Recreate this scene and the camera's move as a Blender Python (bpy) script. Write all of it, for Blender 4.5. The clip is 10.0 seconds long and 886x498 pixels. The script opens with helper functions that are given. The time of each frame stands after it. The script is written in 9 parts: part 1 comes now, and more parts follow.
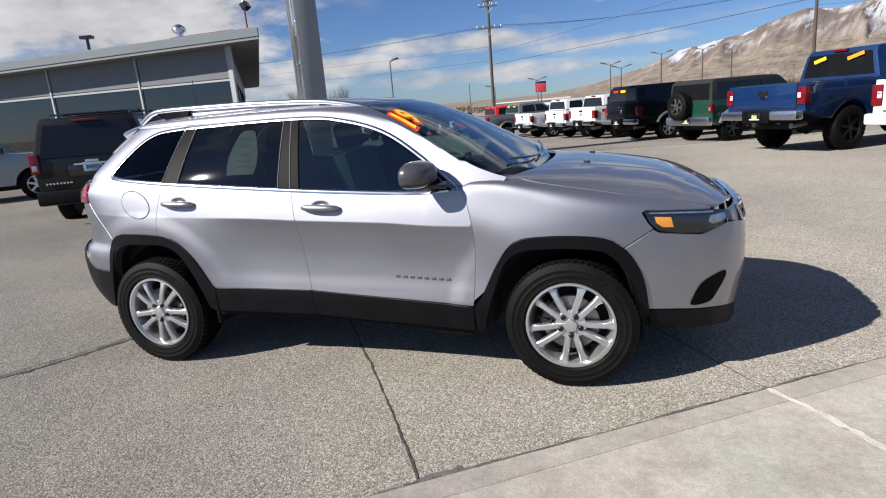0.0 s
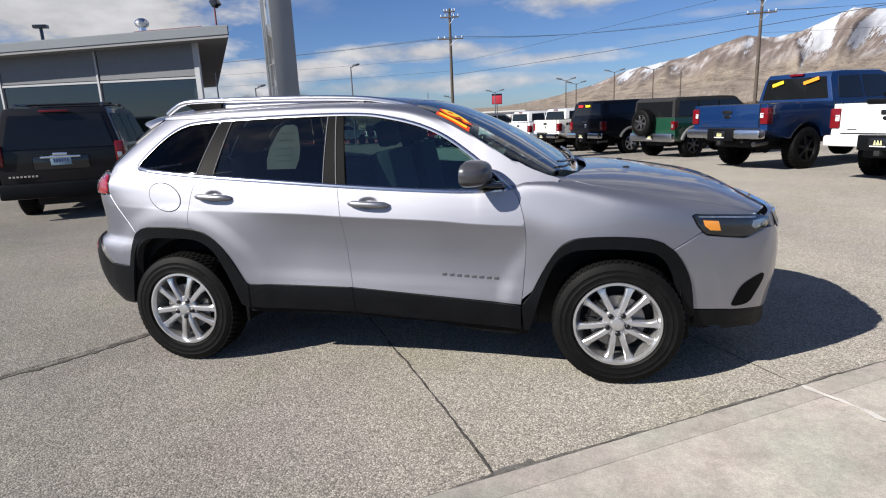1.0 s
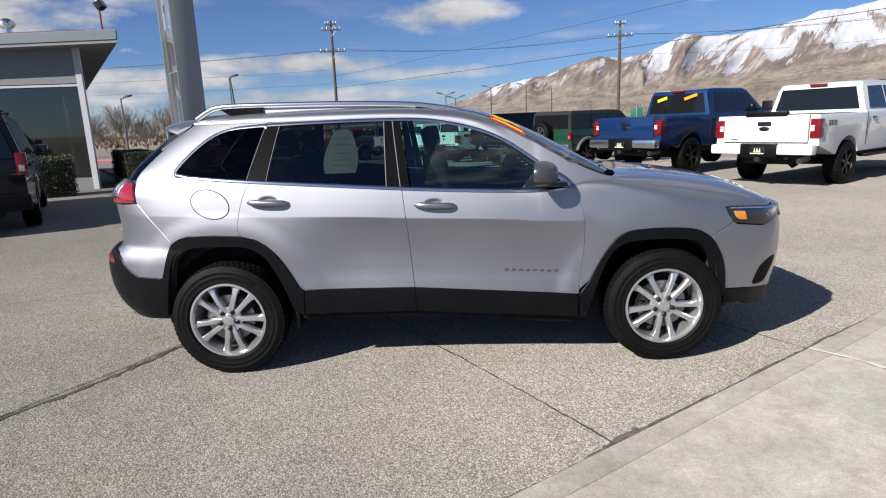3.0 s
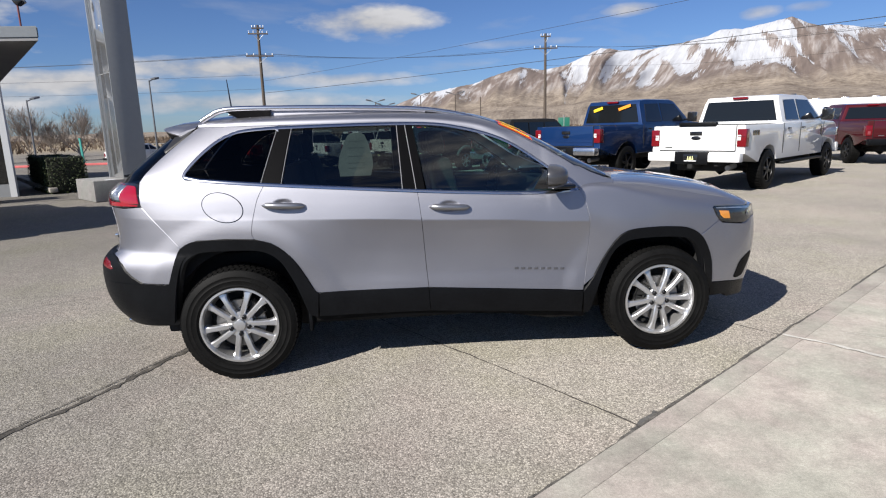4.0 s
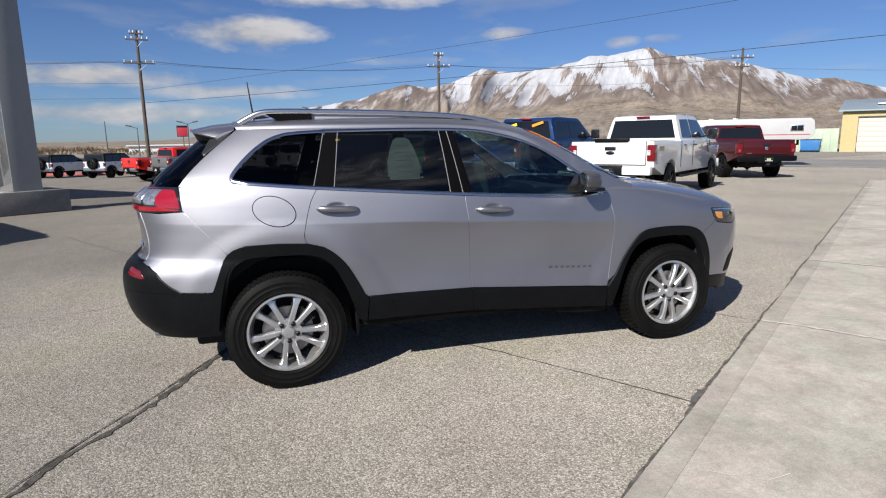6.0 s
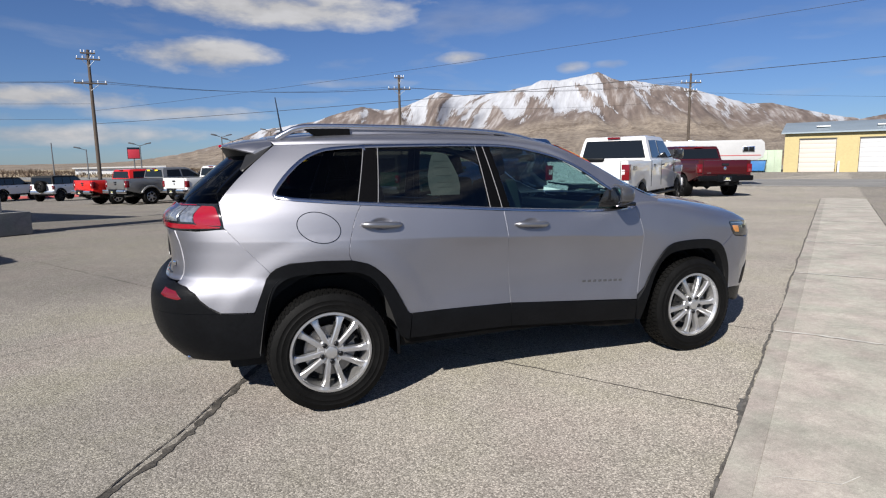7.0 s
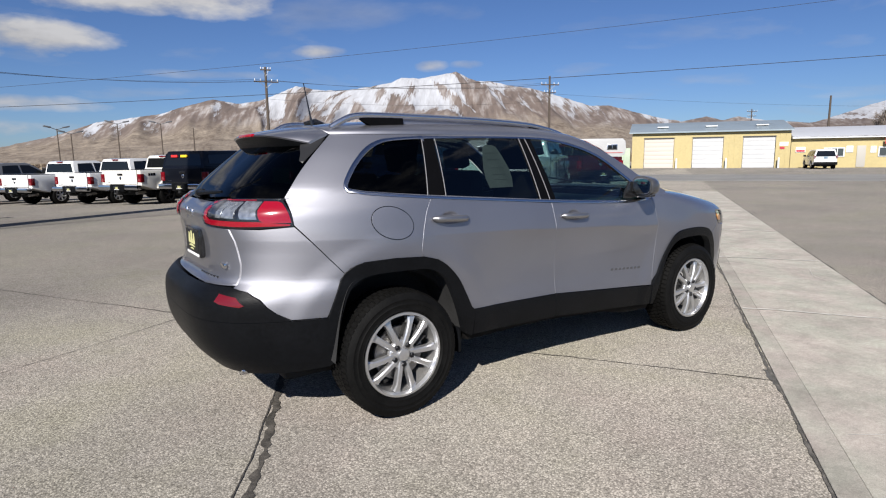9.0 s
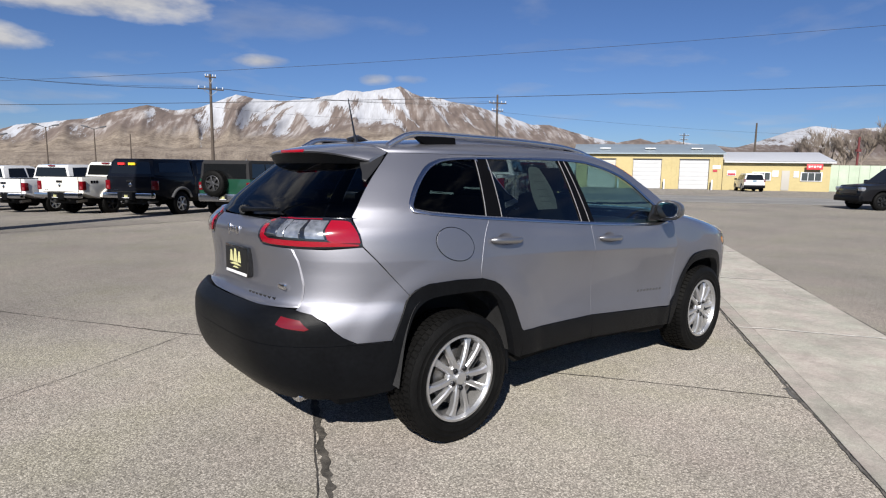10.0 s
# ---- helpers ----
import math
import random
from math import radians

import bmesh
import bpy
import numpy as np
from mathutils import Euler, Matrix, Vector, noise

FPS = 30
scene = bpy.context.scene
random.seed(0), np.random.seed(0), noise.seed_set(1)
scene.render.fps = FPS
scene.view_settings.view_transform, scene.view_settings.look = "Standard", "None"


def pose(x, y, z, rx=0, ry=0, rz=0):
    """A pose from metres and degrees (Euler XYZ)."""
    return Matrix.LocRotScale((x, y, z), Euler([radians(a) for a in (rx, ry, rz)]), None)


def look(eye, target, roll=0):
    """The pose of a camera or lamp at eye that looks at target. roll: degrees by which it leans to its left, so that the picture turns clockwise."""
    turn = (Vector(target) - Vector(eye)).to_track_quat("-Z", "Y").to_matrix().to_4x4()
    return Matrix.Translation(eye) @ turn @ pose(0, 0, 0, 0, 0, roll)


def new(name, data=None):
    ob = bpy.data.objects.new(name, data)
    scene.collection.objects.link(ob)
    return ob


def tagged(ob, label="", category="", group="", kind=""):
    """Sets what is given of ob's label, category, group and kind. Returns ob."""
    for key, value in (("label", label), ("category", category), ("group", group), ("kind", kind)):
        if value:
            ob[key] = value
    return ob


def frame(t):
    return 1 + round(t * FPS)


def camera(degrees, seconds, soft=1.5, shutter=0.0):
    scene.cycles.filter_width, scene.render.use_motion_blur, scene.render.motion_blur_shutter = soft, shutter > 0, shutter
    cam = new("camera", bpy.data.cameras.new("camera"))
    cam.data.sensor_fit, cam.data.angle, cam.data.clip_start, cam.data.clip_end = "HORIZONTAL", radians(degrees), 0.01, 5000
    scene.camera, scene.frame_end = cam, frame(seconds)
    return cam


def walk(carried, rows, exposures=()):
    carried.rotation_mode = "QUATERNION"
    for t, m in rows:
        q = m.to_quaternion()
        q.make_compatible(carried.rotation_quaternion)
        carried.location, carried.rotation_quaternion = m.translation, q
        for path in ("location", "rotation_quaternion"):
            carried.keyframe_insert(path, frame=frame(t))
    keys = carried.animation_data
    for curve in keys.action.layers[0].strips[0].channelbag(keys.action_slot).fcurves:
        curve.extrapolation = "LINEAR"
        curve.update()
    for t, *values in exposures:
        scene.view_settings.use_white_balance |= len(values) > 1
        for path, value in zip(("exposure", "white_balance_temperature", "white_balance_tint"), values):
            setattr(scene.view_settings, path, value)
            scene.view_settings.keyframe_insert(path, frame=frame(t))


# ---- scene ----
cam = camera(74.3, 10.0, soft=1.15)
PATH = [
    (0, (1.64, -3.87, 1.538), (1.041, -2.02, 1.068), -4.7),
    (0.5, (1.379, -3.985, 1.513), (0.866, -2.113, 1.029), -3.9),
    (1, (1.119, -4.053, 1.522), (0.68, -2.154, 1.071), -2.4),
    (1.5, (0.865, -4.175, 1.524), (0.541, -2.25, 1.089), -1.4),
    (2, (0.607, -4.304, 1.538), (0.394, -2.365, 1.095), -1.3),
    (2.5, (0.342, -4.318, 1.518), (0.208, -2.369, 1.088), -2.1),
    (4, (-0.468, -4.444, 1.513), (-0.257, -2.498, 1.106), -1.6),
    (4.5, (-0.712, -4.416, 1.505), (-0.38, -2.48, 1.125), -1.9),
    (5, (-1.003, -4.429, 1.518), (-0.546, -2.517, 1.145), -1.3),
    (5.5, (-1.228, -4.407, 1.491), (-0.705, -2.514, 1.108), -0.9),
    (7, (-1.937, -4.173, 1.437), (-1.213, -2.331, 1.143), -0.9),
    (7.5, (-2.157, -3.989, 1.407), (-1.349, -2.181, 1.128), -1.0),
    (8, (-2.409, -3.848, 1.404), (-1.461, -2.11, 1.121), -1.4),
    (8.5, (-2.711, -3.738, 1.443), (-1.649, -2.07, 1.141), -1.0),
    (9, (-2.92, -3.55, 1.424), (-1.795, -1.926, 1.113), -0.7),
    (9.5, (-3.113, -3.347, 1.445), (-1.912, -1.775, 1.153), 0.4),
    (10, (-3.395, -3.132, 1.457), (-2.109, -1.623, 1.194), 0.8),
]
walk(cam, [(t, look(eye, target, roll)) for t, eye, target, roll in PATH], exposures=((0, 0.69), (4, 0.62), (5.5, 0.53), (7, 0.48), (10, 0.45)))

# ---- sky, sun ----
SUN = Vector((-0.624, -0.539, 0.567))
world = bpy.data.worlds.new("sky")
scene.world = world
world.use_nodes = True


def build_sky(nt):
    N, L = nt.nodes, nt.links
    bg = N["Background"]
    sky = N.new("ShaderNodeTexSky")
    sky.sky_type = 'NISHITA'
    sky.sun_disc = False
    sky.sun_elevation = math.asin(SUN.z)
    sky.sun_rotation = math.atan2(SUN.x, SUN.y)
    sky.altitude = 1300
    sky.air_density = 1.0
    sky.dust_density = 0.6
    sky.ozone_density = 1.6
    geo = N.new("ShaderNodeTexCoord")
    sep = N.new("ShaderNodeSeparateXYZ")
    L.new(geo.outputs["Generated"], sep.inputs[0])

    def math_node(op, a, b=None, clamp=False):
        n = N.new("ShaderNodeMath")
        n.operation = op
        n.use_clamp = clamp
        for i, v in enumerate((a, b)):
            if v is None:
                continue
            if isinstance(v, (int, float)):
                n.inputs[i].default_value = v
            else:
                L.new(v, n.inputs[i])
        return n.outputs[0]

    # clouds lie on a high flat layer: direction divided by its height
    zc = math_node("MAXIMUM", sep.outputs[2], 0.02)
    px = math_node("DIVIDE", sep.outputs[0], math_node("ADD", zc, 0.10))
    py = math_node("DIVIDE", sep.outputs[1], math_node("ADD", zc, 0.10))
    comb = N.new("ShaderNodeCombineXYZ")
    L.new(px, comb.inputs[0])
    L.new(py, comb.inputs[1])
    tex = N.new("ShaderNodeTexNoise")
    tex.inputs["Scale"].default_value = 1.15
    tex.inputs["Detail"].default_value = 7
    tex.inputs["Roughness"].default_value = 0.52
    tex.inputs["Distortion"].default_value = 0.25
    L.new(comb.outputs[0], tex.inputs["Vector"])
    total = None
    # cloud banks: azimuth, elevation, half widths in degrees, strength
    az = math_node("ARCTAN2", sep.outputs[0], sep.outputs[1])
    el = math_node("ARCSINE", sep.outputs[2])
    wob = N.new("ShaderNodeTexNoise")
    wob.inputs["Scale"].default_value = 9
    wob.inputs["Detail"].default_value = 5
    wob.inputs["Roughness"].default_value = 0.56
    flat = N.new("ShaderNodeMapping")
    flat.inputs["Scale"].default_value = (1.0, 1.0, 2.6)
    L.new(geo.outputs["Generated"], flat.inputs["Vector"])
    L.new(flat.outputs[0], wob.inputs["Vector"])
    wsh = math_node("MULTIPLY", math_node("SUBTRACT", wob.outputs[0], 0.5), 3.4)
    for a, e, wa, we, s in CLOUDS:
        da = math_node("DIVIDE", math_node("SUBTRACT", az, radians(a)), radians(wa))
        de = math_node("DIVIDE", math_node("SUBTRACT", el, radians(e)), radians(we))
        # flat undersides
        d2 = math_node("ADD", math_node("MULTIPLY", da, da), math_node("MULTIPLY", de, de))
        m = math_node("SUBTRACT", 1.0, d2)
        m = math_node("ADD", m, wsh)
        m = math_node("MULTIPLY", m, s, clamp=True)
        total = m if total is None else math_node("MAXIMUM", total, m)
    haze = N.new("ShaderNodeMapRange")
    haze.inputs["From Min"].default_value = 0.54
    haze.inputs["From Max"].default_value = 0.80
    L.new(tex.outputs[0], haze.inputs["Value"])
    thin = math_node("MULTIPLY", haze.outputs[0], 0.42)
    total = math_node("MAXIMUM", total, thin)
    total = math_node("MULTIPLY", total, math_node("MULTIPLY", math_node("ADD", sep.outputs[2], -0.01), 60, clamp=True))
    mix = N.new("ShaderNodeMix")
    mix.data_type = 'RGBA'
    L.new(total, mix.inputs["Factor"])
    tint = N.new("ShaderNodeMix")
    tint.data_type = 'RGBA'
    tint.blend_type = 'MULTIPLY'
    tint.inputs["Factor"].default_value = 1
    tint.inputs["B"].default_value = (0.59, 0.775, 1.14, 1)
    L.new(sky.outputs[0], tint.inputs["A"])
    L.new(tint.outputs["Result"], mix.inputs["A"])
    # sunlit cloud with greyer folds
    fold = N.new("ShaderNodeMapRange")
    fold.inputs["From Min"].default_value = 0.3
    fold.inputs["From Max"].default_value = 0.65
    fold.inputs["To Min"].default_value = 5.0
    fold.inputs["To Max"].default_value = 8.2
    L.new(wob.outputs[0], fold.inputs["Value"])
    cc = N.new("ShaderNodeCombineColor")
    L.new(fold.outputs[0], cc.inputs[0])
    L.new(fold.outputs[0], cc.inputs[1])
    L.new(math_node("MULTIPLY", fold.outputs[0], 1.04), cc.inputs[2])
    L.new(cc.outputs[0], mix.inputs["B"])
    L.new(mix.outputs["Result"], bg.inputs[0])
    bg.inputs[1].default_value = 0.052


CLOUDS = (
    (0, 9.5, 6.8, 1.6, 1.0), (6, 13.8, 14, 2.0, 1.0), (-14, 5.6, 11, 1.1, 1.0), (-26, 4.3, 10, 1.2, 1.0), (-3, 4.6, 8, 0.7, 0.7),
    (23.5, 9.6, 2.8, 0.6, 0.7), (33.6, 8.5, 1.9, 0.6, 0.6), (37.2, 8.5, 1.7, 0.5, 0.5), (-13, 2.6, 15, 1.0, 0.8), (-44, 9.5, 17, 5.2, 1.4),
    # the banks at elevations 30, 48 and 50 are unseen, added to brighten reflections
    (-30, 12.5, 12, 2.6, 0.9), (14, 7.4, 6, 0.45, 0.35), (-75, 10, 22, 4.0, 0.9), (-110, 20, 24, 4, 0.7), (170, 24, 26, 5, 0.7), (20, 30, 60, 9, 0.9), (200, 48, 75, 13, 0.9), (-90, 50, 60, 10, 0.5), (60, 48, 60, 12, 0.8), (-150, 12, 20, 3, 0.7), (120, 10, 16, 1.6, 0.5), (-36, 3.0, 14, 1.6, 0.8),
)
build_sky(world.node_tree)
sun_data = bpy.data.lights.new("sun", "SUN")
sun_data.energy = 5.0
sun_data.angle = radians(0.53)
sun_data.color = (1.0, 0.955, 0.89)
sun = new("sun", sun_data)
sun.matrix_world = look(SUN * 60, (0, 0, 0))

# ---- materials ----
MATS = {}


def material(name, color=(0.5, 0.5, 0.5), rough=0.5, metal=0.0, coat=0.0, spec=0.5, scale=0, amount=0.15, bump=0.0, bump_scale=0, coords="Object", emit=0.0):
    """A principled material with colour variation at two scales and fine relief."""
    if name in MATS:
        return MATS[name]
    m = bpy.data.materials.new(name)
    m.use_nodes = True
    N, L = m.node_tree.nodes, m.node_tree.links
    b = N["Principled BSDF"]
    b.inputs["Base Color"].default_value = (*color, 1)
    b.inputs["Roughness"].default_value = rough
    b.inputs["Metallic"].default_value = metal
    b.inputs["Coat Weight"].default_value = coat
    b.inputs["Coat Roughness"].default_value = 0.03
    b.inputs["Specular IOR Level"].default_value = spec
    if emit:
        b.inputs["Emission Color"].default_value = (*color, 1)
        b.inputs["Emission Strength"].default_value = emit
    if scale or bump:
        tc = N.new("ShaderNodeTexCoord")
    if scale:
        big = N.new("ShaderNodeTexNoise")
        big.inputs["Scale"].default_value = scale
        big.inputs["Detail"].default_value = 3
        fine = N.new("ShaderNodeTexNoise")
        fine.inputs["Scale"].default_value = scale * 14
        fine.inputs["Detail"].default_value = 4
        L.new(tc.outputs[coords], big.inputs["Vector"])
        L.new(tc.outputs[coords], fine.inputs["Vector"])
        add = N.new("ShaderNodeMath")
        add.operation = "ADD"
        L.new(big.outputs[0], add.inputs[0])
        L.new(fine.outputs[0], add.inputs[1])
        mr = N.new("ShaderNodeMapRange")
        mr.inputs["From Min"].default_value = 0.7
        mr.inputs["From Max"].default_value = 1.3
        mr.inputs["To Min"].default_value = 1 - amount
        mr.inputs["To Max"].default_value = 1 + amount
        L.new(add.outputs[0], mr.inputs["Value"])
        mul = N.new("ShaderNodeVectorMath")
        mul.operation = "SCALE"
        mul.inputs[0].default_value = color
        L.new(mr.outputs[0], mul.inputs["Scale"])
        L.new(mul.outputs[0], b.inputs["Base Color"])
    if bump:
        nb = N.new("ShaderNodeTexNoise")
        nb.inputs["Scale"].default_value = bump_scale
        nb.inputs["Detail"].default_value = 4
        L.new(tc.outputs[coords], nb.inputs["Vector"])
        bp = N.new("ShaderNodeBump")
        bp.inputs["Strength"].default_value = bump
        bp.inputs["Distance"].default_value = 0.01
        L.new(nb.outputs[0], bp.inputs["Height"])
        L.new(bp.outputs[0], b.inputs["Normal"])
    MATS[name] = m
    return m


def glass(name, tint, gloss=1.0, base=0.085):
    """Thin tinted automotive or window glass: clear tint below a Fresnel gloss."""
    if name in MATS:
        return MATS[name]
    m = bpy.data.materials.new(name)
    m.use_nodes = True
    N, L = m.node_tree.nodes, m.node_tree.links
    for n in list(N):
        if n.type != "OUTPUT_MATERIAL":
            N.remove(n)
    out = [n for n in N if n.type == "OUTPUT_MATERIAL"][0]
    tr = N.new("ShaderNodeBsdfTransparent")
    tr.inputs[0].default_value = (*tint, 1)
    gl = N.new("ShaderNodeBsdfGlossy")
    gl.inputs["Roughness"].default_value = 0.02
    gl.inputs["Color"].default_value = (gloss, gloss, gloss, 1)
    # gloss rises towards grazing view, alike from both sides of the sheet
    lw = N.new("ShaderNodeLayerWeight")
    lw.inputs["Blend"].default_value = 0.5
    pw = N.new("ShaderNodeMath")
    pw.operation = "POWER"
    pw.inputs[1].default_value = 4.0
    L.new(lw.outputs["Facing"], pw.inputs[0])
    fr = N.new("ShaderNodeMath")
    fr.operation = "MULTIPLY_ADD"
    fr.inputs[1].default_value = 0.85
    fr.inputs[2].default_value = base
    L.new(pw.outputs[0], fr.inputs[0])
    mx = N.new("ShaderNodeMixShader")
    L.new(fr.outputs[0], mx.inputs[0])
    L.new(tr.outputs[0], mx.inputs[1])
    L.new(gl.outputs[0], mx.inputs[2])
    L.new(mx.outputs[0], out.inputs[0])
    MATS[name] = m
    return m


def car_paint(name, color, metal=0.0, rough=0.35, coat=1.0):
    m = material(name, color, rough if metal > 0.5 else 0.5, metal, coat, 0.5 if metal > 0.5 else 0.12, scale=3.0, amount=0.025)
    return m


def flake_paint(name, color, spread):
    """Metallic flakes in a wide soft lobe under a clear, sharp coat."""
    m = bpy.data.materials.new(name)
    m.use_nodes = True
    N, L = m.node_tree.nodes, m.node_tree.links
    for n in list(N):
        if n.type != "OUTPUT_MATERIAL":
            N.remove(n)
    out = [n for n in N if n.type == "OUTPUT_MATERIAL"][0]
    fl = N.new("ShaderNodeBsdfGlossy")
    fl.distribution = 'BECKMANN'
    fl.inputs["Roughness"].default_value = spread
    tc = N.new("ShaderNodeTexCoord")
    tone = None
    for scale, amount in ((2.0, 0.05), (900.0, 0.16)):
        t = N.new("ShaderNodeTexNoise")
        t.inputs["Scale"].default_value = scale
        t.inputs["Detail"].default_value = 2
        L.new(tc.outputs["Object"], t.inputs["Vector"])
        mr = N.new("ShaderNodeMapRange")
        mr.inputs["From Min"].default_value = 0.3
        mr.inputs["From Max"].default_value = 0.7
        mr.inputs["To Min"].default_value = 1 - amount
        mr.inputs["To Max"].default_value = 1 + amount
        L.new(t.outputs[0], mr.inputs["Value"])
        v = N.new("ShaderNodeVectorMath")
        v.operation = "SCALE"
        if tone is None:
            v.inputs[0].default_value = color
        else:
            L.new(tone, v.inputs[0])
        L.new(mr.outputs[0], v.inputs["Scale"])
        tone = v.outputs[0]
    L.new(tone, fl.inputs["Color"])
    coat = N.new("ShaderNodeBsdfGlossy")
    coat.inputs["Roughness"].default_value = 0.04
    coat.inputs["Color"].default_value = (1, 1, 1, 1)
    fr = N.new("ShaderNodeFresnel")
    fr.inputs["IOR"].default_value = 1.5
    # pigment between the flakes
    df = N.new("ShaderNodeBsdfDiffuse")
    L.new(tone, df.inputs["Color"])
    body = N.new("ShaderNodeMixShader")
    body.inputs[0].default_value = 0.17
    L.new(fl.outputs[0], body.inputs[1])
    L.new(df.outputs[0], body.inputs[2])
    mx = N.new("ShaderNodeMixShader")
    L.new(fr.outputs[0], mx.inputs[0])
    L.new(body.outputs[0], mx.inputs[1])
    L.new(coat.outputs[0], mx.inputs[2])
    L.new(mx.outputs[0], out.inputs[0])
    MATS[name] = m
    return m


PAINT = flake_paint("silver_metallic_paint", (0.326, 0.327, 0.362), 0.57)
CLAD = material("black_textured_plastic", (0.0040, 0.0044, 0.0054), 0.42, spec=0.15, scale=4, amount=0.35, bump=0.15, bump_scale=500)
RUBBER = material("tyre_rubber", (0.0048, 0.0047, 0.0046), 0.62, spec=0.12, scale=9, amount=0.55, bump=0.1, bump_scale=120)
ALLOY = material("silver_alloy", (0.66, 0.66, 0.665), 0.30, 0.85, 0.4, scale=6, amount=0.08)
CHROME = material("chrome", (0.82, 0.82, 0.84), 0.1, 1.0)
SATIN = material("satin_silver", (0.75, 0.75, 0.77), 0.24, 1.0)
BLACK = material("gloss_black", (0.012, 0.012, 0.013), 0.18, coat=0.6)
DARK = material("dark_underside", (0.012, 0.012, 0.012), 0.85, scale=5, amount=0.3)
INTERIOR = material("dark_cabin_trim", (0.011, 0.011, 0.012), 0.75, scale=12, amount=0.2)
SEAT = material("black_cloth", (0.012, 0.012, 0.013), 0.85, scale=30, amount=0.25)
TINT = glass("privacy_glass", (0.27, 0.315, 0.305), base=0.05)
DARK_TINT = glass("dark_privacy_glass", (0.09, 0.095, 0.10), gloss=0.48, base=0.025)
CLEAR = glass("green_tinted_glass", (0.42, 0.655, 0.625), base=0.08)
SCREEN = glass("windscreen_glass", (0.42, 0.50, 0.52))
LENS = glass("lamp_lens", (0.90, 0.92, 0.93), base=0.05)
RED_LENS = material("red_lamp_lens", (0.36, 0.005, 0.018), 0.18, coat=0.4, spec=0.3)
TRUCK_LENS = material("dark_red_tail_lens", (0.15, 0.004, 0.008), 0.2, coat=0.5, spec=0.3)
PILLAR = material("satin_black_film", (0.003, 0.003, 0.0035), 0.5, spec=0.06, scale=6, amount=0.15)
AMBER = material("amber_lamp", (1.0, 0.36, 0.03), 0.3, coat=1.0)
WHITE_LENS = material("clear_lamp_bowl", (0.46, 0.465, 0.485), 0.18, 0.65, 1.0, scale=40, amount=0.5)
SMOKED_BOWL = material("shaded_lamp_bowl", (0.16, 0.16, 0.17), 0.16, 0.8, 1.0, scale=40, amount=0.5)
DISC = material("brake_disc_steel", (0.30, 0.29, 0.28), 0.4, 0.9, scale=20, amount=0.2)
YELLOW = material("yellow_vinyl", (0.95, 0.62, 0.03), 0.45)
ORANGE_RED = material("orange_red_vinyl", (0.85, 0.07, 0.01), 0.45)

# ---- mesh helpers ----


def part(name, bm, mat, parent=None, label=""):
    """Links a bmesh as one mesh object, under a thing or a part when one is given."""
    me = bpy.data.meshes.new(name)
    bm.to_mesh(me)
    bm.free()
    return link_mesh(name, me, mat, parent, label)


def link_mesh(name, me, mat, parent=None, label=""):
    for m in (mat if isinstance(mat, (list, tuple)) else [mat]):
        me.materials.append(m)
    ob = new(name, me)
    if parent is not None:
        ob.parent = parent
    if label:
        ob["label"] = label
    return ob


def empty(name, label, category, group="", m=None):
    ob = tagged(new(name), label, category, group)
    if m is not None:
        ob.matrix_basis = m
    return ob


def smooth(bm, angle=35):
    for f in bm.faces:
        f.smooth = True
    for e in bm.edges:
        if len(e.link_faces) == 2 and e.calc_face_angle(0) > radians(angle):
            e.smooth = False
    return bm


def add_box(bm, a, b, bevel=0.0, m=None, seg=2):
    r = bmesh.ops.create_cube(bm, size=1)
    vs = r["verts"]
    for v in vs:
        v.co = Vector([a[i] + (v.co[i] + 0.5) * (b[i] - a[i]) for i in range(3)])
    if bevel:
        es = list({e for v in vs for e in v.link_edges})
        r2 = bmesh.ops.bevel(bm, geom=es, offset=bevel, segments=seg, affect='EDGES', profile=0.6)
        vs = list({v for f in r2["faces"] for v in f.verts} | {v for v in vs if v.is_valid})
    if m is not None:
        bmesh.ops.transform(bm, matrix=m, verts=vs)
    return vs


def box_bm(a, b, bevel=0.0, m=None, seg=2):
    bm = bmesh.new()
    add_box(bm, a, b, bevel, m, seg)
    return smooth(bm)


def tube_bm(points, radius, sides=8, closed=False, bm=None, caps=True, flat=1.0):
    """A tube along points; radius a number or a list."""
    bm = bm or bmesh.new()
    pts = [Vector(p) for p in points]
    rings = []
    for i, p in enumerate(pts):
        d = (pts[min(i + 1, len(pts) - 1)] - pts[max(i - 1, 0)]) if not closed else pts[(i + 1) % len(pts)] - pts[i - 1]
        d.normalize()
        up = Vector((0, 0, 1)) if abs(d.z) < 0.95 else Vector((1, 0, 0))
        s = d.cross(up).normalized()
        u = s.cross(d)
        r = radius[i] if isinstance(radius, (list, tuple)) else radius
        rings.append([bm.verts.new(p + s * (r * math.cos(2 * math.pi * k / sides)) + u * (r * flat * math.sin(2 * math.pi * k / sides))) for k in range(sides)])
    n = len(rings)
    for i in range(n if closed else n - 1):
        a, b = rings[i], rings[(i + 1) % n]
        for k in range(sides):
            bm.faces.new((a[k], a[(k + 1) % sides], b[(k + 1) % sides], b[k]))
    if caps and not closed:
        bm.faces.new(rings[0][::-1])
        bm.faces.new(rings[-1])
    bmesh.ops.recalc_face_normals(bm, faces=bm.faces[:])
    return smooth(bm, 50)


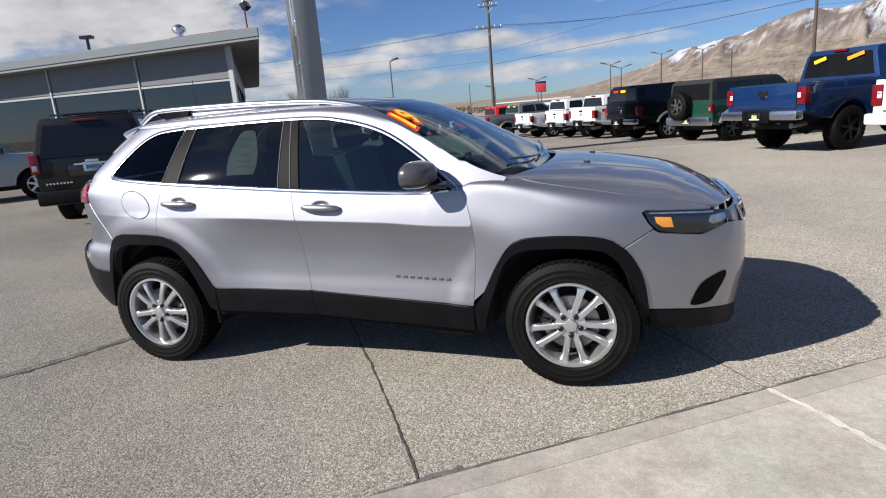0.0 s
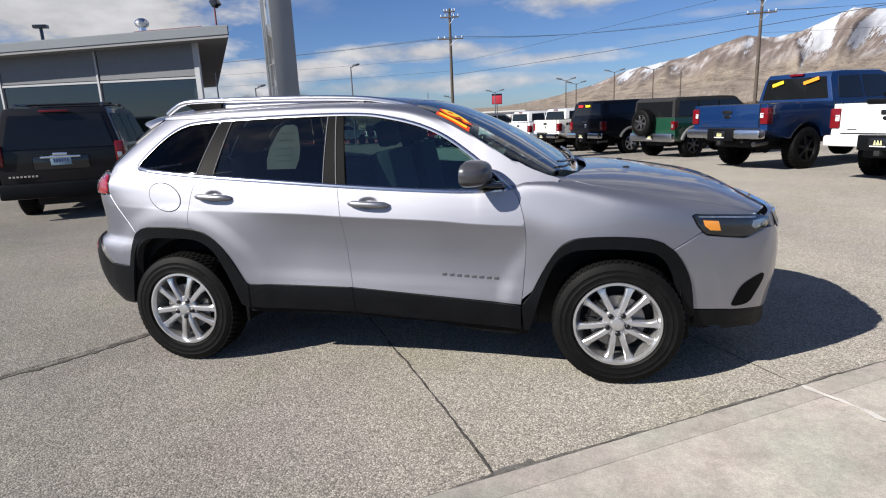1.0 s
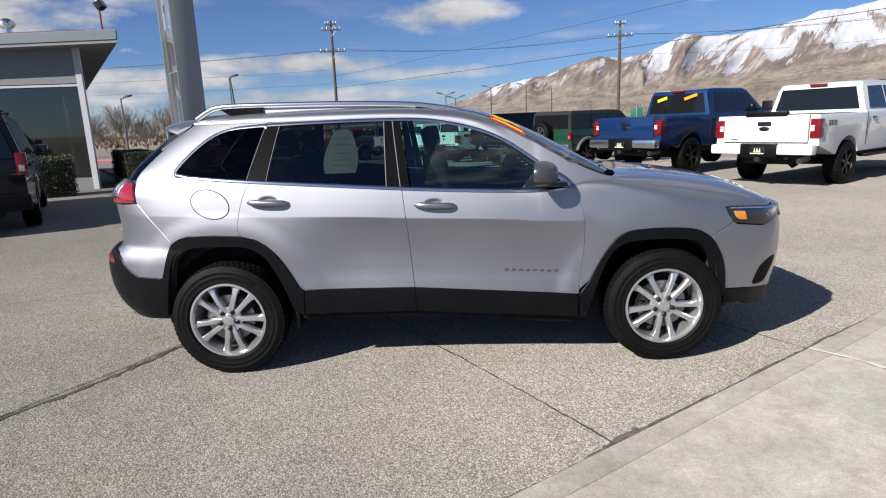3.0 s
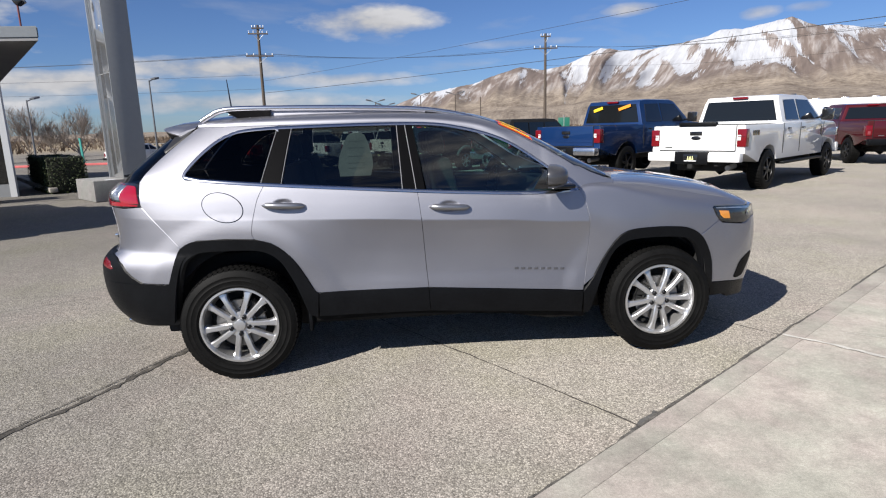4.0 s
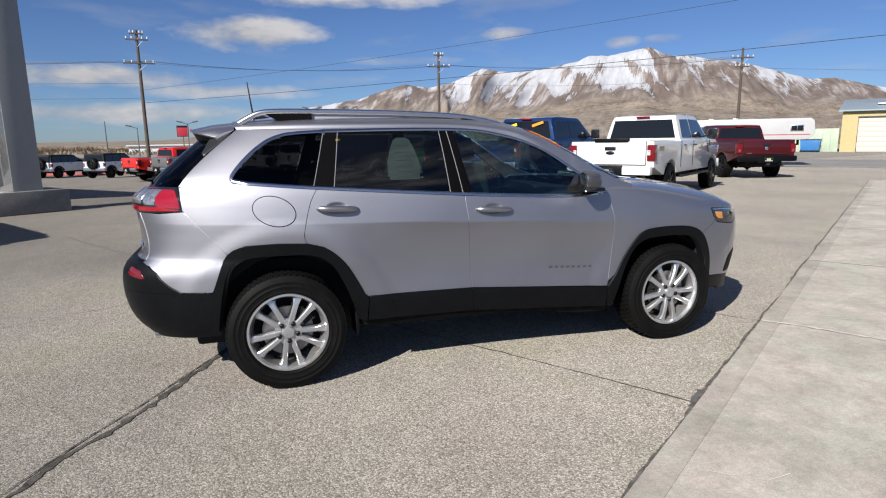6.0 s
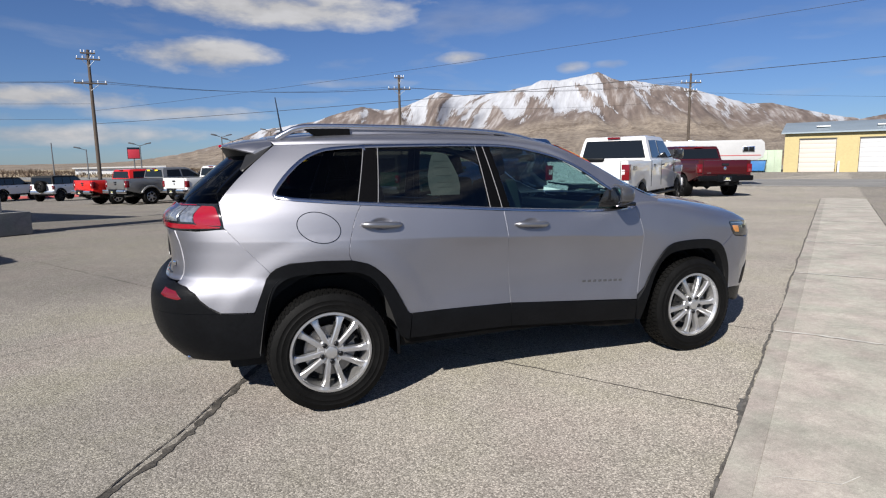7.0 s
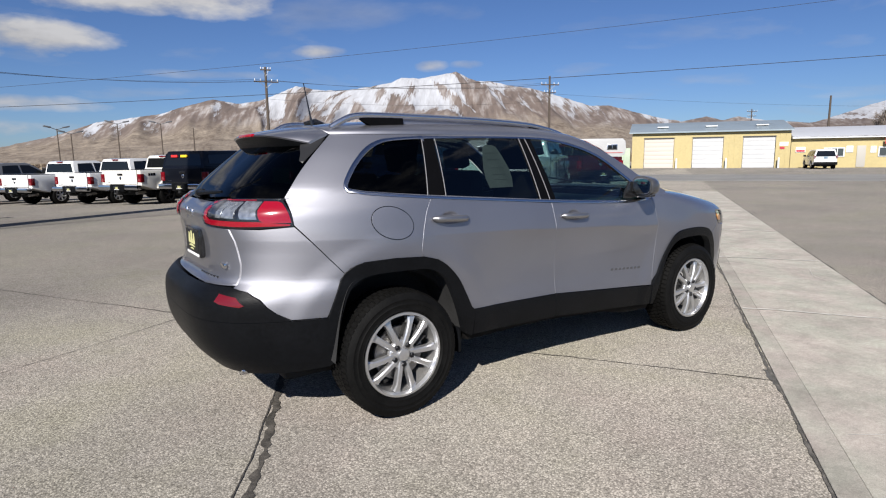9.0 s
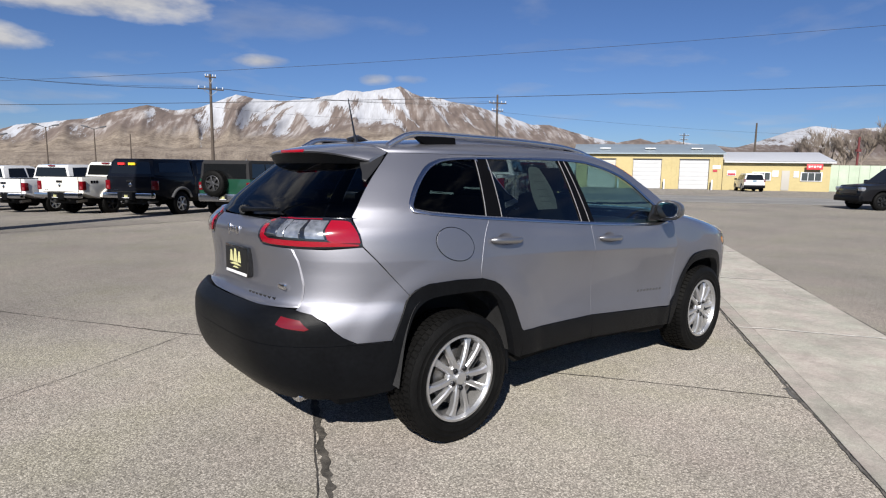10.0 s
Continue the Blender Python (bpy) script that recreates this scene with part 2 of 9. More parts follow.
def lathe_bm(profile, seg=48, bm=None):
    """Turns (radius, y) about the y axis."""
    bm = bm or bmesh.new()
    rings = []
    for r, y in profile:
        rings.append([bm.verts.new((r * math.cos(2 * math.pi * k / seg), y, r * math.sin(2 * math.pi * k / seg))) for k in range(seg)])
    for a, b in zip(rings, rings[1:]):
        for k in range(seg):
            bm.faces.new((a[k], a[(k + 1) % seg], b[(k + 1) % seg], b[k]))
    bmesh.ops.recalc_face_normals(bm, faces=bm.faces[:])
    return smooth(bm, 40)


def prism_bm(outline, y0, y1, bevel=0.0, bm=None, taper=None):
    """A solid with an outline in (x, z), from y0 to y1. taper(x, y, z) gives new places."""
    bm = bm or bmesh.new()
    a = [bm.verts.new((x, y0, z)) for x, z in outline]
    b = [bm.verts.new((x, y1, z)) for x, z in outline]
    n = len(outline)
    f1, f2 = bm.faces.new(a), bm.faces.new(b[::-1])
    sides = [bm.faces.new((a[k], b[k], b[(k + 1) % n], a[(k + 1) % n])) for k in range(n)]
    bmesh.ops.recalc_face_normals(bm, faces=[f1, f2] + sides)
    verts = set(a + b)
    if taper:
        for v in verts:
            v.co = Vector(taper(*v.co))
    if bevel:
        es = [e for f in (f1, f2) for e in f.edges]
        bmesh.ops.bevel(bm, geom=es, offset=bevel, segments=2, affect='EDGES', profile=0.6, clamp_overlap=True)
    return smooth(bm, 32)


def spline(pts, n=8, closed=False):
    """Catmull-Rom through 2D or 3D points."""
    P = [np.array(p, float) for p in pts]
    out = []
    m = len(P)
    for i in range(m if closed else m - 1):
        p0 = P[(i - 1) % m] if closed or i else P[0]
        p1, p2 = P[i], P[(i + 1) % m]
        p3 = P[(i + 2) % m] if closed or i + 2 < m else P[-1]
        for k in range(n):
            t = k / n
            out.append(0.5 * (2 * p1 + (p2 - p0) * t + (2 * p0 - 5 * p1 + 4 * p2 - p3) * t * t + (3 * p1 - p0 - 3 * p2 + p3) * t ** 3))
    if not closed:
        out.append(P[-1])
    return out


def text_bm(words, size, depth=0.0, fat=0.0):
    """Letters as a flat or solid mesh, in the x, y plane, centred."""
    cu = bpy.data.curves.new("letters", "FONT")
    cu.body, cu.size, cu.align_x, cu.align_y, cu.extrude = words, size, "CENTER", "CENTER", depth
    cu.resolution_u = 3
    cu.offset = fat
    ob = bpy.data.objects.new("letters", cu)
    me = ob.to_mesh()
    bm = bmesh.new()
    bm.from_mesh(me)
    ob.to_mesh_clear()
    bpy.data.objects.remove(ob)
    bpy.data.curves.remove(cu)
    return bm

# ---- the silver crossover: body surfaces ----
from mathutils.geometry import delaunay_2d_cdt


def table(pts, n=10):
    s = np.array(spline(pts, max(n, 40)))
    return lambda v: np.interp(v, s[:, 0], s[:, 1])


X0 = 0.2
REAR_N, FRONT_N, PLAN_M = 5.0, 4.3, 4.0
rear_end = table(((0.15, -2.05), (0.3, -2.16), (0.42, -2.265), (0.55, -2.31), (0.7, -2.31), (0.77, -2.265), (0.82, -2.205), (0.95, -2.195), (1.08, -2.21), (1.16, -2.205), (1.22, -2.13), (1.3, -2.06), (1.45, -1.885), (1.56, -1.745), (1.7, -1.58)))
front_end = table(((0.15, 2.12), (0.26, 2.24), (0.34, 2.245), (0.45, 2.262), (0.6, 2.285), (0.75, 2.283), (0.84, 2.268), (0.9, 2.25), (0.97, 2.22), (1.1, 2.2), (1.7, 2.2)))
belt = table(((-2.3, 1.31), (-1.5, 1.240), (-1.125, 1.206), (-0.237, 1.137), (0.5, 1.094), (0.8, 1.112), (2.4, 1.112)), 4)
crease = table(((-2.3, 1.03), (-0.71, 0.988), (-0.169, 0.961), (0.33, 0.939), (0.86, 0.908), (2.4, 0.90)), 4)
wide = table(((0.1, 0.76), (0.25, 0.845), (0.33, 0.870), (0.45, 0.886), (0.53, 0.884), (0.62, 0.879), (0.74, 0.884), (0.86, 0.902), (0.93, 0.9195)), 6)
wide_soft = table(((0.1, 0.76), (0.25, 0.845), (0.33, 0.872), (0.45, 0.890), (0.6, 0.900), (0.75, 0.909), (0.9, 0.913), (1.0, 0.910)), 6)
wide_top = table(((0.93, 0.9195), (0.98, 0.912), (1.04, 0.901), (1.12, 0.882), (1.2, 0.851), (1.3, 0.806), (1.4, 0.757), (1.5, 0.702), (1.56, 0.665), (1.62, 0.62), (1.7, 0.53)), 6)


def step01(a, b, v):
    t = min(1, max(0, (v - a) / (b - a)))
    return t * t * (3 - 2 * t)


def half_width(x, z):
    zc, zb = float(crease(x)), float(belt(x))
    if z <= zc:
        zeta = z * 0.93 / zc
        c = step01(-1.0, -0.45, x) * (1 - step01(0.8, 1.15, x))
        w = float(wide(zeta)) * c + float(wide_soft(zeta)) * (1 - c)
        if c < 1:
            w += (float(wide_top(0.93)) - float(wide_soft(0.93))) * (1 - c) * step01(0.6, 0.93, zeta)
    else:
        zeta = 0.93 + (z - zc) * 0.19 / (zb - zc) if z <= zb else 1.12 + (z - zb) * 0.44 / (1.56 - zb)
        w = float(wide_top(zeta))
    for wx in (-1.3525, 1.3525):
        r = math.hypot((x - wx) * 0.98, z - 0.37)
        w += 0.009 * (1 - step01(0.565, 0.68, r))
    if x > 0.2 and z > zb:
        w -= 0.05 * (x - 0.2) ** 2
    return w


TH = np.concatenate([(np.linspace(0, 1, 400) ** 3) * math.pi / 2])


def plan_table(n, length):
    x = length * np.sin(TH) ** (2 / n)
    y = 0.9 * np.cos(TH) ** (2 / PLAN_M)
    return np.concatenate([[0], np.cumsum(np.hypot(np.diff(x), np.diff(y)))])


QR, QF = plan_table(REAR_N, 2.38), plan_table(FRONT_N, 2.08)


def side(q, z):
    """The body's wall: q runs round the plan from the middle of the tail to the middle of the nose."""
    sign = 1
    if q < 0:
        a = -q
        if a > QR[-1]:
            a, sign = 2 * QR[-1] - a, -1
        th = float(np.interp(a, QR, TH))
        x = X0 - (X0 - float(rear_end(z))) * math.sin(th) ** (2 / REAR_N)
    else:
        a = q
        if a > QF[-1]:
            a, sign = 2 * QF[-1] - a, -1
        th = float(np.interp(a, QF, TH))
        x = X0 + (float(front_end(z)) - X0) * math.sin(th) ** (2 / FRONT_N)
    f = max(0.0, math.cos(th)) ** (2 / PLAN_M)
    return Vector((x, -sign * half_width(x, z) * f, z))


def side_q(kind, a, z):
    """Domain place of a point: s = (x, z) on the flank, r = (y, z) on the tail, f = (y, z) on the nose."""
    if kind == "s":
        if a < X0:
            s = min(1, (X0 - a) / (X0 - float(rear_end(z))))
            return -float(np.interp(math.asin(s ** (REAR_N / 2)), TH, QR))
        s = min(1, (a - X0) / (float(front_end(z)) - X0))
        return float(np.interp(math.asin(s ** (FRONT_N / 2)), TH, QF))
    Q = QR if kind == "r" else QF
    x = float(rear_end(z)) if kind == "r" else float(front_end(z))
    w = half_width(x * 0.95, z)
    th = math.acos(min(1, abs(a) / w) ** (PLAN_M / 2))
    q = float(np.interp(th, TH, Q))
    if a > 0:
        q = 2 * Q[-1] - q
    return -q if kind == "r" else q


def on_side(pts, step=0.03):
    """Dense outline on the body's wall from (kind, a, z) corners, closed."""
    out = []
    n = len(pts)
    for i in range(n):
        p, p2 = pts[i], pts[(i + 1) % n]
        if p[0] == p2[0]:
            d = math.hypot(p2[1] - p[1], p2[2] - p[2])
            m = max(1, int(d / step))
            for k in range(m):
                t = k / m
                z = p[2] + (p2[2] - p[2]) * t
                out.append((side_q(p[0], p[1] + (p2[1] - p[1]) * t, z), z))
        else:
            a, b = (side_q(*p), p[2]), (side_q(*p2), p2[2])
            m = max(1, int(math.hypot(b[0] - a[0], b[1] - a[1]) / step))
            for k in range(m):
                t = k / m
                out.append((a[0] + (b[0] - a[0]) * t, a[1] + (b[1] - a[1]) * t))
    return out


# upper surfaces: cross-sections that roll from the flank over to the middle
hood_top = table(((0.5, 1.14), (0.9, 1.165), (1.175, 1.165), (1.45, 1.147), (1.816, 1.092), (2.0, 1.035), (2.12, 0.978), (2.2, 0.93), (2.3, 0.88)))
hood_k = table(((0.5, 5.5), (0.85, 5.0), (1.2, 3.6), (1.6, 2.9), (2.0, 2.7), (2.4, 2.7)), 4)
roof_low = table(((-2.0, 1.553), (-1.0, 1.553), (-0.3, 1.553), (0.04, 1.523), (0.24, 1.473), (0.41, 1.397), (0.61, 1.258), (0.79, 1.118), (0.95, 1.09), (1.3, 1.09)), 8)
roof_top = table(((-2.0, 1.565), (-1.75, 1.597), (-1.5, 1.628), (-1.1, 1.655), (-0.6, 1.66), (-0.2, 1.652), (0.05, 1.632), (0.25, 1.598), (0.45, 1.525), (0.65, 1.432), (0.85, 1.322), (1.05, 1.205), (1.15, 1.14), (1.3, 1.12)))
roof_k = table(((-2.0, 2.4), (-0.3, 2.4), (0.3, 2.7), (0.7, 2.9), (1.1, 3.2), (1.4, 3.2)), 4)
ROLL = 0.6
shoulder = table(((0.4, 1.085), (0.95, 1.085), (1.15, 1.03), (1.35, 0.96), (1.55, 0.918), (1.75, 0.902), (2.0, 0.90), (2.5, 0.90)), 4)


def over(x, s, low, top, kk):
    W = -side(side_q("s", x, low), low).y
    H = max(0.01, top - low)
    sign = 1
    if s > ROLL * math.pi / 2:
        s, sign = ROLL * math.pi - s, -1
    a = max(0, s / ROLL)
    y, z = W * max(0, math.cos(a)) ** (2 / kk), low + H * math.sin(a) ** (2 / kk)
    if x > 0.2 and top > 1.18:
        # the foot of the windscreen pillar leans in with the flank
        y += (min(y, -side(side_q("s", x, z), z).y) - y) * step01(0.2, 0.45, x)
    return Vector((x, -sign * y, z))


def hood(x, s):
    if s <= 0:
        z = float(shoulder(x)) + s
        return side(side_q("s", x, z), z)
    return over(x, s, float(shoulder(x)), float(hood_top(x)), float(hood_k(x)))


def roof(x, s):
    return over(x, s, float(roof_low(x)), float(roof_top(x)), float(roof_k(x)))


def top_s(surface, kind, x, v):
    """s of a point given by its height (s) or its y (t)."""
    low, top, kk = (float(shoulder(x)), float(hood_top(x)), float(hood_k(x))) if surface is hood else (float(roof_low(x)), float(roof_top(x)), float(roof_k(x)))
    if kind == "s":
        if v <= low:
            return v - low if surface is hood else 0.0
        return ROLL * math.asin(min(1, (v - low) / (top - low)) ** (kk / 2))
    W = -side(side_q("s", x, low), low).y
    s = ROLL * math.acos(min(1, abs(v) / W) ** (kk / 2))
    return s if v <= 0 else ROLL * math.pi - s


def on_top(surface, pts, step=0.03):
    out = []
    n = len(pts)
    for i in range(n):
        p, p2 = pts[i], pts[(i + 1) % n]
        if p[0] == p2[0]:
            d = math.hypot(p2[1] - p[1], p2[2] - p[2])
            m = max(1, int(d / step))
            for k in range(m):
                t = k / m
                x = p[1] + (p2[1] - p[1]) * t
                out.append((x, top_s(surface, p[0], x, p[2] + (p2[2] - p[2]) * t)))
        else:
            out.append((p[1], top_s(surface, *p)))
    return out


def inset_loop(loop, d):
    P = np.array(loop)
    n = len(P)
    area = 0.5 * np.sum(P[:, 0] * np.roll(P[:, 1], -1) - np.roll(P[:, 0], -1) * P[:, 1])
    if area < 0:
        P = P[::-1]
    out = []
    for i in range(n):
        e1, e2 = P[i] - P[i - 1], P[(i + 1) % n] - P[i]
        n1 = np.array((-e1[1], e1[0])) / (np.linalg.norm(e1) + 1e-9)
        n2 = np.array((-e2[1], e2[0])) / (np.linalg.norm(e2) + 1e-9)
        b = n1 + n2
        b = b / (np.linalg.norm(b) + 1e-9)
        out.append(P[i] + b * d / max(0.5, float(b @ n1)))
    return np.array(out)


def inside(P, x, y):
    n = len(P)
    c = False
    j = n - 1
    for i in range(n):
        if (P[i][1] > y) != (P[j][1] > y) and x < (P[j][0] - P[i][0]) * (y - P[i][1]) / (P[j][1] - P[i][1]) + P[i][0]:
            c = not c
        j = i
    return c


def panel(name, surface, loop, mat, parent, proud=0.0, gap=0.0017, flange=0.018, step=0.024, mirror=False, label="", relief=None, dimple=None, relax=0):
    """One pressed panel cut out of a body surface, with turned-in edges. relief(point) sinks or lifts its face."""
    P = inset_loop(loop, gap)
    n = len(P)
    lo, hi = P.min(0), P.max(0)
    pts = [Vector((float(p[0]), float(p[1]))) for p in P]
    step = 0.045 if mirror and step > 0.03 else step
    sharp = surface is side and not mirror and lo[1] < 0.85 and hi[1] > 1.0
    fold = (lambda u: float(crease(side(u, 0.95).x))) if sharp else (lambda u: -9)
    if sharp:
        for u in np.arange(lo[0] + 0.005, hi[0], 0.02):
            for dz in (-0.006, 0.006):
                v = fold(u) + dz
                if inside(P, u, v) and np.min(np.hypot(P[:, 0] - u, P[:, 1] - v)) > 0.008:
                    pts.append(Vector((float(u), float(v))))
    for u in np.arange(lo[0] + step * 0.37, hi[0], step):
        zf = fold(u)
        for v in np.arange(lo[1] + step * 0.41, hi[1], step):
            if abs(v - zf) > 0.014 and inside(P, u, v) and np.min(np.hypot(P[:, 0] - u, P[:, 1] - v)) > step * 0.4:
                pts.append(Vector((float(u), float(v))))
    if dimple:
        # a finger recess: centre, half sizes, depth
        cx, cz, rx, rz, deep = dimple
        q0 = side_q("s", cx, cz)
        pts = pts[:n] + [p for p in pts[n:] if math.hypot((p.x - q0) / rx, (p.y - cz) / rz) > 1.25]
        pts.append(Vector((q0, cz)))
        for k in (0.3, 0.55, 0.75, 0.88, 1.0, 1.12):
            for a in np.linspace(0, 2 * math.pi, 25)[:-1]:
                pts.append(Vector((q0 + rx * k * math.cos(a), cz + rz * k * math.sin(a))))

        def skin(u, v):
            d = math.hypot((u - q0) / rx, (v - cz) / rz)
            p = surface(u, v)
            if d < 1:
                p = p + Vector((0, deep * (1 - step01(0.35, 1.0, d)), 0))
            return p
    else:
        skin = surface
    vs, _, fs, orig, _, _ = delaunay_2d_cdt(pts, [(i, (i + 1) % n) for i in range(n)], [], 1, 1e-6)
    e = 0.004
    co, no = [], []
    for v in vs:
        p = skin(v.x, v.y)
        du = skin(v.x + e, v.y) - skin(v.x - e, v.y)
        dv = skin(v.x, v.y + e) - skin(v.x, v.y - e)
        m = du.cross(dv)
        m = m.normalized() if m.length > 1e-12 else Vector((0, 0, 1))
        co.append(p + m * (proud + (relief(p) if relief else 0)))
        no.append(m)
    faces = [tuple(f) for f in fs]
    at = {}
    for k, o in enumerate(orig):
        for i in o:
            if i < n:
                at[i] = k
    ring = [at[i] for i in range(n) if i in at]
    if relax:
        # even out the skin between its fixed edges
        edges = np.array([e for f in faces for e in ((f[0], f[1]), (f[1], f[2]), (f[2], f[0]))])
        edges = np.concatenate([edges, edges[:, ::-1]])
        count = np.maximum(1, np.bincount(edges[:, 0], minlength=len(co)))[:, None]
        C, M = np.array([tuple(c) for c in co]), np.array([tuple(c) for c in no])
        fixed = np.zeros(len(co), bool)
        fixed[ring] = True
        for k in range(2 * relax):
            A = C if k < relax else M
            mean = np.stack([np.bincount(edges[:, 0], A[edges[:, 1], j], minlength=len(co)) for j in range(3)], 1) / count
            if k < relax:
                C = np.where(fixed[:, None], C, C + 0.6 * (mean - C))
            else:
                M = M + 0.6 * (mean - M)
        M /= np.linalg.norm(M, axis=1)[:, None] + 1e-9
        co, no = [Vector(c) for c in C], [Vector(m) for m in M]
    base = len(co)
    m = len(ring)
    if flange:
        for i in range(m):
            k = ring[i]
            co.append(co[k].copy())
            a, b = Vector(co[ring[i - 1]]), Vector(co[ring[(i + 1) % m]])
            out = (b - a).cross(no[k])
            out = out.normalized() if out.length > 1e-9 else no[k]
            no.append((no[k] + out * 0.6).normalized())
        for i in range(m):
            k = ring[i]
            co.append(co[k] - no[k] * flange)
            no.append(no[base + i].copy())
        for i in range(m):
            j = (i + 1) % m
            faces.append((base + i, base + m + i, base + m + j, base + j))
    if mirror:
        co = [Vector((c.x, -c.y, c.z)) for c in co]
        no = [Vector((c.x, -c.y, c.z)) for c in no]
        faces = [f[::-1] for f in faces]
    me = bpy.data.meshes.new(name)
    me.from_pydata([tuple(c) for c in co], [], faces)
    me.update()
    for p in me.polygons:
        p.use_smooth = True
    me.normals_split_custom_set_from_vertices([tuple(c) for c in no])
    return link_mesh(name, me, mat, parent, label)


def S(*pts):
    return [("s", a, b) for a, b in pts]


def R(*pts):
    return [("r", a, b) for a, b in pts]


def F(*pts):
    return [("f", a, b) for a, b in pts]


def T(*pts):
    return [("t", a, b) for a, b in pts]


def curve(kind, *pts, n=4):
    return [(kind, float(a), float(b)) for a, b in spline(pts, n)]


REAR_ARCH_OUT = ((-1.752, 0.635), (-1.683, 0.813), (-1.633, 0.864), (-1.558, 0.890), (-1.381, 0.896), (-1.206, 0.886), (-1.121, 0.862), (-1.056, 0.817), (-0.977, 0.727), (-0.888, 0.560))
REAR_ARCH_IN = ((-1.725, 0.38), (-1.690, 0.60), (-1.650, 0.734), (-1.600, 0.790), (-1.525, 0.818), (-1.380, 0.824), (-1.231, 0.822), (-1.155, 0.805), (-1.095, 0.768), (-1.049, 0.708), (-0.985, 0.570), (-0.93, 0.40))
FRONT_ARCH_OUT = ((0.835, 0.455), (0.893, 0.535), (0.963, 0.675), (1.035, 0.785), (1.093, 0.828), (1.166, 0.845), (1.33, 0.850), (1.494, 0.838), (1.575, 0.813), (1.638, 0.765), (1.690, 0.685), (1.728, 0.588), (1.750, 0.436))
FRONT_ARCH_IN = ((0.875, 0.30), (0.945, 0.53), (1.015, 0.695), (1.080, 0.757), (1.16, 0.779), (1.33, 0.784), (1.49, 0.770), (1.555, 0.742), (1.610, 0.680), (1.650, 0.580), (1.675, 0.42))
D_EDGE = ((-1.905, 1.232), (-1.865, 1.285), (-1.80, 1.355), (-1.70, 1.447), (-1.572, 1.553))
QUARTER_WINDOW = ((-1.06, 1.546), (-1.223, 1.537), (-1.325, 1.522), (-1.425, 1.478), (-1.53, 1.392), (-1.612, 1.296), (-1.612, 1.256), (-1.55, 1.241), (-1.14, 1.203))
BONNET_HALF = ((1.06, -0.733), (1.12, -0.80), (1.2, -0.818), (1.34, -0.819), (1.62, -0.796), (1.89, -0.747), (2.03, -0.695), (2.09, -0.645), (2.15, -0.50), (2.19, -0.25))
DOOR_FRONT = ((0.792, 1.108), (0.822, 1.050), (0.852, 0.930), (0.859, 0.80), (0.846, 0.620), (0.828, 0.452))
DOOR_MID = ((-0.228, 1.128), (-0.207, 0.916), (-0.187, 0.639), (-0.178, 0.527))
DOOR_REAR = ((-1.140, 1.203), (-1.180, 1.130), (-1.212, 1.02), (-1.228, 0.93), (-1.215, 0.888))


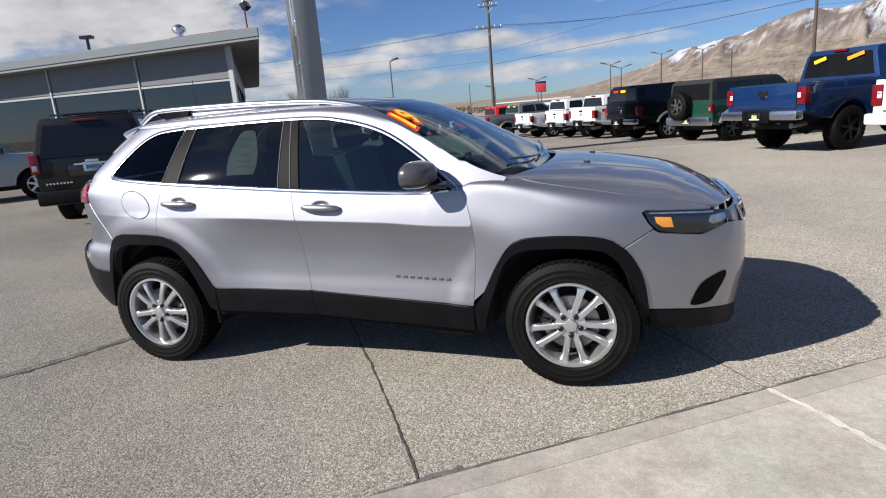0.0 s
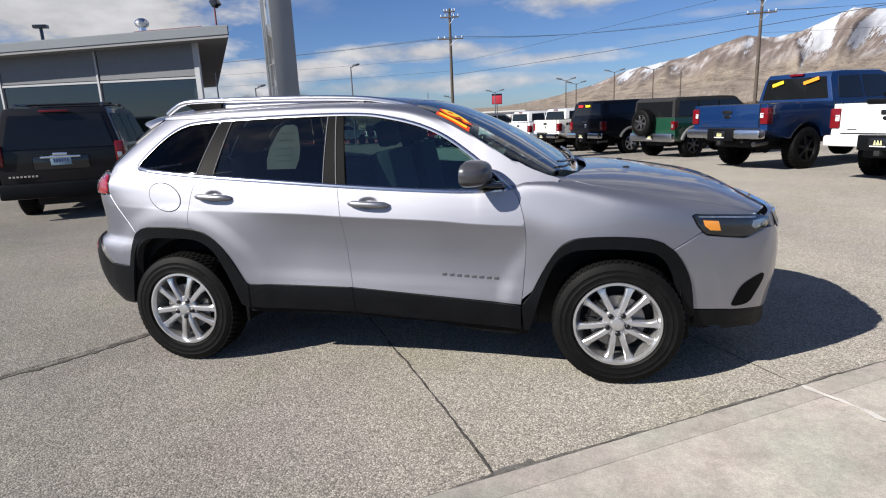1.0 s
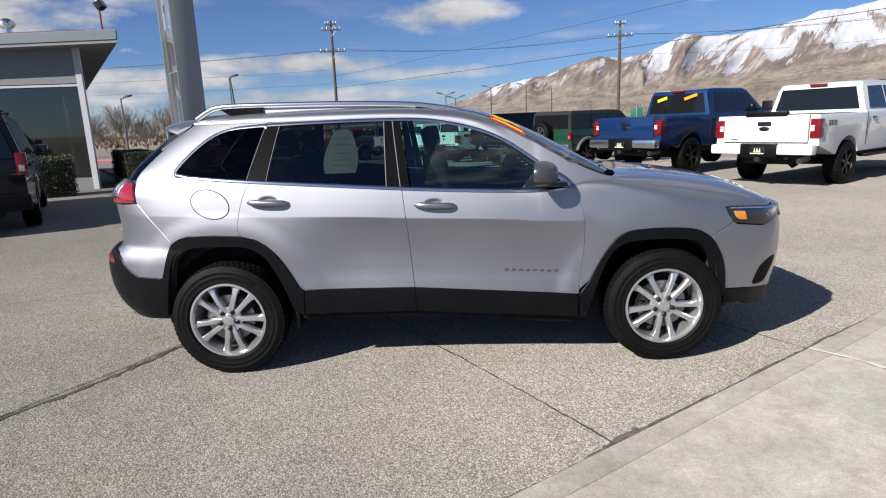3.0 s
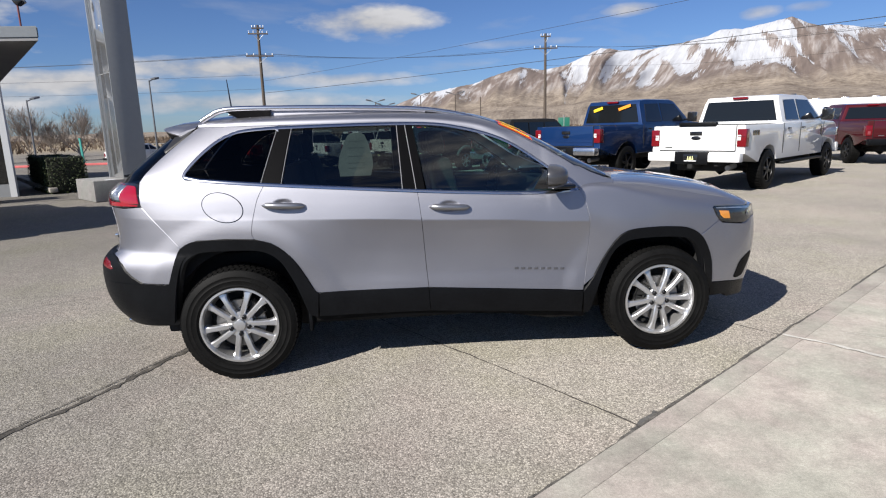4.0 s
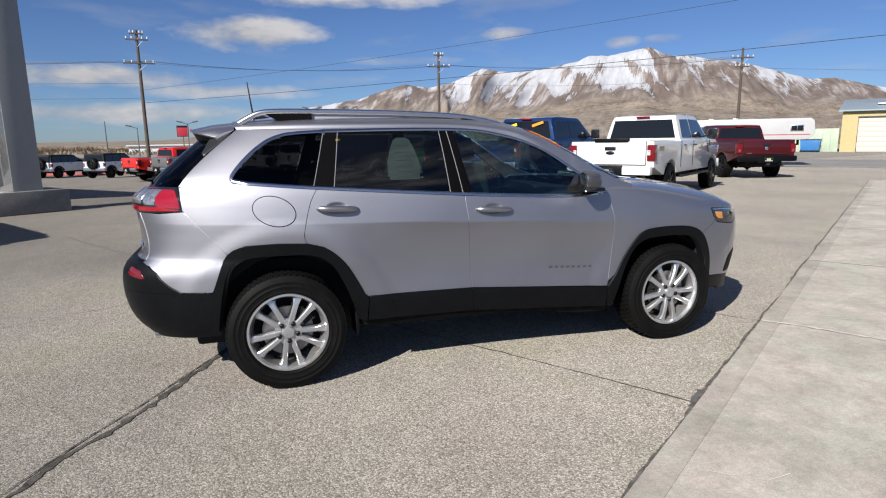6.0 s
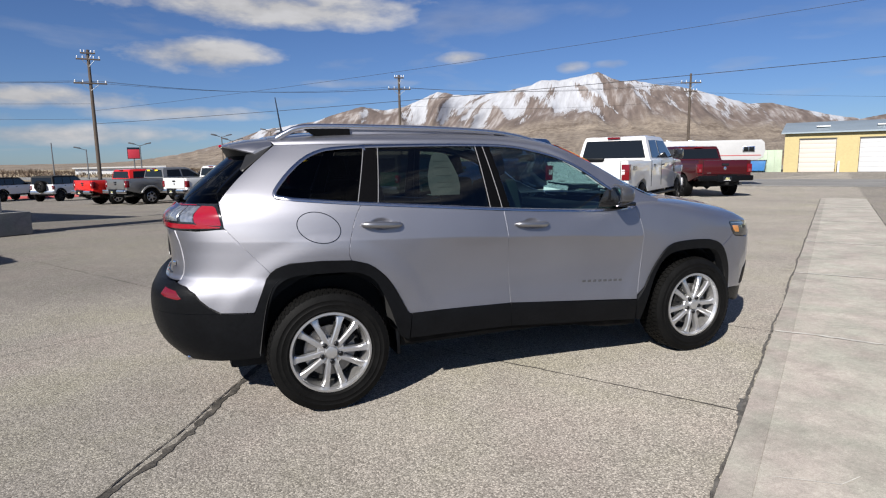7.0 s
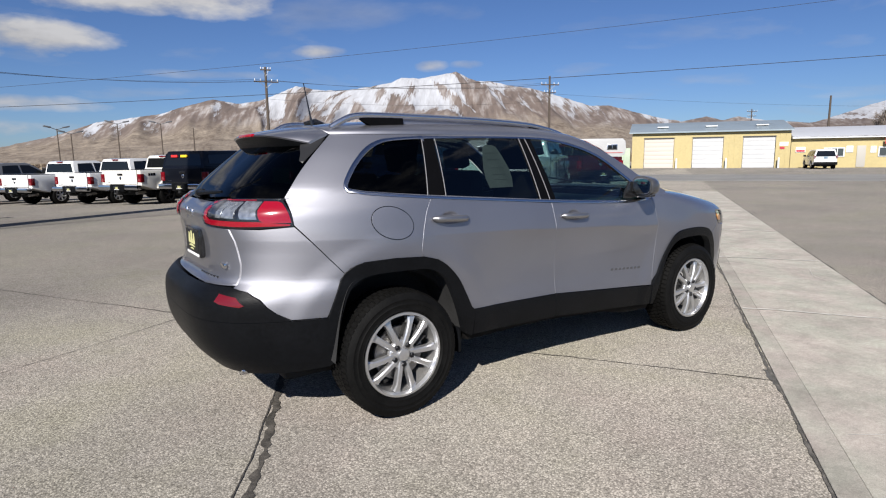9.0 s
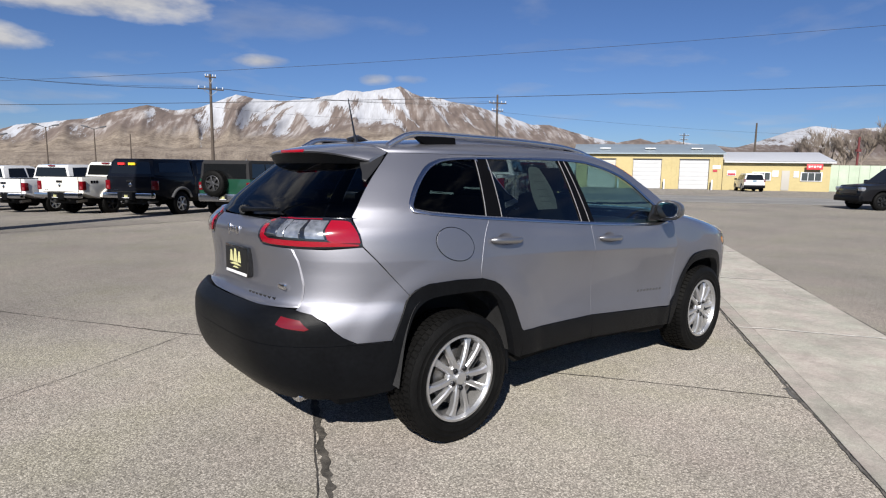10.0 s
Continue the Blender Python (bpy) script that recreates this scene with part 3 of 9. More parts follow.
def wheel(parent, x, y, out, dia=0.714, width=0.235, rim=0.235):
    """A road wheel; out = -1 faces the right flank."""
    w = empty_part("wheel", parent, pose(x, y, dia / 2))
    R_ = dia / 2
    h = width / 2
    prof = [(rim - 0.004, -h * 0.80), (rim + 0.012, -h * 0.90), (rim + 0.018, -h * 0.975), (rim + 0.024, -h * 0.955), (rim + 0.045, -h * 0.99), (R_ - 0.072, -h * 1.0), (R_ - 0.068, -h * 0.975), (R_ - 0.050, -h * 0.975), (R_ - 0.046, -h * 0.99), (R_ - 0.028, -h * 0.93), (R_ - 0.010, -h * 0.84), (R_ - 0.008, 0), (R_ - 0.010, h * 0.84), (R_ - 0.028, h * 0.93), (R_ - 0.046, h * 0.99), (R_ - 0.050, h * 0.975), (R_ - 0.068, h * 0.975), (R_ - 0.072, h), (rim + 0.045, h * 0.99), (rim + 0.024, h * 0.955), (rim + 0.018, h * 0.975), (rim + 0.012, h * 0.9), (rim - 0.004, h * 0.8)]
    bm = lathe_bm(prof, 72)
    # tread blocks in five rows
    n = 64
    for row, (y0, y1) in enumerate(((-0.86, -0.56), (-0.50, -0.20), (-0.14, 0.14), (0.20, 0.50), (0.56, 0.86))):
        for k in range(n):
            a0 = 2 * math.pi * (k + 0.5 * (row % 2)) / n
            a1 = a0 + 2 * math.pi / n * 0.72
            sk = 0.010 if row < 2 else -0.010 if row > 2 else 0
            q = []
            drop = 0.008 if row in (0, 4) else 0
            for yy, d in ((y0, drop if row == 0 else 0), (y1, drop if row == 4 else 0)):
                for a in (a0, a1):
                    aa = a + (sk if yy == y0 else 0)
                    q.append((yy * h, aa, d))
            top = [bm.verts.new(((R_ - d) * math.cos(a), yy, (R_ - d) * math.sin(a))) for yy, a, d in (q[0], q[1], q[3], q[2])]
            low = [bm.verts.new(((R_ - 0.016) * math.cos(a), yy, (R_ - 0.016) * math.sin(a))) for yy, a, d in (q[0], q[1], q[3], q[2])]
            bm.faces.new(top)
            for i in range(4):
                bm.faces.new((top[i], top[(i + 1) % 4], low[(i + 1) % 4], low[i]))
    bmesh.ops.recalc_face_normals(bm, faces=bm.faces[:])
    part("tyre", bm, RUBBER, w)
    # raised sidewall bars stand for the lettering
    bm = bmesh.new()
    for c in (0.9,):
        for k in range(1):
            arc = [(c + j * 0.04) for j in range(10)]
            ro = [bm.verts.new(((R_ - 0.048) * math.cos(a), out * (h + 0.0012), (R_ - 0.048) * math.sin(a))) for a in arc]
            ri = [bm.verts.new(((R_ - 0.068) * math.cos(a), out * (h + 0.0012), (R_ - 0.068) * math.sin(a))) for a in arc]
            for j in range(9):
                bm.faces.new((ro[j], ro[j + 1], ri[j + 1], ri[j]))
    part("sidewall_mark", bm, RUBBER, w)
    # rim barrel
    f = out
    bm = lathe_bm([(rim + 0.004, f * h * 0.84), (rim + 0.002, f * h * 0.92), (rim - 0.010, f * h * 0.93), (rim - 0.014, f * h * 0.86), (rim - 0.020, f * h * 0.74)], 72)
    part("rim", bm, ALLOY, w)
    # darker copy of the alloy: shade behind the spokes is put in its colour
    bm = lathe_bm([(rim - 0.020, f * h * 0.74), (rim - 0.035, f * h * 0.30), (rim - 0.035, -f * h * 0.6), (rim - 0.01, -f * h * 0.85)], 48)
    part("barrel", bm, material("shaded_barrel_alloy", (0.30, 0.295, 0.29), 0.42, 0.7, scale=12, amount=0.2), w)
    # ten spokes in five V-shaped pairs between the lug nuts
    bm = bmesh.new()
    for k in range(5):
        for sgn in (-1, 1):
            c = math.pi / 2 - 0.56 + 2 * math.pi * (k + 0.5) / 5
            secs = []
            for t in (0, 0.2, 0.45, 0.7, 0.82, 0.92, 1.0):
                r = 0.046 + (rim - 0.016 - 0.046) * t
                off = sgn * (0.014 + 0.068 * t)
                wd = 0.0165 + 0.001 * t + 0.013 * max(0.0, (t - 0.72) / 0.28) ** 2
                yy = f * h * (0.76 + 0.10 * math.sin(math.pi * min(1, 0.15 + t * 0.85)))
                rad = Vector((math.cos(c), 0, math.sin(c)))
                tan = Vector((-math.sin(c), 0, math.cos(c)))
                rr = math.sqrt(max(1e-6, r * r - off * off))
                secs.append([rad * rr + tan * (off + a * wd) + Vector((0, yy + f * b, 0)) for a, b in ((-1.15, -0.034), (-1.0, -0.007), (-0.62, 0.0), (0.62, 0.0), (1.0, -0.007), (1.15, -0.034))])
            vr = [[bm.verts.new(p) for p in s] for s in secs]
            for a, b in zip(vr, vr[1:]):
                for i in range(6):
                    bm.faces.new((a[i], a[(i + 1) % 6], b[(i + 1) % 6], b[i]))
    bmesh.ops.recalc_face_normals(bm, faces=bm.faces[:])
    part("spokes", smooth(bm, 30), ALLOY, w)
    bm = lathe_bm([(0.080, f * h * 0.50), (0.081, f * h * 0.70), (0.074, f * h * 0.77), (0.039, f * h * 0.785), (0.036, f * h * 0.88), (0.033, f * h * 0.92), (0.024, f * h * 0.935), (0.0005, f * h * 0.94)], 40)
    part("hub", bm, ALLOY, w)
    for k in range(5):
        a = math.pi / 2 - 0.56 + 2 * math.pi * k / 5
        m = Matrix.Translation((0.056 * math.cos(a), 0, 0.056 * math.sin(a)))
        bm = lathe_bm([(0.0155, f * h * 0.6), (0.0155, f * h * 0.87), (0.0125, f * h * 0.90), (0.009, f * h * 0.915), (0.0085, f * h * 0.89), (0.0005, f * h * 0.89)], 6)
        bmesh.ops.transform(bm, matrix=m, verts=bm.verts[:])
        part("lug_nut", bm, material("dark_steel_nut", (0.022, 0.022, 0.024), 0.3, 0.6), w)
    bm = lathe_bm([(0.06, f * h * 0.40), (0.150, f * h * 0.40), (0.152, f * h * 0.28), (0.06, f * h * 0.28)], 48)
    part("brake_disc", bm, DISC, w)
    bm = bmesh.new()
    a0 = 2.5 if x > 0 else 0.6
    for k in range(3):
        add_box(bm, (0.10, f * h * 0.2, -0.03), (0.165, f * h * 0.62, 0.03), 0.008, pose(0, 0, 0, 0, math.degrees(-(a0 + 0.3 * k)), 0))
    part("brake_caliper", smooth(bm), DARK, w)
    bm = lathe_bm([(0.0005, -f * h * 0.3), (rim - 0.03, -f * h * 0.3)], 32)
    part("dust_shield", bm, DARK, w)
    return w


def empty_part(name, parent, m):
    ob = new(name)
    ob.parent = parent
    ob.matrix_basis = m
    return ob


def hero():
    car = empty("crossover_car", "silver grey metallic crossover car with black wheel arch cladding on asphalt", "car")
    body = empty_part("body", car, Matrix.Identity(4))
    quarter = curve("s", *DOOR_REAR)[:-1] + S((-1.215, 0.888), (-1.381, 0.896), (-1.558, 0.890), (-1.633, 0.864), (-1.66, 0.838)) + S((-1.888, 1.098)) + S((-1.895, 1.16)) + curve("s", *D_EDGE) + S((-1.3, 1.553), (-1.06, 1.553)) + curve("s", *QUARTER_WINDOW)
    rear_door = curve("s", *DOOR_MID) + S((-0.546, 0.533), (-0.884, 0.537)) + curve("s", *REAR_ARCH_OUT[:-5:-1]) + S((-1.206, 0.886)) + curve("s", *DOOR_REAR[::-1])
    front_door = curve("s", *DOOR_FRONT) + S((-0.178, 0.527)) + curve("s", *DOOR_MID[::-1])[:] + S((0.5, 1.088), (0.74, 1.098))
    rear_cover = S((-1.66, 0.838)) + S((-1.683, 0.813), (-1.752, 0.635), (-1.76, 0.622), (-1.93, 0.625)) + R((-0.755, 0.66), (-0.715, 0.735), (-0.66, 0.772), (-0.585, 0.785)) + R((-0.585, 0.80), (-0.592, 0.90), (-0.575, 1.02), (-0.55, 1.082)) + R((-0.68, 1.078)) + S((-1.888, 1.092))
    fender = curve("s", *DOOR_FRONT[::-1])[1:] + T((0.82, -0.82), (0.93, -0.78), (1.02, -0.715), (1.06, -0.738), (1.12, -0.805), (1.2, -0.822), (1.34, -0.822), (1.62, -0.799), (1.89, -0.75), (2.03, -0.70)) + S((2.05, 0.940), (1.886, 0.956), (1.74, 0.964), (1.714, 0.95), (1.745, 0.895)) + S((1.77, 0.866), (1.625, 0.775)) + curve("s", *FRONT_ARCH_OUT[8:0:-1])
    hood_loop = T(*BONNET_HALF, (2.205, 0), *[(a, -b) for a, b in BONNET_HALF[::-1]], (1.14, 0.53), (1.18, 0.3), (1.19, 0), (1.18, -0.3), (1.14, -0.53))
    front_cover = curve("s", *FRONT_ARCH_OUT[9:]) + S((1.90, 0.425)) + F((-0.72, 0.41), (-0.5, 0.37), (0, 0.35), (0.5, 0.37), (0.72, 0.41)) + F((0.74, 0.80), (0.60, 0.845), (0.3, 0.80), (0, 0.80), (-0.3, 0.80), (-0.60, 0.85)) + S((2.13, 0.852), (2.074, 0.836), (2.009, 0.815), (1.80, 0.843), (1.77, 0.862), (1.63, 0.772))
    for mir in (False, True):
        panel("quarter_panel", side, on_side(quarter), PAINT, body, mirror=mir)
        ell = [(math.cos(a), math.sin(a)) for a in np.linspace(0, 2 * math.pi, 41)[:-1]]
        panel("fuel_door_gap", side, on_side(S(*[(-1.388 + 0.1215 * c, 1.083 + 0.0885 * v - 0.02 * c) for c, v in ell])), BLACK, body, proud=0.0012, gap=0, flange=0, mirror=mir)
        panel("fuel_door", side, on_side(S(*[(-1.388 + 0.1165 * c, 1.083 + 0.0835 * v - 0.02 * c) for c, v in ell])), PAINT, body, proud=0.0024, gap=0, flange=0.001, mirror=mir)
        d = panel("rear_door", side, on_side(rear_door), PAINT, body, mirror=mir, dimple=(-1.030, 1.089, 0.070, 0.036, 0.011))
        door_handle(d, -1.030, 1.083, mir)
        d = panel("front_door", side, on_side(front_door), PAINT, body, mirror=mir, dimple=(-0.037, 1.040, 0.070, 0.036, 0.011))
        door_handle(d, -0.037, 1.034, mir)
        if not mir:
            badge(d)
        panel("rear_bumper_cover", side, on_side(rear_cover), PAINT, body, mirror=mir)
        panel("fender", hood, on_top(hood, fender, 0.02), PAINT, body, mirror=mir, step=0.045 if mir else 0.014, relax=6 if mir else 30)
        # dark cladding
        panel("wheel_arch_cladding", side, on_side(curve("s", *REAR_ARCH_OUT) + S((-0.86, 0.535), (-0.875, 0.376)) + curve("s", *REAR_ARCH_IN[::-1]) + S((-1.76, 0.38), (-1.757, 0.62))), CLAD, body, proud=0.012, flange=0.05, mirror=mir)
        panel("wheel_arch_cladding", side, on_side(curve("s", *FRONT_ARCH_OUT) + S((1.752, 0.40), (1.70, 0.385)) + curve("s", *FRONT_ARCH_IN[::-1]) + S((0.84, 0.30), (0.83, 0.44))), CLAD, body, proud=0.012, flange=0.05, mirror=mir)
        panel("door_cladding", side, on_side(S((-0.178, 0.527), (-0.546, 0.533), (-0.86, 0.537), (-0.868, 0.382), (-0.172, 0.372))), CLAD, body, proud=0.008, mirror=mir)
        panel("door_cladding", side, on_side(S((-0.178, 0.527), (-0.172, 0.372), (0.825, 0.302), (0.828, 0.447))), CLAD, body, proud=0.008, mirror=mir)
        panel("sill", side, on_side(S((-0.90, 0.400), (-0.89, 0.335), (-0.62, 0.338), (-0.36, 0.347), (-0.17, 0.340), (0.35, 0.303), (0.50, 0.268), (0.62, 0.248), (0.86, 0.243), (0.86, 0.325), (-0.172, 0.395))), material("dusty_black_plastic", (0.0095, 0.009, 0.0085), 0.75, spec=0.1, scale=14, amount=0.6), body, proud=-0.022, flange=0.06, mirror=mir)
        # glass and dark pillars
        panel("quarter_window", side, on_side(S((-1.070, 1.535), (-1.162, 1.2145)) + S((-1.545, 1.250)) + curve("s", (-1.575, 1.256), (-1.592, 1.27), (-1.590, 1.296), (-1.513, 1.385), (-1.413, 1.464), (-1.317, 1.507), (-1.222, 1.525))), DARK_TINT, body, proud=-0.004, flange=0.004, mirror=mir)
        panel("c_pillar_trim", side, on_side(S((-1.063, 1.545), (-0.985, 1.547), (-1.046, 1.198), (-1.155, 1.2065))), PILLAR, body, proud=-0.001, mirror=mir)
        panel("rear_door_window", side, on_side(S((-0.975, 1.540), (-1.036, 1.200), (-0.318, 1.146), (-0.335, 1.544))), TINT, body, proud=-0.006, flange=0.004, mirror=mir)
        panel("b_pillar_trim", side, on_side(S((-0.335, 1.547), (-0.285, 1.547), (-0.237, 1.140), (-0.318, 1.146))), PILLAR, body, proud=-0.001, mirror=mir)
        panel("b_pillar_trim", side, on_side(S((-0.282, 1.547), (-0.235, 1.547), (-0.178, 1.135), (-0.234, 1.139))), PILLAR, body, proud=-0.001, mirror=mir)
        panel("front_door_window", side, on_side(S((-0.23, 1.541), (-0.173, 1.135), (0.5, 1.098), (0.735, 1.106)) + curve("s", (0.735, 1.116), (0.59, 1.240), (0.395, 1.378), (0.235, 1.455), (0.04, 1.507), (-0.12, 1.534))), CLEAR, body, proud=-0.006, flange=0.004, mirror=mir)
        top = [(a, b) for _, a, b in curve("s", (-1.06, 1.546), (-0.655, 1.552), (-0.306, 1.551), (-0.1, 1.543), (0.04, 1.522), (0.24, 1.472), (0.41, 1.396), (0.61, 1.257), (0.775, 1.126), (0.79, 1.108), n=5)]
        win = [(a, b) for _, a, b in curve("s", *QUARTER_WINDOW[:-2], n=5)]
        bottom = [(a, b) for _, a, b in curve("s", (-1.52, 1.238), (-1.14, 1.203), (-0.237, 1.133), (0.2, 1.105), (0.5, 1.092), (0.7, 1.096), (0.79, 1.108), n=5)]
        strip("window_chrome", top[::-1] + win + bottom, 0.016, material("dull_window_chrome", (0.60, 0.60, 0.62), 0.2, 1.0), body, mir)
        for ends in (((-1.064, 1.543), (-1.158, 1.212)), ((-0.979, 1.540), (-1.040, 1.202)), ((-0.334, 1.540), (-0.319, 1.150)), ((-0.283, 1.545), (-0.2355, 1.142))):
            division_bar(*ends, body, mir)
        panel("tail_lamp_housing", side, on_side(S((-1.888, 1.092), (-1.895, 1.16), (-1.912, 1.222)) + R((-0.72, 1.228), (-0.62, 1.230), (-0.45, 1.222), (-0.345, 1.205), (-0.315, 1.172), (-0.312, 1.118), (-0.34, 1.088), (-0.60, 1.080))), BLACK, body, proud=0.003, mirror=mir)
        tail_lamp(body, mir)
        headlamp(body, mir)
        roof_rail(body, mir)
        door_mirror(body, mir)
    panel("bonnet", hood, on_top(hood, hood_loop), PAINT, body, label="", relief=lambda p: 0.010 * (1 - step01(0.40, 0.47, abs(p.y) + 0.05 * (p.x - 1.6))) * step01(1.15, 1.3, p.x) * (1 - step01(1.95, 2.1, p.x)))
    low = [("s", float(x), float(roof_low(x))) for x in np.linspace(-1.572, 1.0, 46)]
    edge = T((1.04, -0.84), (0.97, -0.842), (0.888, -0.832), (0.743, -0.797), (0.574, -0.748), (0.393, -0.682), (0.25, -0.625), (0.10, -0.555), (0.15, -0.4), (0.19, -0.2), (0.20, 0))
    mid = [(k, a, -b) for k, a, b in edge[-2::-1]]
    low2 = [("t", a, -side(side_q("s", a, b), b).y) for _, a, b in low[::-1]]
    panel("roof", roof, on_top(roof, low + edge + mid + low2 + T((-1.60, 0.4), (-1.61, 0), (-1.60, -0.4))), PAINT, body)
    wl = [(k, a + 0.010, b + 0.003) for k, a, b in edge[1:]]
    wr = [(k, a, -b) for k, a, b in wl[-2::-1]]
    ws = panel("windscreen", roof, on_top(roof, wl + wr + T((1.05, 0.66), (1.10, 0.5), (1.135, 0.3), (1.14, 0), (1.135, -0.3), (1.10, -0.5), (1.05, -0.66))), SCREEN, body, proud=-0.002, flange=0.004)
    windscreen_year(ws)
    # cowl and wipers
    bm = bmesh.new()
    ys = np.linspace(-0.78, 0.78, 21)
    rows = [[bm.verts.new((1.10 - 0.12 * (y / 0.72) ** 2 + dx, y, float(hood_top(1.1)) - 0.045 + dz - 0.05 * (abs(y) / 0.72) ** 3)) for y in ys] for dx, dz in ((-0.05, 0.012), (0.10, -0.005), (0.12, -0.05))]
    for a, b in zip(rows, rows[1:]):
        for i in range(20):
            bm.faces.new((a[i], b[i], b[i + 1], a[i + 1]))
    part("cowl", smooth(bm), CLAD, body)
    for y0, y1 in ((-0.62, 0.0), (-0.05, 0.60)):
        pts = []
        for t in np.linspace(0, 1, 9):
            y = y0 + (y1 - y0) * t
            x = 1.10 - 0.12 * (y / 0.72) ** 2 - 0.015 * t
            p = roof(x, top_s(roof, "t", x, y))
            pts.append(p + Vector((0.01, 0, 0.018)))
        part("wiper", tube_bm(pts, 0.008, 6), BLACK, body)
    for y in (-0.30, 0.30):
        p = hood(1.42, top_s(hood, "t", 1.42, y))
        part("washer_nozzle", box_bm((p.x - 0.02, p.y - 0.012, p.z), (p.x + 0.02, p.y + 0.012, p.z + 0.018), 0.006), BLACK, body)
    # tail
    gate = R((-0.578, 0.80), (-0.585, 0.90), (-0.568, 1.02), (-0.543, 1.078), (-0.345, 1.084), (-0.308, 1.116), (-0.311, 1.174), (-0.335, 1.205), (0, 1.205), (0.335, 1.205), (0.311, 1.174), (0.308, 1.116), (0.345, 1.084), (0.543, 1.078), (0.568, 1.02), (0.585, 0.90), (0.578, 0.80), (0.3, 0.79), (0, 0.788), (-0.3, 0.79))
    g = panel("tailgate", side, on_side(gate), PAINT, body, relief=lambda p: -0.018 * step01(0.86, 0.90, p.z) * (1 - step01(1.06, 1.10, p.z)) * (1 - step01(0.26, 0.34, abs(p.y))))
    tail_details(g)
    right = curve("s", *[(a - 0.003, b) for a, b in D_EDGE])
    dom = [(side_q("s", a, b), b) for _, a, b in right]
    mirror_dom = [(-2 * QR[-1] - q, z) for q, z in dom[::-1]]
    bottom_dom = [(side_q("r", y, 1.232 - 0.022 * (1 - (y / 0.7) ** 2)), 1.232 - 0.022 * (1 - (y / 0.7) ** 2)) for y in np.linspace(0.66, -0.66, 30)]
    top_dom = [(side_q("r", y, 1.553), 1.553) for y in np.linspace(-0.45, 0.45, 12)]
    panel("rear_window", side, dom + top_dom + mirror_dom + bottom_dom, DARK_TINT, body, proud=-0.004, flange=0.004)
    spoiler(body)
    black = S((-1.757, 0.622), (-1.93, 0.625)) + R((-0.755, 0.66), (-0.715, 0.735), (-0.66, 0.772), (-0.585, 0.785), (-0.3, 0.782), (0, 0.78), (0.3, 0.782), (0.585, 0.785), (0.66, 0.772), (0.715, 0.735), (0.755, 0.66))
    l = on_side(black + R((0.80, 0.62)))
    q0 = side_q("s", -1.757, 0.622)
    ql = -2 * QR[-1] - q0
    l = [p for p in l if p[0] > ql + 0.12]
    l += [(ql, 0.622), (ql, 0.385)] + [(ql + (q0 - ql) * t, 0.37 - 0.05 * math.sin(math.pi * t) ** 0.5) for t in np.linspace(0.03, 0.97, 50)] + [(q0, 0.385)]
    rb = panel("rear_bumper", side, l, CLAD, body, proud=0.012, flange=0.12, label="matt black plastic rear bumper")
    for s in (-1, 1):
        rf = R((s * 0.555, 0.755), (s * 0.640, 0.744), (s * 0.678, 0.706), (s * 0.662, 0.698), (s * 0.580, 0.708), (s * 0.548, 0.718))
        panel("reflector", side, on_side(rf if s < 0 else rf[::-1], 0.02), material("dark_red_reflector", (0.13, 0.004, 0.008), 0.25, coat=0.6), rb, proud=0.015, flange=0.010, step=0.03)
        part("exhaust_tip", tube_bm([(-1.80, s * 0.52, 0.340), (-2.125, s * 0.52, 0.333), (-2.13, s * 0.52, 0.333), (-2.115, s * 0.52, 0.333)], [0.048, 0.052, 0.047, 0.040], 20, flat=0.58, caps=False), CHROME, body)
    # nose
    c = panel("front_bumper", side, on_side(front_cover), PAINT, body)
    for s in (-1, 1):
        fg = [("s", float(a), float(b)) for a, b in spline(((2.116, 0.604), (2.135, 0.575), (2.093, 0.490), (2.050, 0.438), (1.960, 0.436), (1.968, 0.484), (2.015, 0.560)), 4, True)]
        panel("fog_lamp_recess", side, on_side(fg, 0.02), PILLAR, c, proud=0.003, flange=0.02, step=0.03, mirror=s > 0)
    panel("front_lip", side, on_side(S((1.755, 0.43), (1.90, 0.42)) + F((-0.72, 0.405), (-0.5, 0.365), (0, 0.345), (0.5, 0.365), (0.72, 0.405), (0.74, 0.30), (0.5, 0.26), (0, 0.24), (-0.5, 0.26), (-0.74, 0.30)) + S((1.90, 0.325), (1.76, 0.33))), CLAD, body, proud=-0.004, flange=0.15)
    gr = panel("grille", side, on_side(F((-0.60, 0.85), (-0.3, 0.805), (0, 0.805), (0.3, 0.805), (0.60, 0.85), (0.60, 0.92), (0.4, 0.935), (0, 0.94), (-0.4, 0.935), (-0.60, 0.92))), PAINT, body, proud=-0.006)
    for k in range(7):
        y = (k - 3) * 0.155
        pts = [side(side_q("f", y + a, z), z) + Vector((0.006, 0, 0)) for a, z in ((-0.055, 0.915), (0.055, 0.915), (0.05, 0.84), (-0.05, 0.84))]
        part("grille_ring", tube_bm(pts, 0.009, 6, closed=True), CHROME, gr)
        panel("grille_slot", side, on_side(F((y - 0.052, 0.912), (y + 0.052, 0.912), (y + 0.047, 0.843), (y - 0.047, 0.843)), 0.02), BLACK, gr, proud=-0.002, gap=0, flange=0.002, step=0.03)
    underside(body)
    cabin(car)
    for x in (-1.3525, 1.3525):
        wheel(car, x, -0.796, -1)
        wheel(car, x, 0.796, 1)
    part("antenna", tube_bm([(-1.46, -0.03, 1.62), (-1.472, -0.03, 1.68), (-1.495, 0.0, 1.885)], [0.016, 0.006, 0.003], 8), BLACK, body)
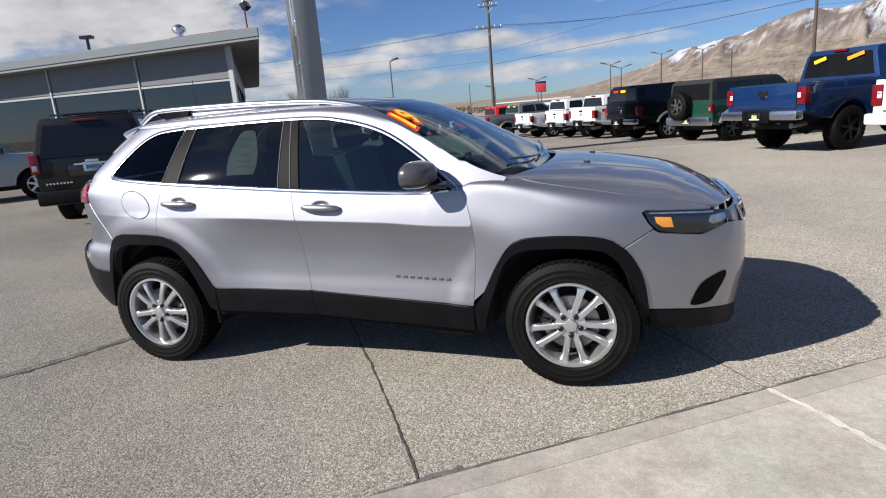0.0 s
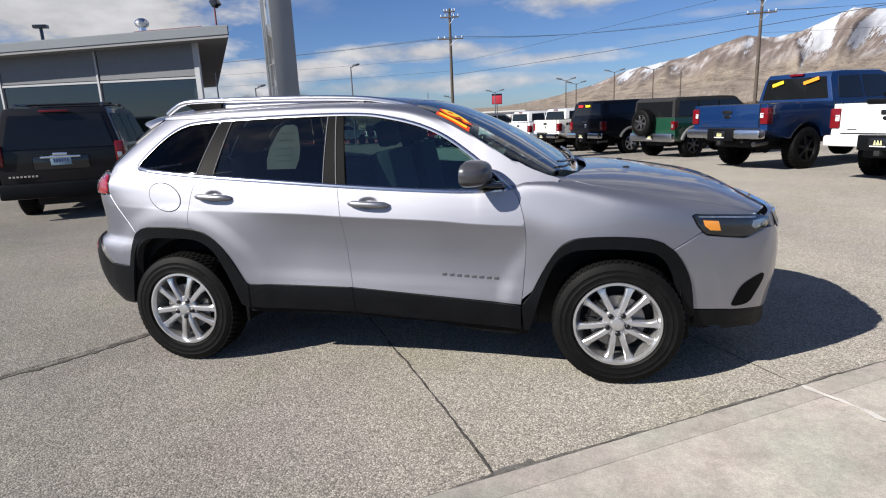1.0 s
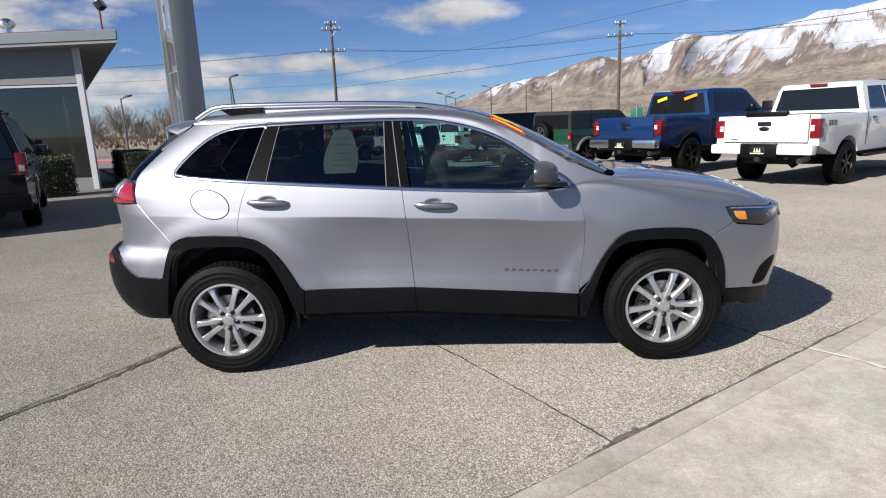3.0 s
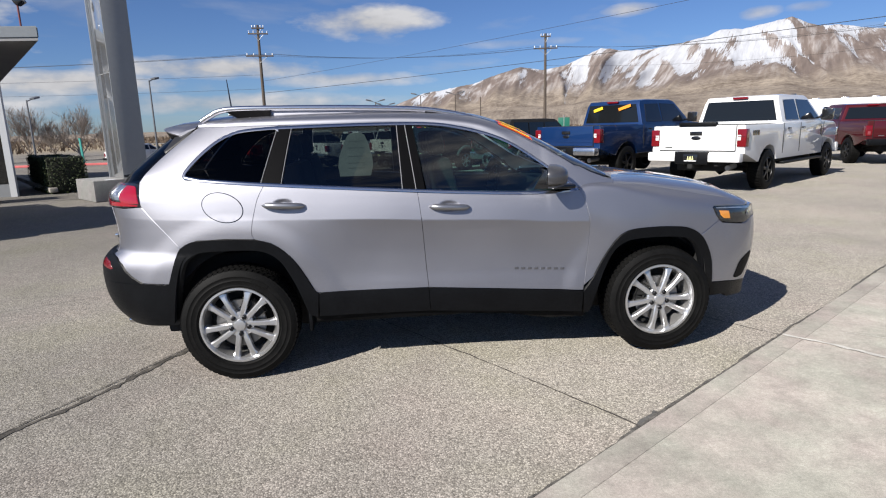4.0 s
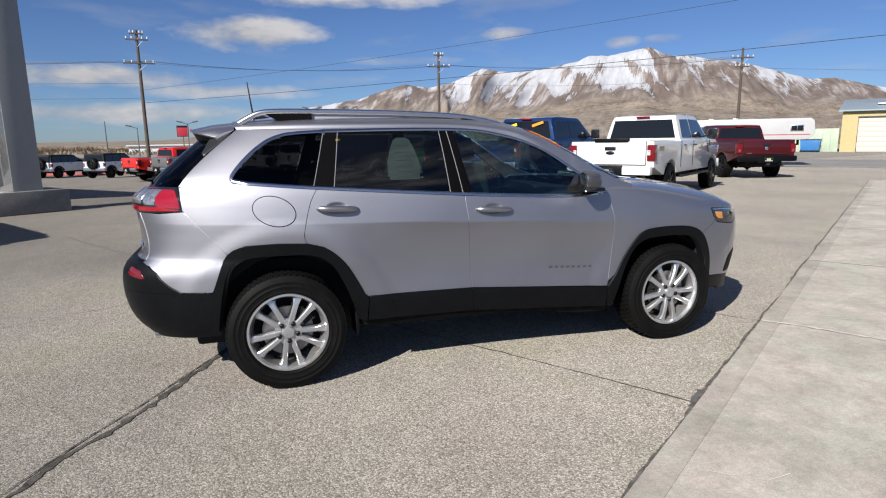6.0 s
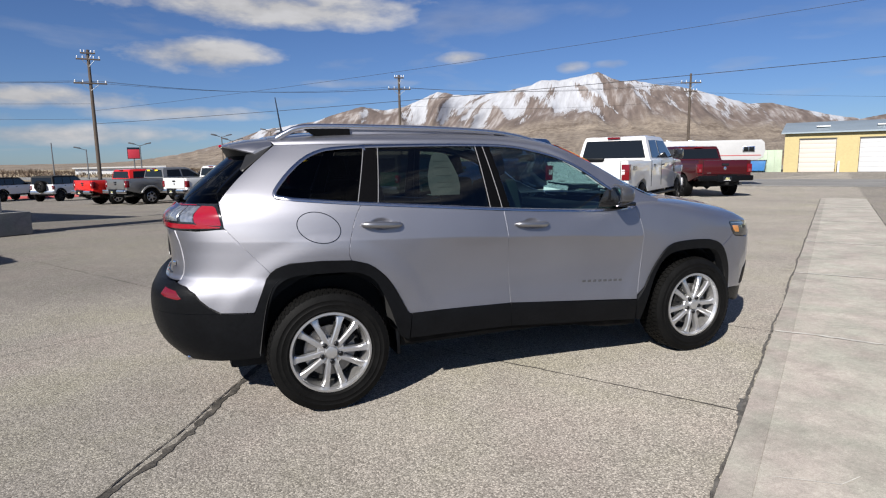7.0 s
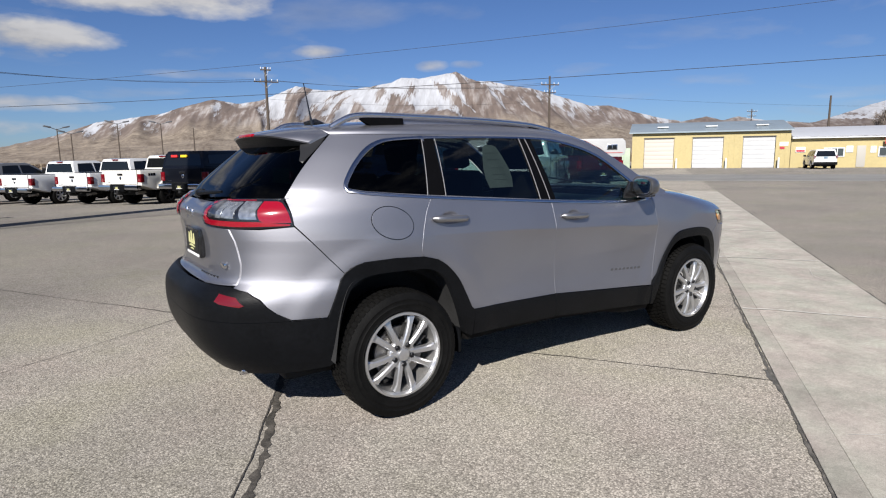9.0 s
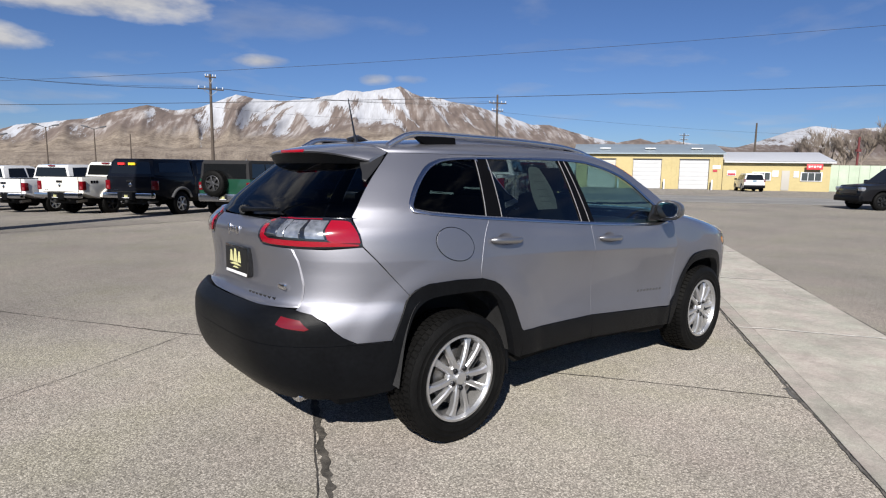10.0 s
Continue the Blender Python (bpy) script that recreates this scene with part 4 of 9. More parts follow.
    part("antenna_base", tube_bm([(-1.36, 0.0, 1.640), (-1.43, 0.0, 1.652), (-1.50, 0.0, 1.640)], [0.006, 0.026, 0.014], 10, flat=0.8), BLACK, body)
    return car


def strip(name, loop, width, mat, parent, mir):
    """A narrow closed bright moulding along points (x, z) of the flank."""
    c, d = np.array(loop), []
    n = len(c)
    bm = bmesh.new()
    ins = inset_loop([(p[0], p[1]) for p in loop], width)
    area = 0.5 * np.sum(c[:, 0] * np.roll(c[:, 1], -1) - np.roll(c[:, 0], -1) * c[:, 1])
    if area < 0:
        c = c[::-1]
    rows = []
    for k in range(n):
        ring = []
        for t, pr in ((-0.3, -0.004), (-0.1, 0.006), (0.5, 0.008), (1.0, 0.005), (1.1, -0.008)):
            x, z = c[k] + (ins[k] - c[k]) * t
            p = side(side_q("s", x, z), z)
            y = p.y - pr
            ring.append(bm.verts.new((x, -y if mir else y, z)))
        rows.append(ring)
    for k in range(n):
        a, b = rows[k], rows[(k + 1) % n]
        if (Vector(a[0].co) - Vector(b[0].co)).length < 1e-6:
            continue
        for i in range(4):
            bm.faces.new((a[i], a[i + 1], b[i + 1], b[i]))
    bmesh.ops.remove_doubles(bm, verts=bm.verts[:], dist=1e-5)
    bmesh.ops.recalc_face_normals(bm, faces=bm.faces[:])
    return part(name, smooth(bm, 60), mat, parent)


def division_bar(a, b, body, mir):
    """A thin grey bead up a pillar between two panes."""
    pts = []
    for t in np.linspace(0, 1, 9):
        x, z = a[0] + (b[0] - a[0]) * t, a[1] + (b[1] - a[1]) * t
        p = side(side_q("s", x, z), z)
        pts.append((p.x, (-1 if mir else 1) * (p.y - 0.001), p.z))
    part("division_bar", tube_bm(pts, 0.0026, 6), material("grey_bead", (0.20, 0.20, 0.21), 0.65, 0.0, spec=0.15), body)


def door_handle(door, x, z, mir):
    s = 1 if mir else -1
    y = -side(side_q("s", x, z), z).y
    pts = []
    rad = []
    for t in np.linspace(-1, 1, 15):
        pts.append((x + t * 0.122, s * (y + 0.030 - 0.024 * abs(t) ** 3), z + 0.002 - 0.006 * t))
        rad.append(0.0195 * (1 - 0.62 * abs(t) ** 8))
    part("handle", tube_bm(pts, rad, 10), material("dull_chrome", (0.36, 0.36, 0.375), 0.34, 0.9), door)


def badge(door):
    for k in range(8):
        x = 0.375 + k * 0.043
        z = 0.620 - 0.06 * (x - 0.37)
        y = side(side_q("s", x, z), z).y
        bm = box_bm((x, y - 0.003, z - 0.008), (x + 0.027, y + 0.002, z + 0.008), 0.002)
        part("badge_bar", bm, material("satin_grey_badge", (0.16, 0.16, 0.17), 0.35, 0.7), door)


def tail_lamp(body, mir):
    red = S((-1.896, 1.110), (-1.905, 1.16), (-1.918, 1.205)) + R((-0.70, 1.212), (-0.652, 1.214), (-0.686, 1.126), (-0.70, 1.112))
    clear = R((-0.648, 1.212), (-0.575, 1.213), (-0.612, 1.130), (-0.680, 1.128))
    bar = S((-1.90, 1.106)) + R((-0.68, 1.120), (-0.50, 1.122), (-0.40, 1.124), (-0.368, 1.138), (-0.366, 1.186), (-0.338, 1.182), (-0.334, 1.125), (-0.355, 1.100), (-0.42, 1.094), (-0.60, 1.092)) + S((-1.905, 1.096))
    lamp = panel("tail_lamp", side, on_side(red[::-1], 0.02), RED_LENS, body, proud=0.009, flange=0.006, step=0.03, mirror=mir, label="red and clear tail lamp")
    panel("clear_lens", side, on_side(clear, 0.02), WHITE_LENS, lamp, proud=0.008, flange=0.004, step=0.03, mirror=mir)
    panel("light_bar", side, on_side(bar, 0.02), RED_LENS, lamp, proud=0.010, flange=0.004, step=0.02, mirror=mir)
    cover = S((-1.892, 1.096), (-1.90, 1.16), (-1.917, 1.218)) + R((-0.70, 1.222), (-0.55, 1.223), (-0.40, 1.212), (-0.335, 1.19), (-0.326, 1.125), (-0.35, 1.094), (-0.60, 1.088))
    panel("lens", side, on_side(cover, 0.02), LENS, lamp, proud=0.015, flange=0.010, step=0.03, mirror=mir)
    # ribbed clear reflectors beside it, parted by dark fins
    for y0, y1 in ((-0.566, -0.496), (-0.489, -0.450), (-0.443, -0.404), (-0.397, -0.374)):
        bowl = R((y0, 1.210), (y1, 1.208), (y1 - 0.014, 1.132), (y0 - 0.018, 1.131))
        panel("reversing_bowl", side, on_side(bowl, 0.02), WHITE_LENS if y0 < -0.55 or y1 == -0.450 else SMOKED_BOWL, lamp, proud=0.008, flange=0.004, step=0.02, mirror=mir)
    top = R((-0.62, 1.220), (-0.40, 1.216), (-0.352, 1.196), (-0.352, 1.190), (-0.40, 1.211), (-0.62, 1.215))
    panel("light_bar", side, on_side(top, 0.02), RED_LENS, lamp, proud=0.010, flange=0.004, step=0.02, mirror=mir)


def headlamp(body, mir):
    outline = S((1.725, 0.957), (1.886, 0.950), (2.05, 0.935)) + F((-0.655, 0.924), (-0.615, 0.905), (-0.635, 0.868)) + S((2.074, 0.842), (2.009, 0.822), (1.90, 0.832), (1.80, 0.850), (1.755, 0.895))
    lamp = panel("headlamp", side, on_side(outline, 0.02), BLACK, body, proud=-0.002, flange=0.03, step=0.03, mirror=mir, label="dark smoked headlamp with amber marker")
    am = S((1.772, 0.926), (1.854, 0.918), (1.868, 0.864), (1.812, 0.869), (1.783, 0.893))
    panel("amber_marker", side, on_side(am, 0.02), AMBER, lamp, proud=0.001, flange=0.003, step=0.02, mirror=mir)
    pr = S((2.045, 0.905), (2.10, 0.908)) + F((-0.645, 0.905), (-0.65, 0.872)) + S((2.06, 0.858), (2.035, 0.872))
    panel("projector", side, on_side(pr, 0.02), WHITE_LENS, lamp, proud=0.001, flange=0.003, step=0.02, mirror=mir)
    panel("reflector_bowl", side, on_side(S((1.90, 0.915), (2.02, 0.905), (2.01, 0.85), (1.91, 0.855)), 0.02), material("smoked_reflector", (0.06, 0.06, 0.065), 0.2, 0.7), lamp, proud=0.001, flange=0.003, step=0.02, mirror=mir)
    panel("light_strip", side, on_side(S((1.745, 0.948), (1.886, 0.941), (2.06, 0.926), (2.06, 0.914), (1.886, 0.930), (1.75, 0.938)), 0.02), WHITE_LENS, lamp, proud=0.002, flange=0.003, step=0.02, mirror=mir)
    panel("lens", side, on_side(outline, 0.02), LENS, lamp, proud=0.006, flange=0.008, step=0.03, mirror=mir)


def roof_rail(body, mir):
    s = 1 if mir else -1
    prof = spline(((-1.555, 0.505, 1.590), (-1.50, 0.512, 1.622), (-1.43, 0.520, 1.652), (-1.32, 0.530, 1.662), (-1.05, 0.545, 1.660), (-0.6, 0.558, 1.652), (-0.2, 0.562, 1.634), (0.0, 0.563, 1.609), (0.12, 0.562, 1.584), (0.20, 0.560, 1.558)), 5)
    rail = part("roof_rail", tube_bm([(p[0], s * p[1], p[2]) for p in prof], 0.020, 12, flat=0.9), SATIN, body, "brushed silver roof rail")

    def under(x):
        i = min(range(len(prof)), key=lambda k: abs(prof[k][0] - x))
        return prof[i][1], prof[i][2], roof(x, top_s(roof, "t", x, -prof[i][1])).z
    # black feet slope out of the ends, a silver web closes the middle
    for name, a, b, d0, d1, mat in (("rail_foot", -1.40, -1.12, -0.10, 0.0, PILLAR), ("rail_foot", -0.14, 0.10, 0.0, 0.09, PILLAR), ("rail_web", -1.12, -0.14, 0.0, 0.0, PAINT)):
        bm = bmesh.new()
        rows = []
        n = 15
        for k in range(n):
            x = a + (b - a) * k / (n - 1)
            y, zr, zl = under(x)
            lean = d0 * (1 - k / (n - 1)) + d1 * k / (n - 1)
            w = 0.014 if name == "rail_foot" else 0.005
            y -= 0.0 if name == "rail_foot" else 0.012
            rows.append([bm.verts.new(c) for c in ((x, s * (y + w), zr - 0.008), (x, s * (y - w), zr - 0.008), (x - lean, s * (y - w - 0.008), zl - 0.012), (x - lean, s * (y + w + 0.008), zl - 0.012))])
        for r1, r2 in zip(rows, rows[1:]):
            for i in range(4):
                bm.faces.new((r1[i], r1[(i + 1) % 4], r2[(i + 1) % 4], r2[i]))
        bm.faces.new(rows[0])
        bm.faces.new(rows[-1][::-1])
        bmesh.ops.recalc_face_normals(bm, faces=bm.faces[:])
        part(name, smooth(bm, 40), mat, rail)


def door_mirror(body, mir):
    s = 1 if mir else -1

    def e(t, p):
        return math.copysign(abs(t) ** p, t)

    def shell_at(x, y, z):
        # flat glass face turned in towards the driver, rounded nose ahead, low flat foot
        toe = 0.5 + 0.5 * e(y, 0.72)
        x2 = 0.530 + 0.085 * toe + (0.008 * x if x < 0 else 0.145 * e(x, 0.85) * (1 - 0.10 * max(0, -z)) * (1 - 0.45 * toe))
        return Vector((x2, s * (0.968 - e(y, 0.72) * 0.118), 1.200 + (e(z, 0.7) * 0.076 if z > 0 else e(z, 0.55) * 0.068) * (1 - 0.12 * max(0, -y))))
    for name, mat, low in (("door_mirror", material("grey_gloss_plastic", (0.075, 0.075, 0.081), 0.3, 0.35, 0.5), -0.036), ("mirror_trim", BLACK, None)):
        bm = bmesh.new()
        bmesh.ops.create_uvsphere(bm, u_segments=32, v_segments=20, radius=1)
        for v in bm.verts:
            v.co = shell_at(*v.co)
        z0 = 1.165
        bmesh.ops.bisect_plane(bm, geom=bm.verts[:] + bm.edges[:] + bm.faces[:], plane_co=(0, 0, z0), plane_no=(0, 0, 1), clear_inner=low is not None, clear_outer=low is None)
        if low is None:
            for v in bm.verts:
                v.co.y = s * (0.968 + (s * v.co.y - 0.968) * 0.99)
        ob = part(name, smooth(bm, 60), mat, body if low is not None else shell, "dark grey door mirror with black base" if low is not None else "")
        if low is not None:
            shell = ob
    part("mirror_base", box_bm((0.60, s * 0.85 if s > 0 else -0.96, 1.122), (0.745, 0.96 if s > 0 else -0.85, 1.150), 0.012), BLACK, shell)
    part("sail_panel", prism_bm([(0.50, 1.112), (0.735, 1.112), (0.60, 1.235), (0.575, 1.235)], s * 0.862, s * 0.845, 0.002), BLACK, shell)
    bm = bmesh.new()
    bmesh.ops.create_uvsphere(bm, u_segments=24, v_segments=8, radius=1)
    for v in bm.verts:
        x, y, z = v.co
        v.co = Vector((0.5212 + 0.085 * (0.5 + 0.5 * e(y, 0.72) * 0.85) + x * 0.003, s * (0.968 - e(y, 0.72) * 0.100), 1.205 + e(z, 0.7) * 0.056))
    part("mirror_glass", smooth(bm), material("mirror", (0.8, 0.82, 0.84), 0.03, 1.0), shell)


def windscreen_year(ws):
    for mat, fat, lift in ((ORANGE_RED, 0.020, 0.003), (YELLOW, 0.006, 0.006)):
        bm = text_bm("19", 0.20, 0.0, fat)
        bmesh.ops.triangulate(bm, faces=bm.faces[:])
        bmesh.ops.subdivide_edges(bm, edges=bm.edges[:], cuts=1)
        for v in bm.verts:
            a, b, c = v.co
            # figures stand up the slope of the screen
            x = 0.435 - 1.15 * b
            y = -0.630 + a * 0.85 - 0.35 * (x - 0.435)
            v.co = roof(x, top_s(roof, "t", x, y)) + Vector((0.5, -0.2, 0.85)) * (lift + c)
        bmesh.ops.recalc_face_normals(bm, faces=bm.faces[:])
        part("year_sticker", bm, mat, ws, "yellow year figures on orange red vinyl")


def tail_details(g):
    x = float(rear_end(0.96))
    # dealer plate in a black frame
    part("plate_frame", box_bm((x - 0.012, -0.155, 0.885), (x + 0.03, 0.155, 1.045), 0.006), BLACK, g)
    part("plate_insert", box_bm((x - 0.015, -0.145, 0.905), (x - 0.010, 0.145, 1.030), 0.002), material("plate_black", (0.01, 0.01, 0.01), 0.5), g)
    for k, (y, z, w, h) in enumerate(((-0.055, 0.985, 0.022, 0.030), (0.0, 0.99, 0.026, 0.036), (0.055, 0.985, 0.022, 0.030), (0.0, 0.944, 0.08, 0.006), (0, 0.926, 0.045, 0.004))):
        bm = prism_bm([(y - w, z - h), (y + w, z - h), (y + w * 0.35, z + h), (y - w * 0.35, z + h)], 0, 0.002)
        bmesh.ops.transform(bm, matrix=Matrix(((0, 1, 0, x - 0.018), (1, 0, 0, 0), (0, 0, 1, 0), (0, 0, 0, 1))), verts=bm.verts[:])
        bmesh.ops.recalc_face_normals(bm, faces=bm.faces[:])
        part("plate_mark", bm, material("pale_yellow_print", (0.62, 0.60, 0.30), 0.5), g)
    part("plate_strip", box_bm((x - 0.016, -0.14, 0.889), (x - 0.011, 0.14, 0.904), 0.001), material("white_vinyl", (0.8, 0.8, 0.8), 0.5), g)
    xt = float(rear_end(1.14))
    for k, (y, w, h) in enumerate(((0.062, 0.009, 0.055), (0.024, 0.016, 0.028), (-0.014, 0.016, 0.028), (-0.055, 0.016, 0.038))):
        part("emblem_bar", box_bm((xt - 0.008, y - w, 1.135 - h * 0.6), (xt + 0.004, y + w, 1.135 + h * 0.5), 0.004), CHROME, g)
    for y, w in ((-0.46, 0.045),):
        z = 0.885
        p = side(side_q("r", y, z), z)
        part("emblem_bar", box_bm((p.x - 0.006, y - w, z - 0.013), (p.x + 0.01, y + w, z + 0.013), 0.004), CHROME, g)
    for y in np.linspace(-0.18, -0.42, 7):
        z = 0.818
        p = side(side_q("r", float(y), z), z)
        part("decal_bar", box_bm((p.x - 0.003, y - 0.012, z - 0.007), (p.x + 0.01, y + 0.012, z + 0.007)), BLACK, g)
    # wiper and its foot
    zb = 1.225
    pts = [side(side_q("r", y, zb + 0.02 * t), zb + 0.02 * t) + Vector((-0.022, 0, 0.012)) for t, y in zip(np.linspace(0, 1, 7), np.linspace(0.03, -0.36, 7))]
    part("rear_wiper", tube_bm(pts, [0.016, 0.013, 0.012, 0.012, 0.011, 0.009, 0.007], 8), CLAD, g)
    part("wiper_foot", tube_bm([pts[0] + Vector((0.02, 0.02, -0.01)), pts[0]], [0.035, 0.026], 10), CLAD, g)


def spoiler(body):
    """Silver upper skin and a black underside that closes down to the glass."""
    skin, under = bmesh.new(), bmesh.new()
    ys = np.linspace(-0.535, 0.535, 29)
    r1, r2 = [], []
    for y in ys:
        a = abs(y) / 0.535
        x_end = -1.868 + 0.035 * a ** 2 + 0.135 * a ** 6
        x_in = -1.585
        drop = 0.020 * a ** 2 + 0.030 * a ** 6
        zt = 1.612 - drop * 1.2
        xm = x_in + (x_end - x_in) * 0.5
        r1.append([skin.verts.new((px, y, pz)) for px, pz in ((x_in, zt), (xm, zt - 0.014), (x_end + 0.014, 1.569 - drop), (x_end, 1.560 - drop), (x_end + 0.008, 1.551 - drop), (x_end + 0.03, 1.549 - drop))])
        xg = float(rear_end(1.485)) + 0.06 * a ** 3
        r2.append([under.verts.new((px, y, pz)) for px, pz in ((x_end + 0.010, 1.553 - drop), (x_end + 0.022, 1.530 - drop), (max(xg, x_end + 0.03) + 0.01, 1.492 - 0.3 * drop), (x_in - 0.05, 1.50))])
    for bm, rows in ((skin, r1), (under, r2)):
        for a, b in zip(rows, rows[1:]):
            for i in range(len(a) - 1):
                bm.faces.new((a[i], a[i + 1], b[i + 1], b[i]))
        bm.faces.new(rows[0])
        bm.faces.new(rows[-1][::-1])
        bmesh.ops.recalc_face_normals(bm, faces=bm.faces[:])
    sp = part("spoiler", smooth(skin, 40), PAINT, body, "silver roof spoiler over the rear window")
    part("spoiler_underside", smooth(under, 40), CLAD, sp)
    part("brake_light", box_bm((-1.874, -0.13, 1.552), (-1.855, 0.13, 1.568), 0.004), RED_LENS, sp)
    fin = S((-1.60, 1.538), (-1.637, 1.503), (-1.767, 1.402), (-1.776, 1.412), (-1.757, 1.442), (-1.738, 1.482), (-1.715, 1.512), (-1.69, 1.538))
    for mir in (False, True):
        panel("spoiler_fin", side, on_side(fin, 0.02), material("dark_grey_plastic", (0.014, 0.014, 0.015), 0.5), sp, proud=0.005, flange=0.01, step=0.02, mirror=mir)


def underside(body):
    def arc(cx, r, a0, a1, n=14):
        return [(cx + r * math.cos(radians(a)), 0.357 + r * math.sin(radians(a))) for a in np.linspace(a0, a1, n)]
    out = [(-2.10, 0.42), (-1.80, 0.30)] + arc(-1.3525, 0.45, 186, -6) + [(-0.85, 0.345), (0.1, 0.34), (0.85, 0.30)] + arc(1.3525, 0.435, 188, -8) + [(1.85, 0.26), (2.12, 0.30), (2.18, 0.55), (2.10, 0.80), (1.75, 0.85), (1.0, 0.90), (0.85, 0.93), (-1.85, 0.98), (-2.08, 0.95)]
    part("floor_pan", prism_bm(out, -0.76, 0.76, taper=lambda x, y, z: (x * 0.985, y * (1 - 0.45 * max(0, abs(x) - 1.72) / 0.4), z)), DARK, body)
    part("chassis", box_bm((-1.9, -0.55, 0.22), (1.9, 0.55, 0.75), 0.03), DARK, body)
    # plastic arch liners follow the openings
    for edge in (REAR_ARCH_IN, FRONT_ARCH_IN):
        cx = -1.3525 if edge is REAR_ARCH_IN else 1.3525
        line = [(cx + (x - cx) * 1.05, 0.357 + (z - 0.357) * 1.04) for x, z in spline(edge, 4)]
        for s in (-1, 1):
            bm = bmesh.new()
            rows = [[bm.verts.new((x, s * y, z + dz)) for x, z in line] for y, dz in ((0.872, 0.0), (0.78, 0.008), (0.58, 0.008))]
            for r1, r2 in zip(rows, rows[1:]):
                for i in range(len(line) - 1):
                    bm.faces.new((r1[i], r1[i + 1], r2[i + 1], r2[i]))
            part("arch_liner", smooth(bm), material("grey_liner", (0.02, 0.02, 0.021), 0.9, scale=8, amount=0.5), body)
    for x, s in ((-0.93, -1), (-0.93, 1), (1.72, -1), (1.72, 1)):
        part("mud_guard", box_bm((x - 0.012, s * 0.74 - 0.1, 0.27), (x + 0.012, s * 0.74 + 0.1, 0.42), 0.008), CLAD, body)


def cabin(car):
    def seat(x, y, mat_head, wide=0.25, z0=0.95):
        s = empty_part("seat", car, pose(x, y, 0))
        bm = bmesh.new()
        add_box(bm, (-0.07, -wide, z0 - 0.3), (0.07, wide, 1.29), 0.05, pose(0, 0, 0, 0, -12, 0) @ pose(0.24, 0, 0.0))
        part("backrest", smooth(bm), SEAT, s)
        bm = bmesh.new()
        add_box(bm, (-0.05, -0.13, 1.31), (0.05, 0.13, 1.47), 0.04, pose(0, 0, 0, 0, -12, 0) @ pose(0.25, 0, 0.0))
        part("headrest", smooth(bm), mat_head, s)
        return s
    a = seat(-0.02, -0.37, SEAT)
    seat(-0.02, 0.37, SEAT)
    seat(-0.98, -0.36, SEAT, 0.28)
    seat(-0.98, 0.36, SEAT, 0.28)
    # price sheet taped inside the rear door window
    sheet = S((-0.690, 1.245), (-0.505, 1.245), (-0.490, 1.30), (-0.492, 1.36), (-0.515, 1.44), (-0.535, 1.490), (-0.56, 1.502), (-0.615, 1.502), (-0.640, 1.488), (-0.665, 1.44), (-0.694, 1.36), (-0.70, 1.30))
    panel("window_label", side, on_side(sheet), material("window_sheet_paper", (0.32, 0.335, 0.32), 0.7, scale=8, amount=0.15), car, proud=-0.016, gap=0, flange=0.001, label="pale paper price sheet inside a window")
    for z in (1.29, 1.32, 1.36, 1.41, 1.45):
        panel("print_line", side, on_side(S((-0.64, z), (-0.54, z), (-0.54, z + 0.004), (-0.64, z + 0.004))), material("grey_print", (0.25, 0.26, 0.245), 0.8), car, proud=-0.0145, gap=0, flange=0)
    bm = prism_bm([(0.55, 0.95), (0.60, 1.06), (0.72, 1.10), (0.98, 1.09), (1.0, 0.95)], -0.74, 0.74, 0.02)
    part("dashboard", bm, INTERIOR, car)
    ring = [(0.47 + 0.06 * math.sin(t) * 0.9, 0.37 + 0.185 * math.cos(t), 1.02 + 0.17 * math.sin(t)) for t in np.linspace(0, 2 * math.pi, 25)[:-1]]
    sw = part("steering_wheel", tube_bm(ring, 0.014, 8, closed=True), INTERIOR, car)
    part("steering_hub", box_bm((0.46, 0.22, 1.0), (0.50, 0.52, 1.05), 0.02), INTERIOR, sw)
    part("room_mirror", box_bm((0.42, -0.11, 1.43), (0.45, 0.11, 1.49), 0.01), BLACK, car)
    for s in (-1, 1):
        part("door_trim", box_bm((-1.7, s * 0.80 - 0.02, 0.9), (0.9, s * 0.80 + 0.02, 1.09), 0.01), INTERIOR, car)
    part("headliner", box_bm((-1.45, -0.5, 1.585), (0.05, 0.5, 1.60), 0.005), material("grey_headliner", (0.25, 0.24, 0.23), 0.9), car)


hero()

# ---- ground and paving ----
ALONG, ACROSS = Vector((0.821, 0.571, 0)), Vector((-0.571, 0.821, 0))


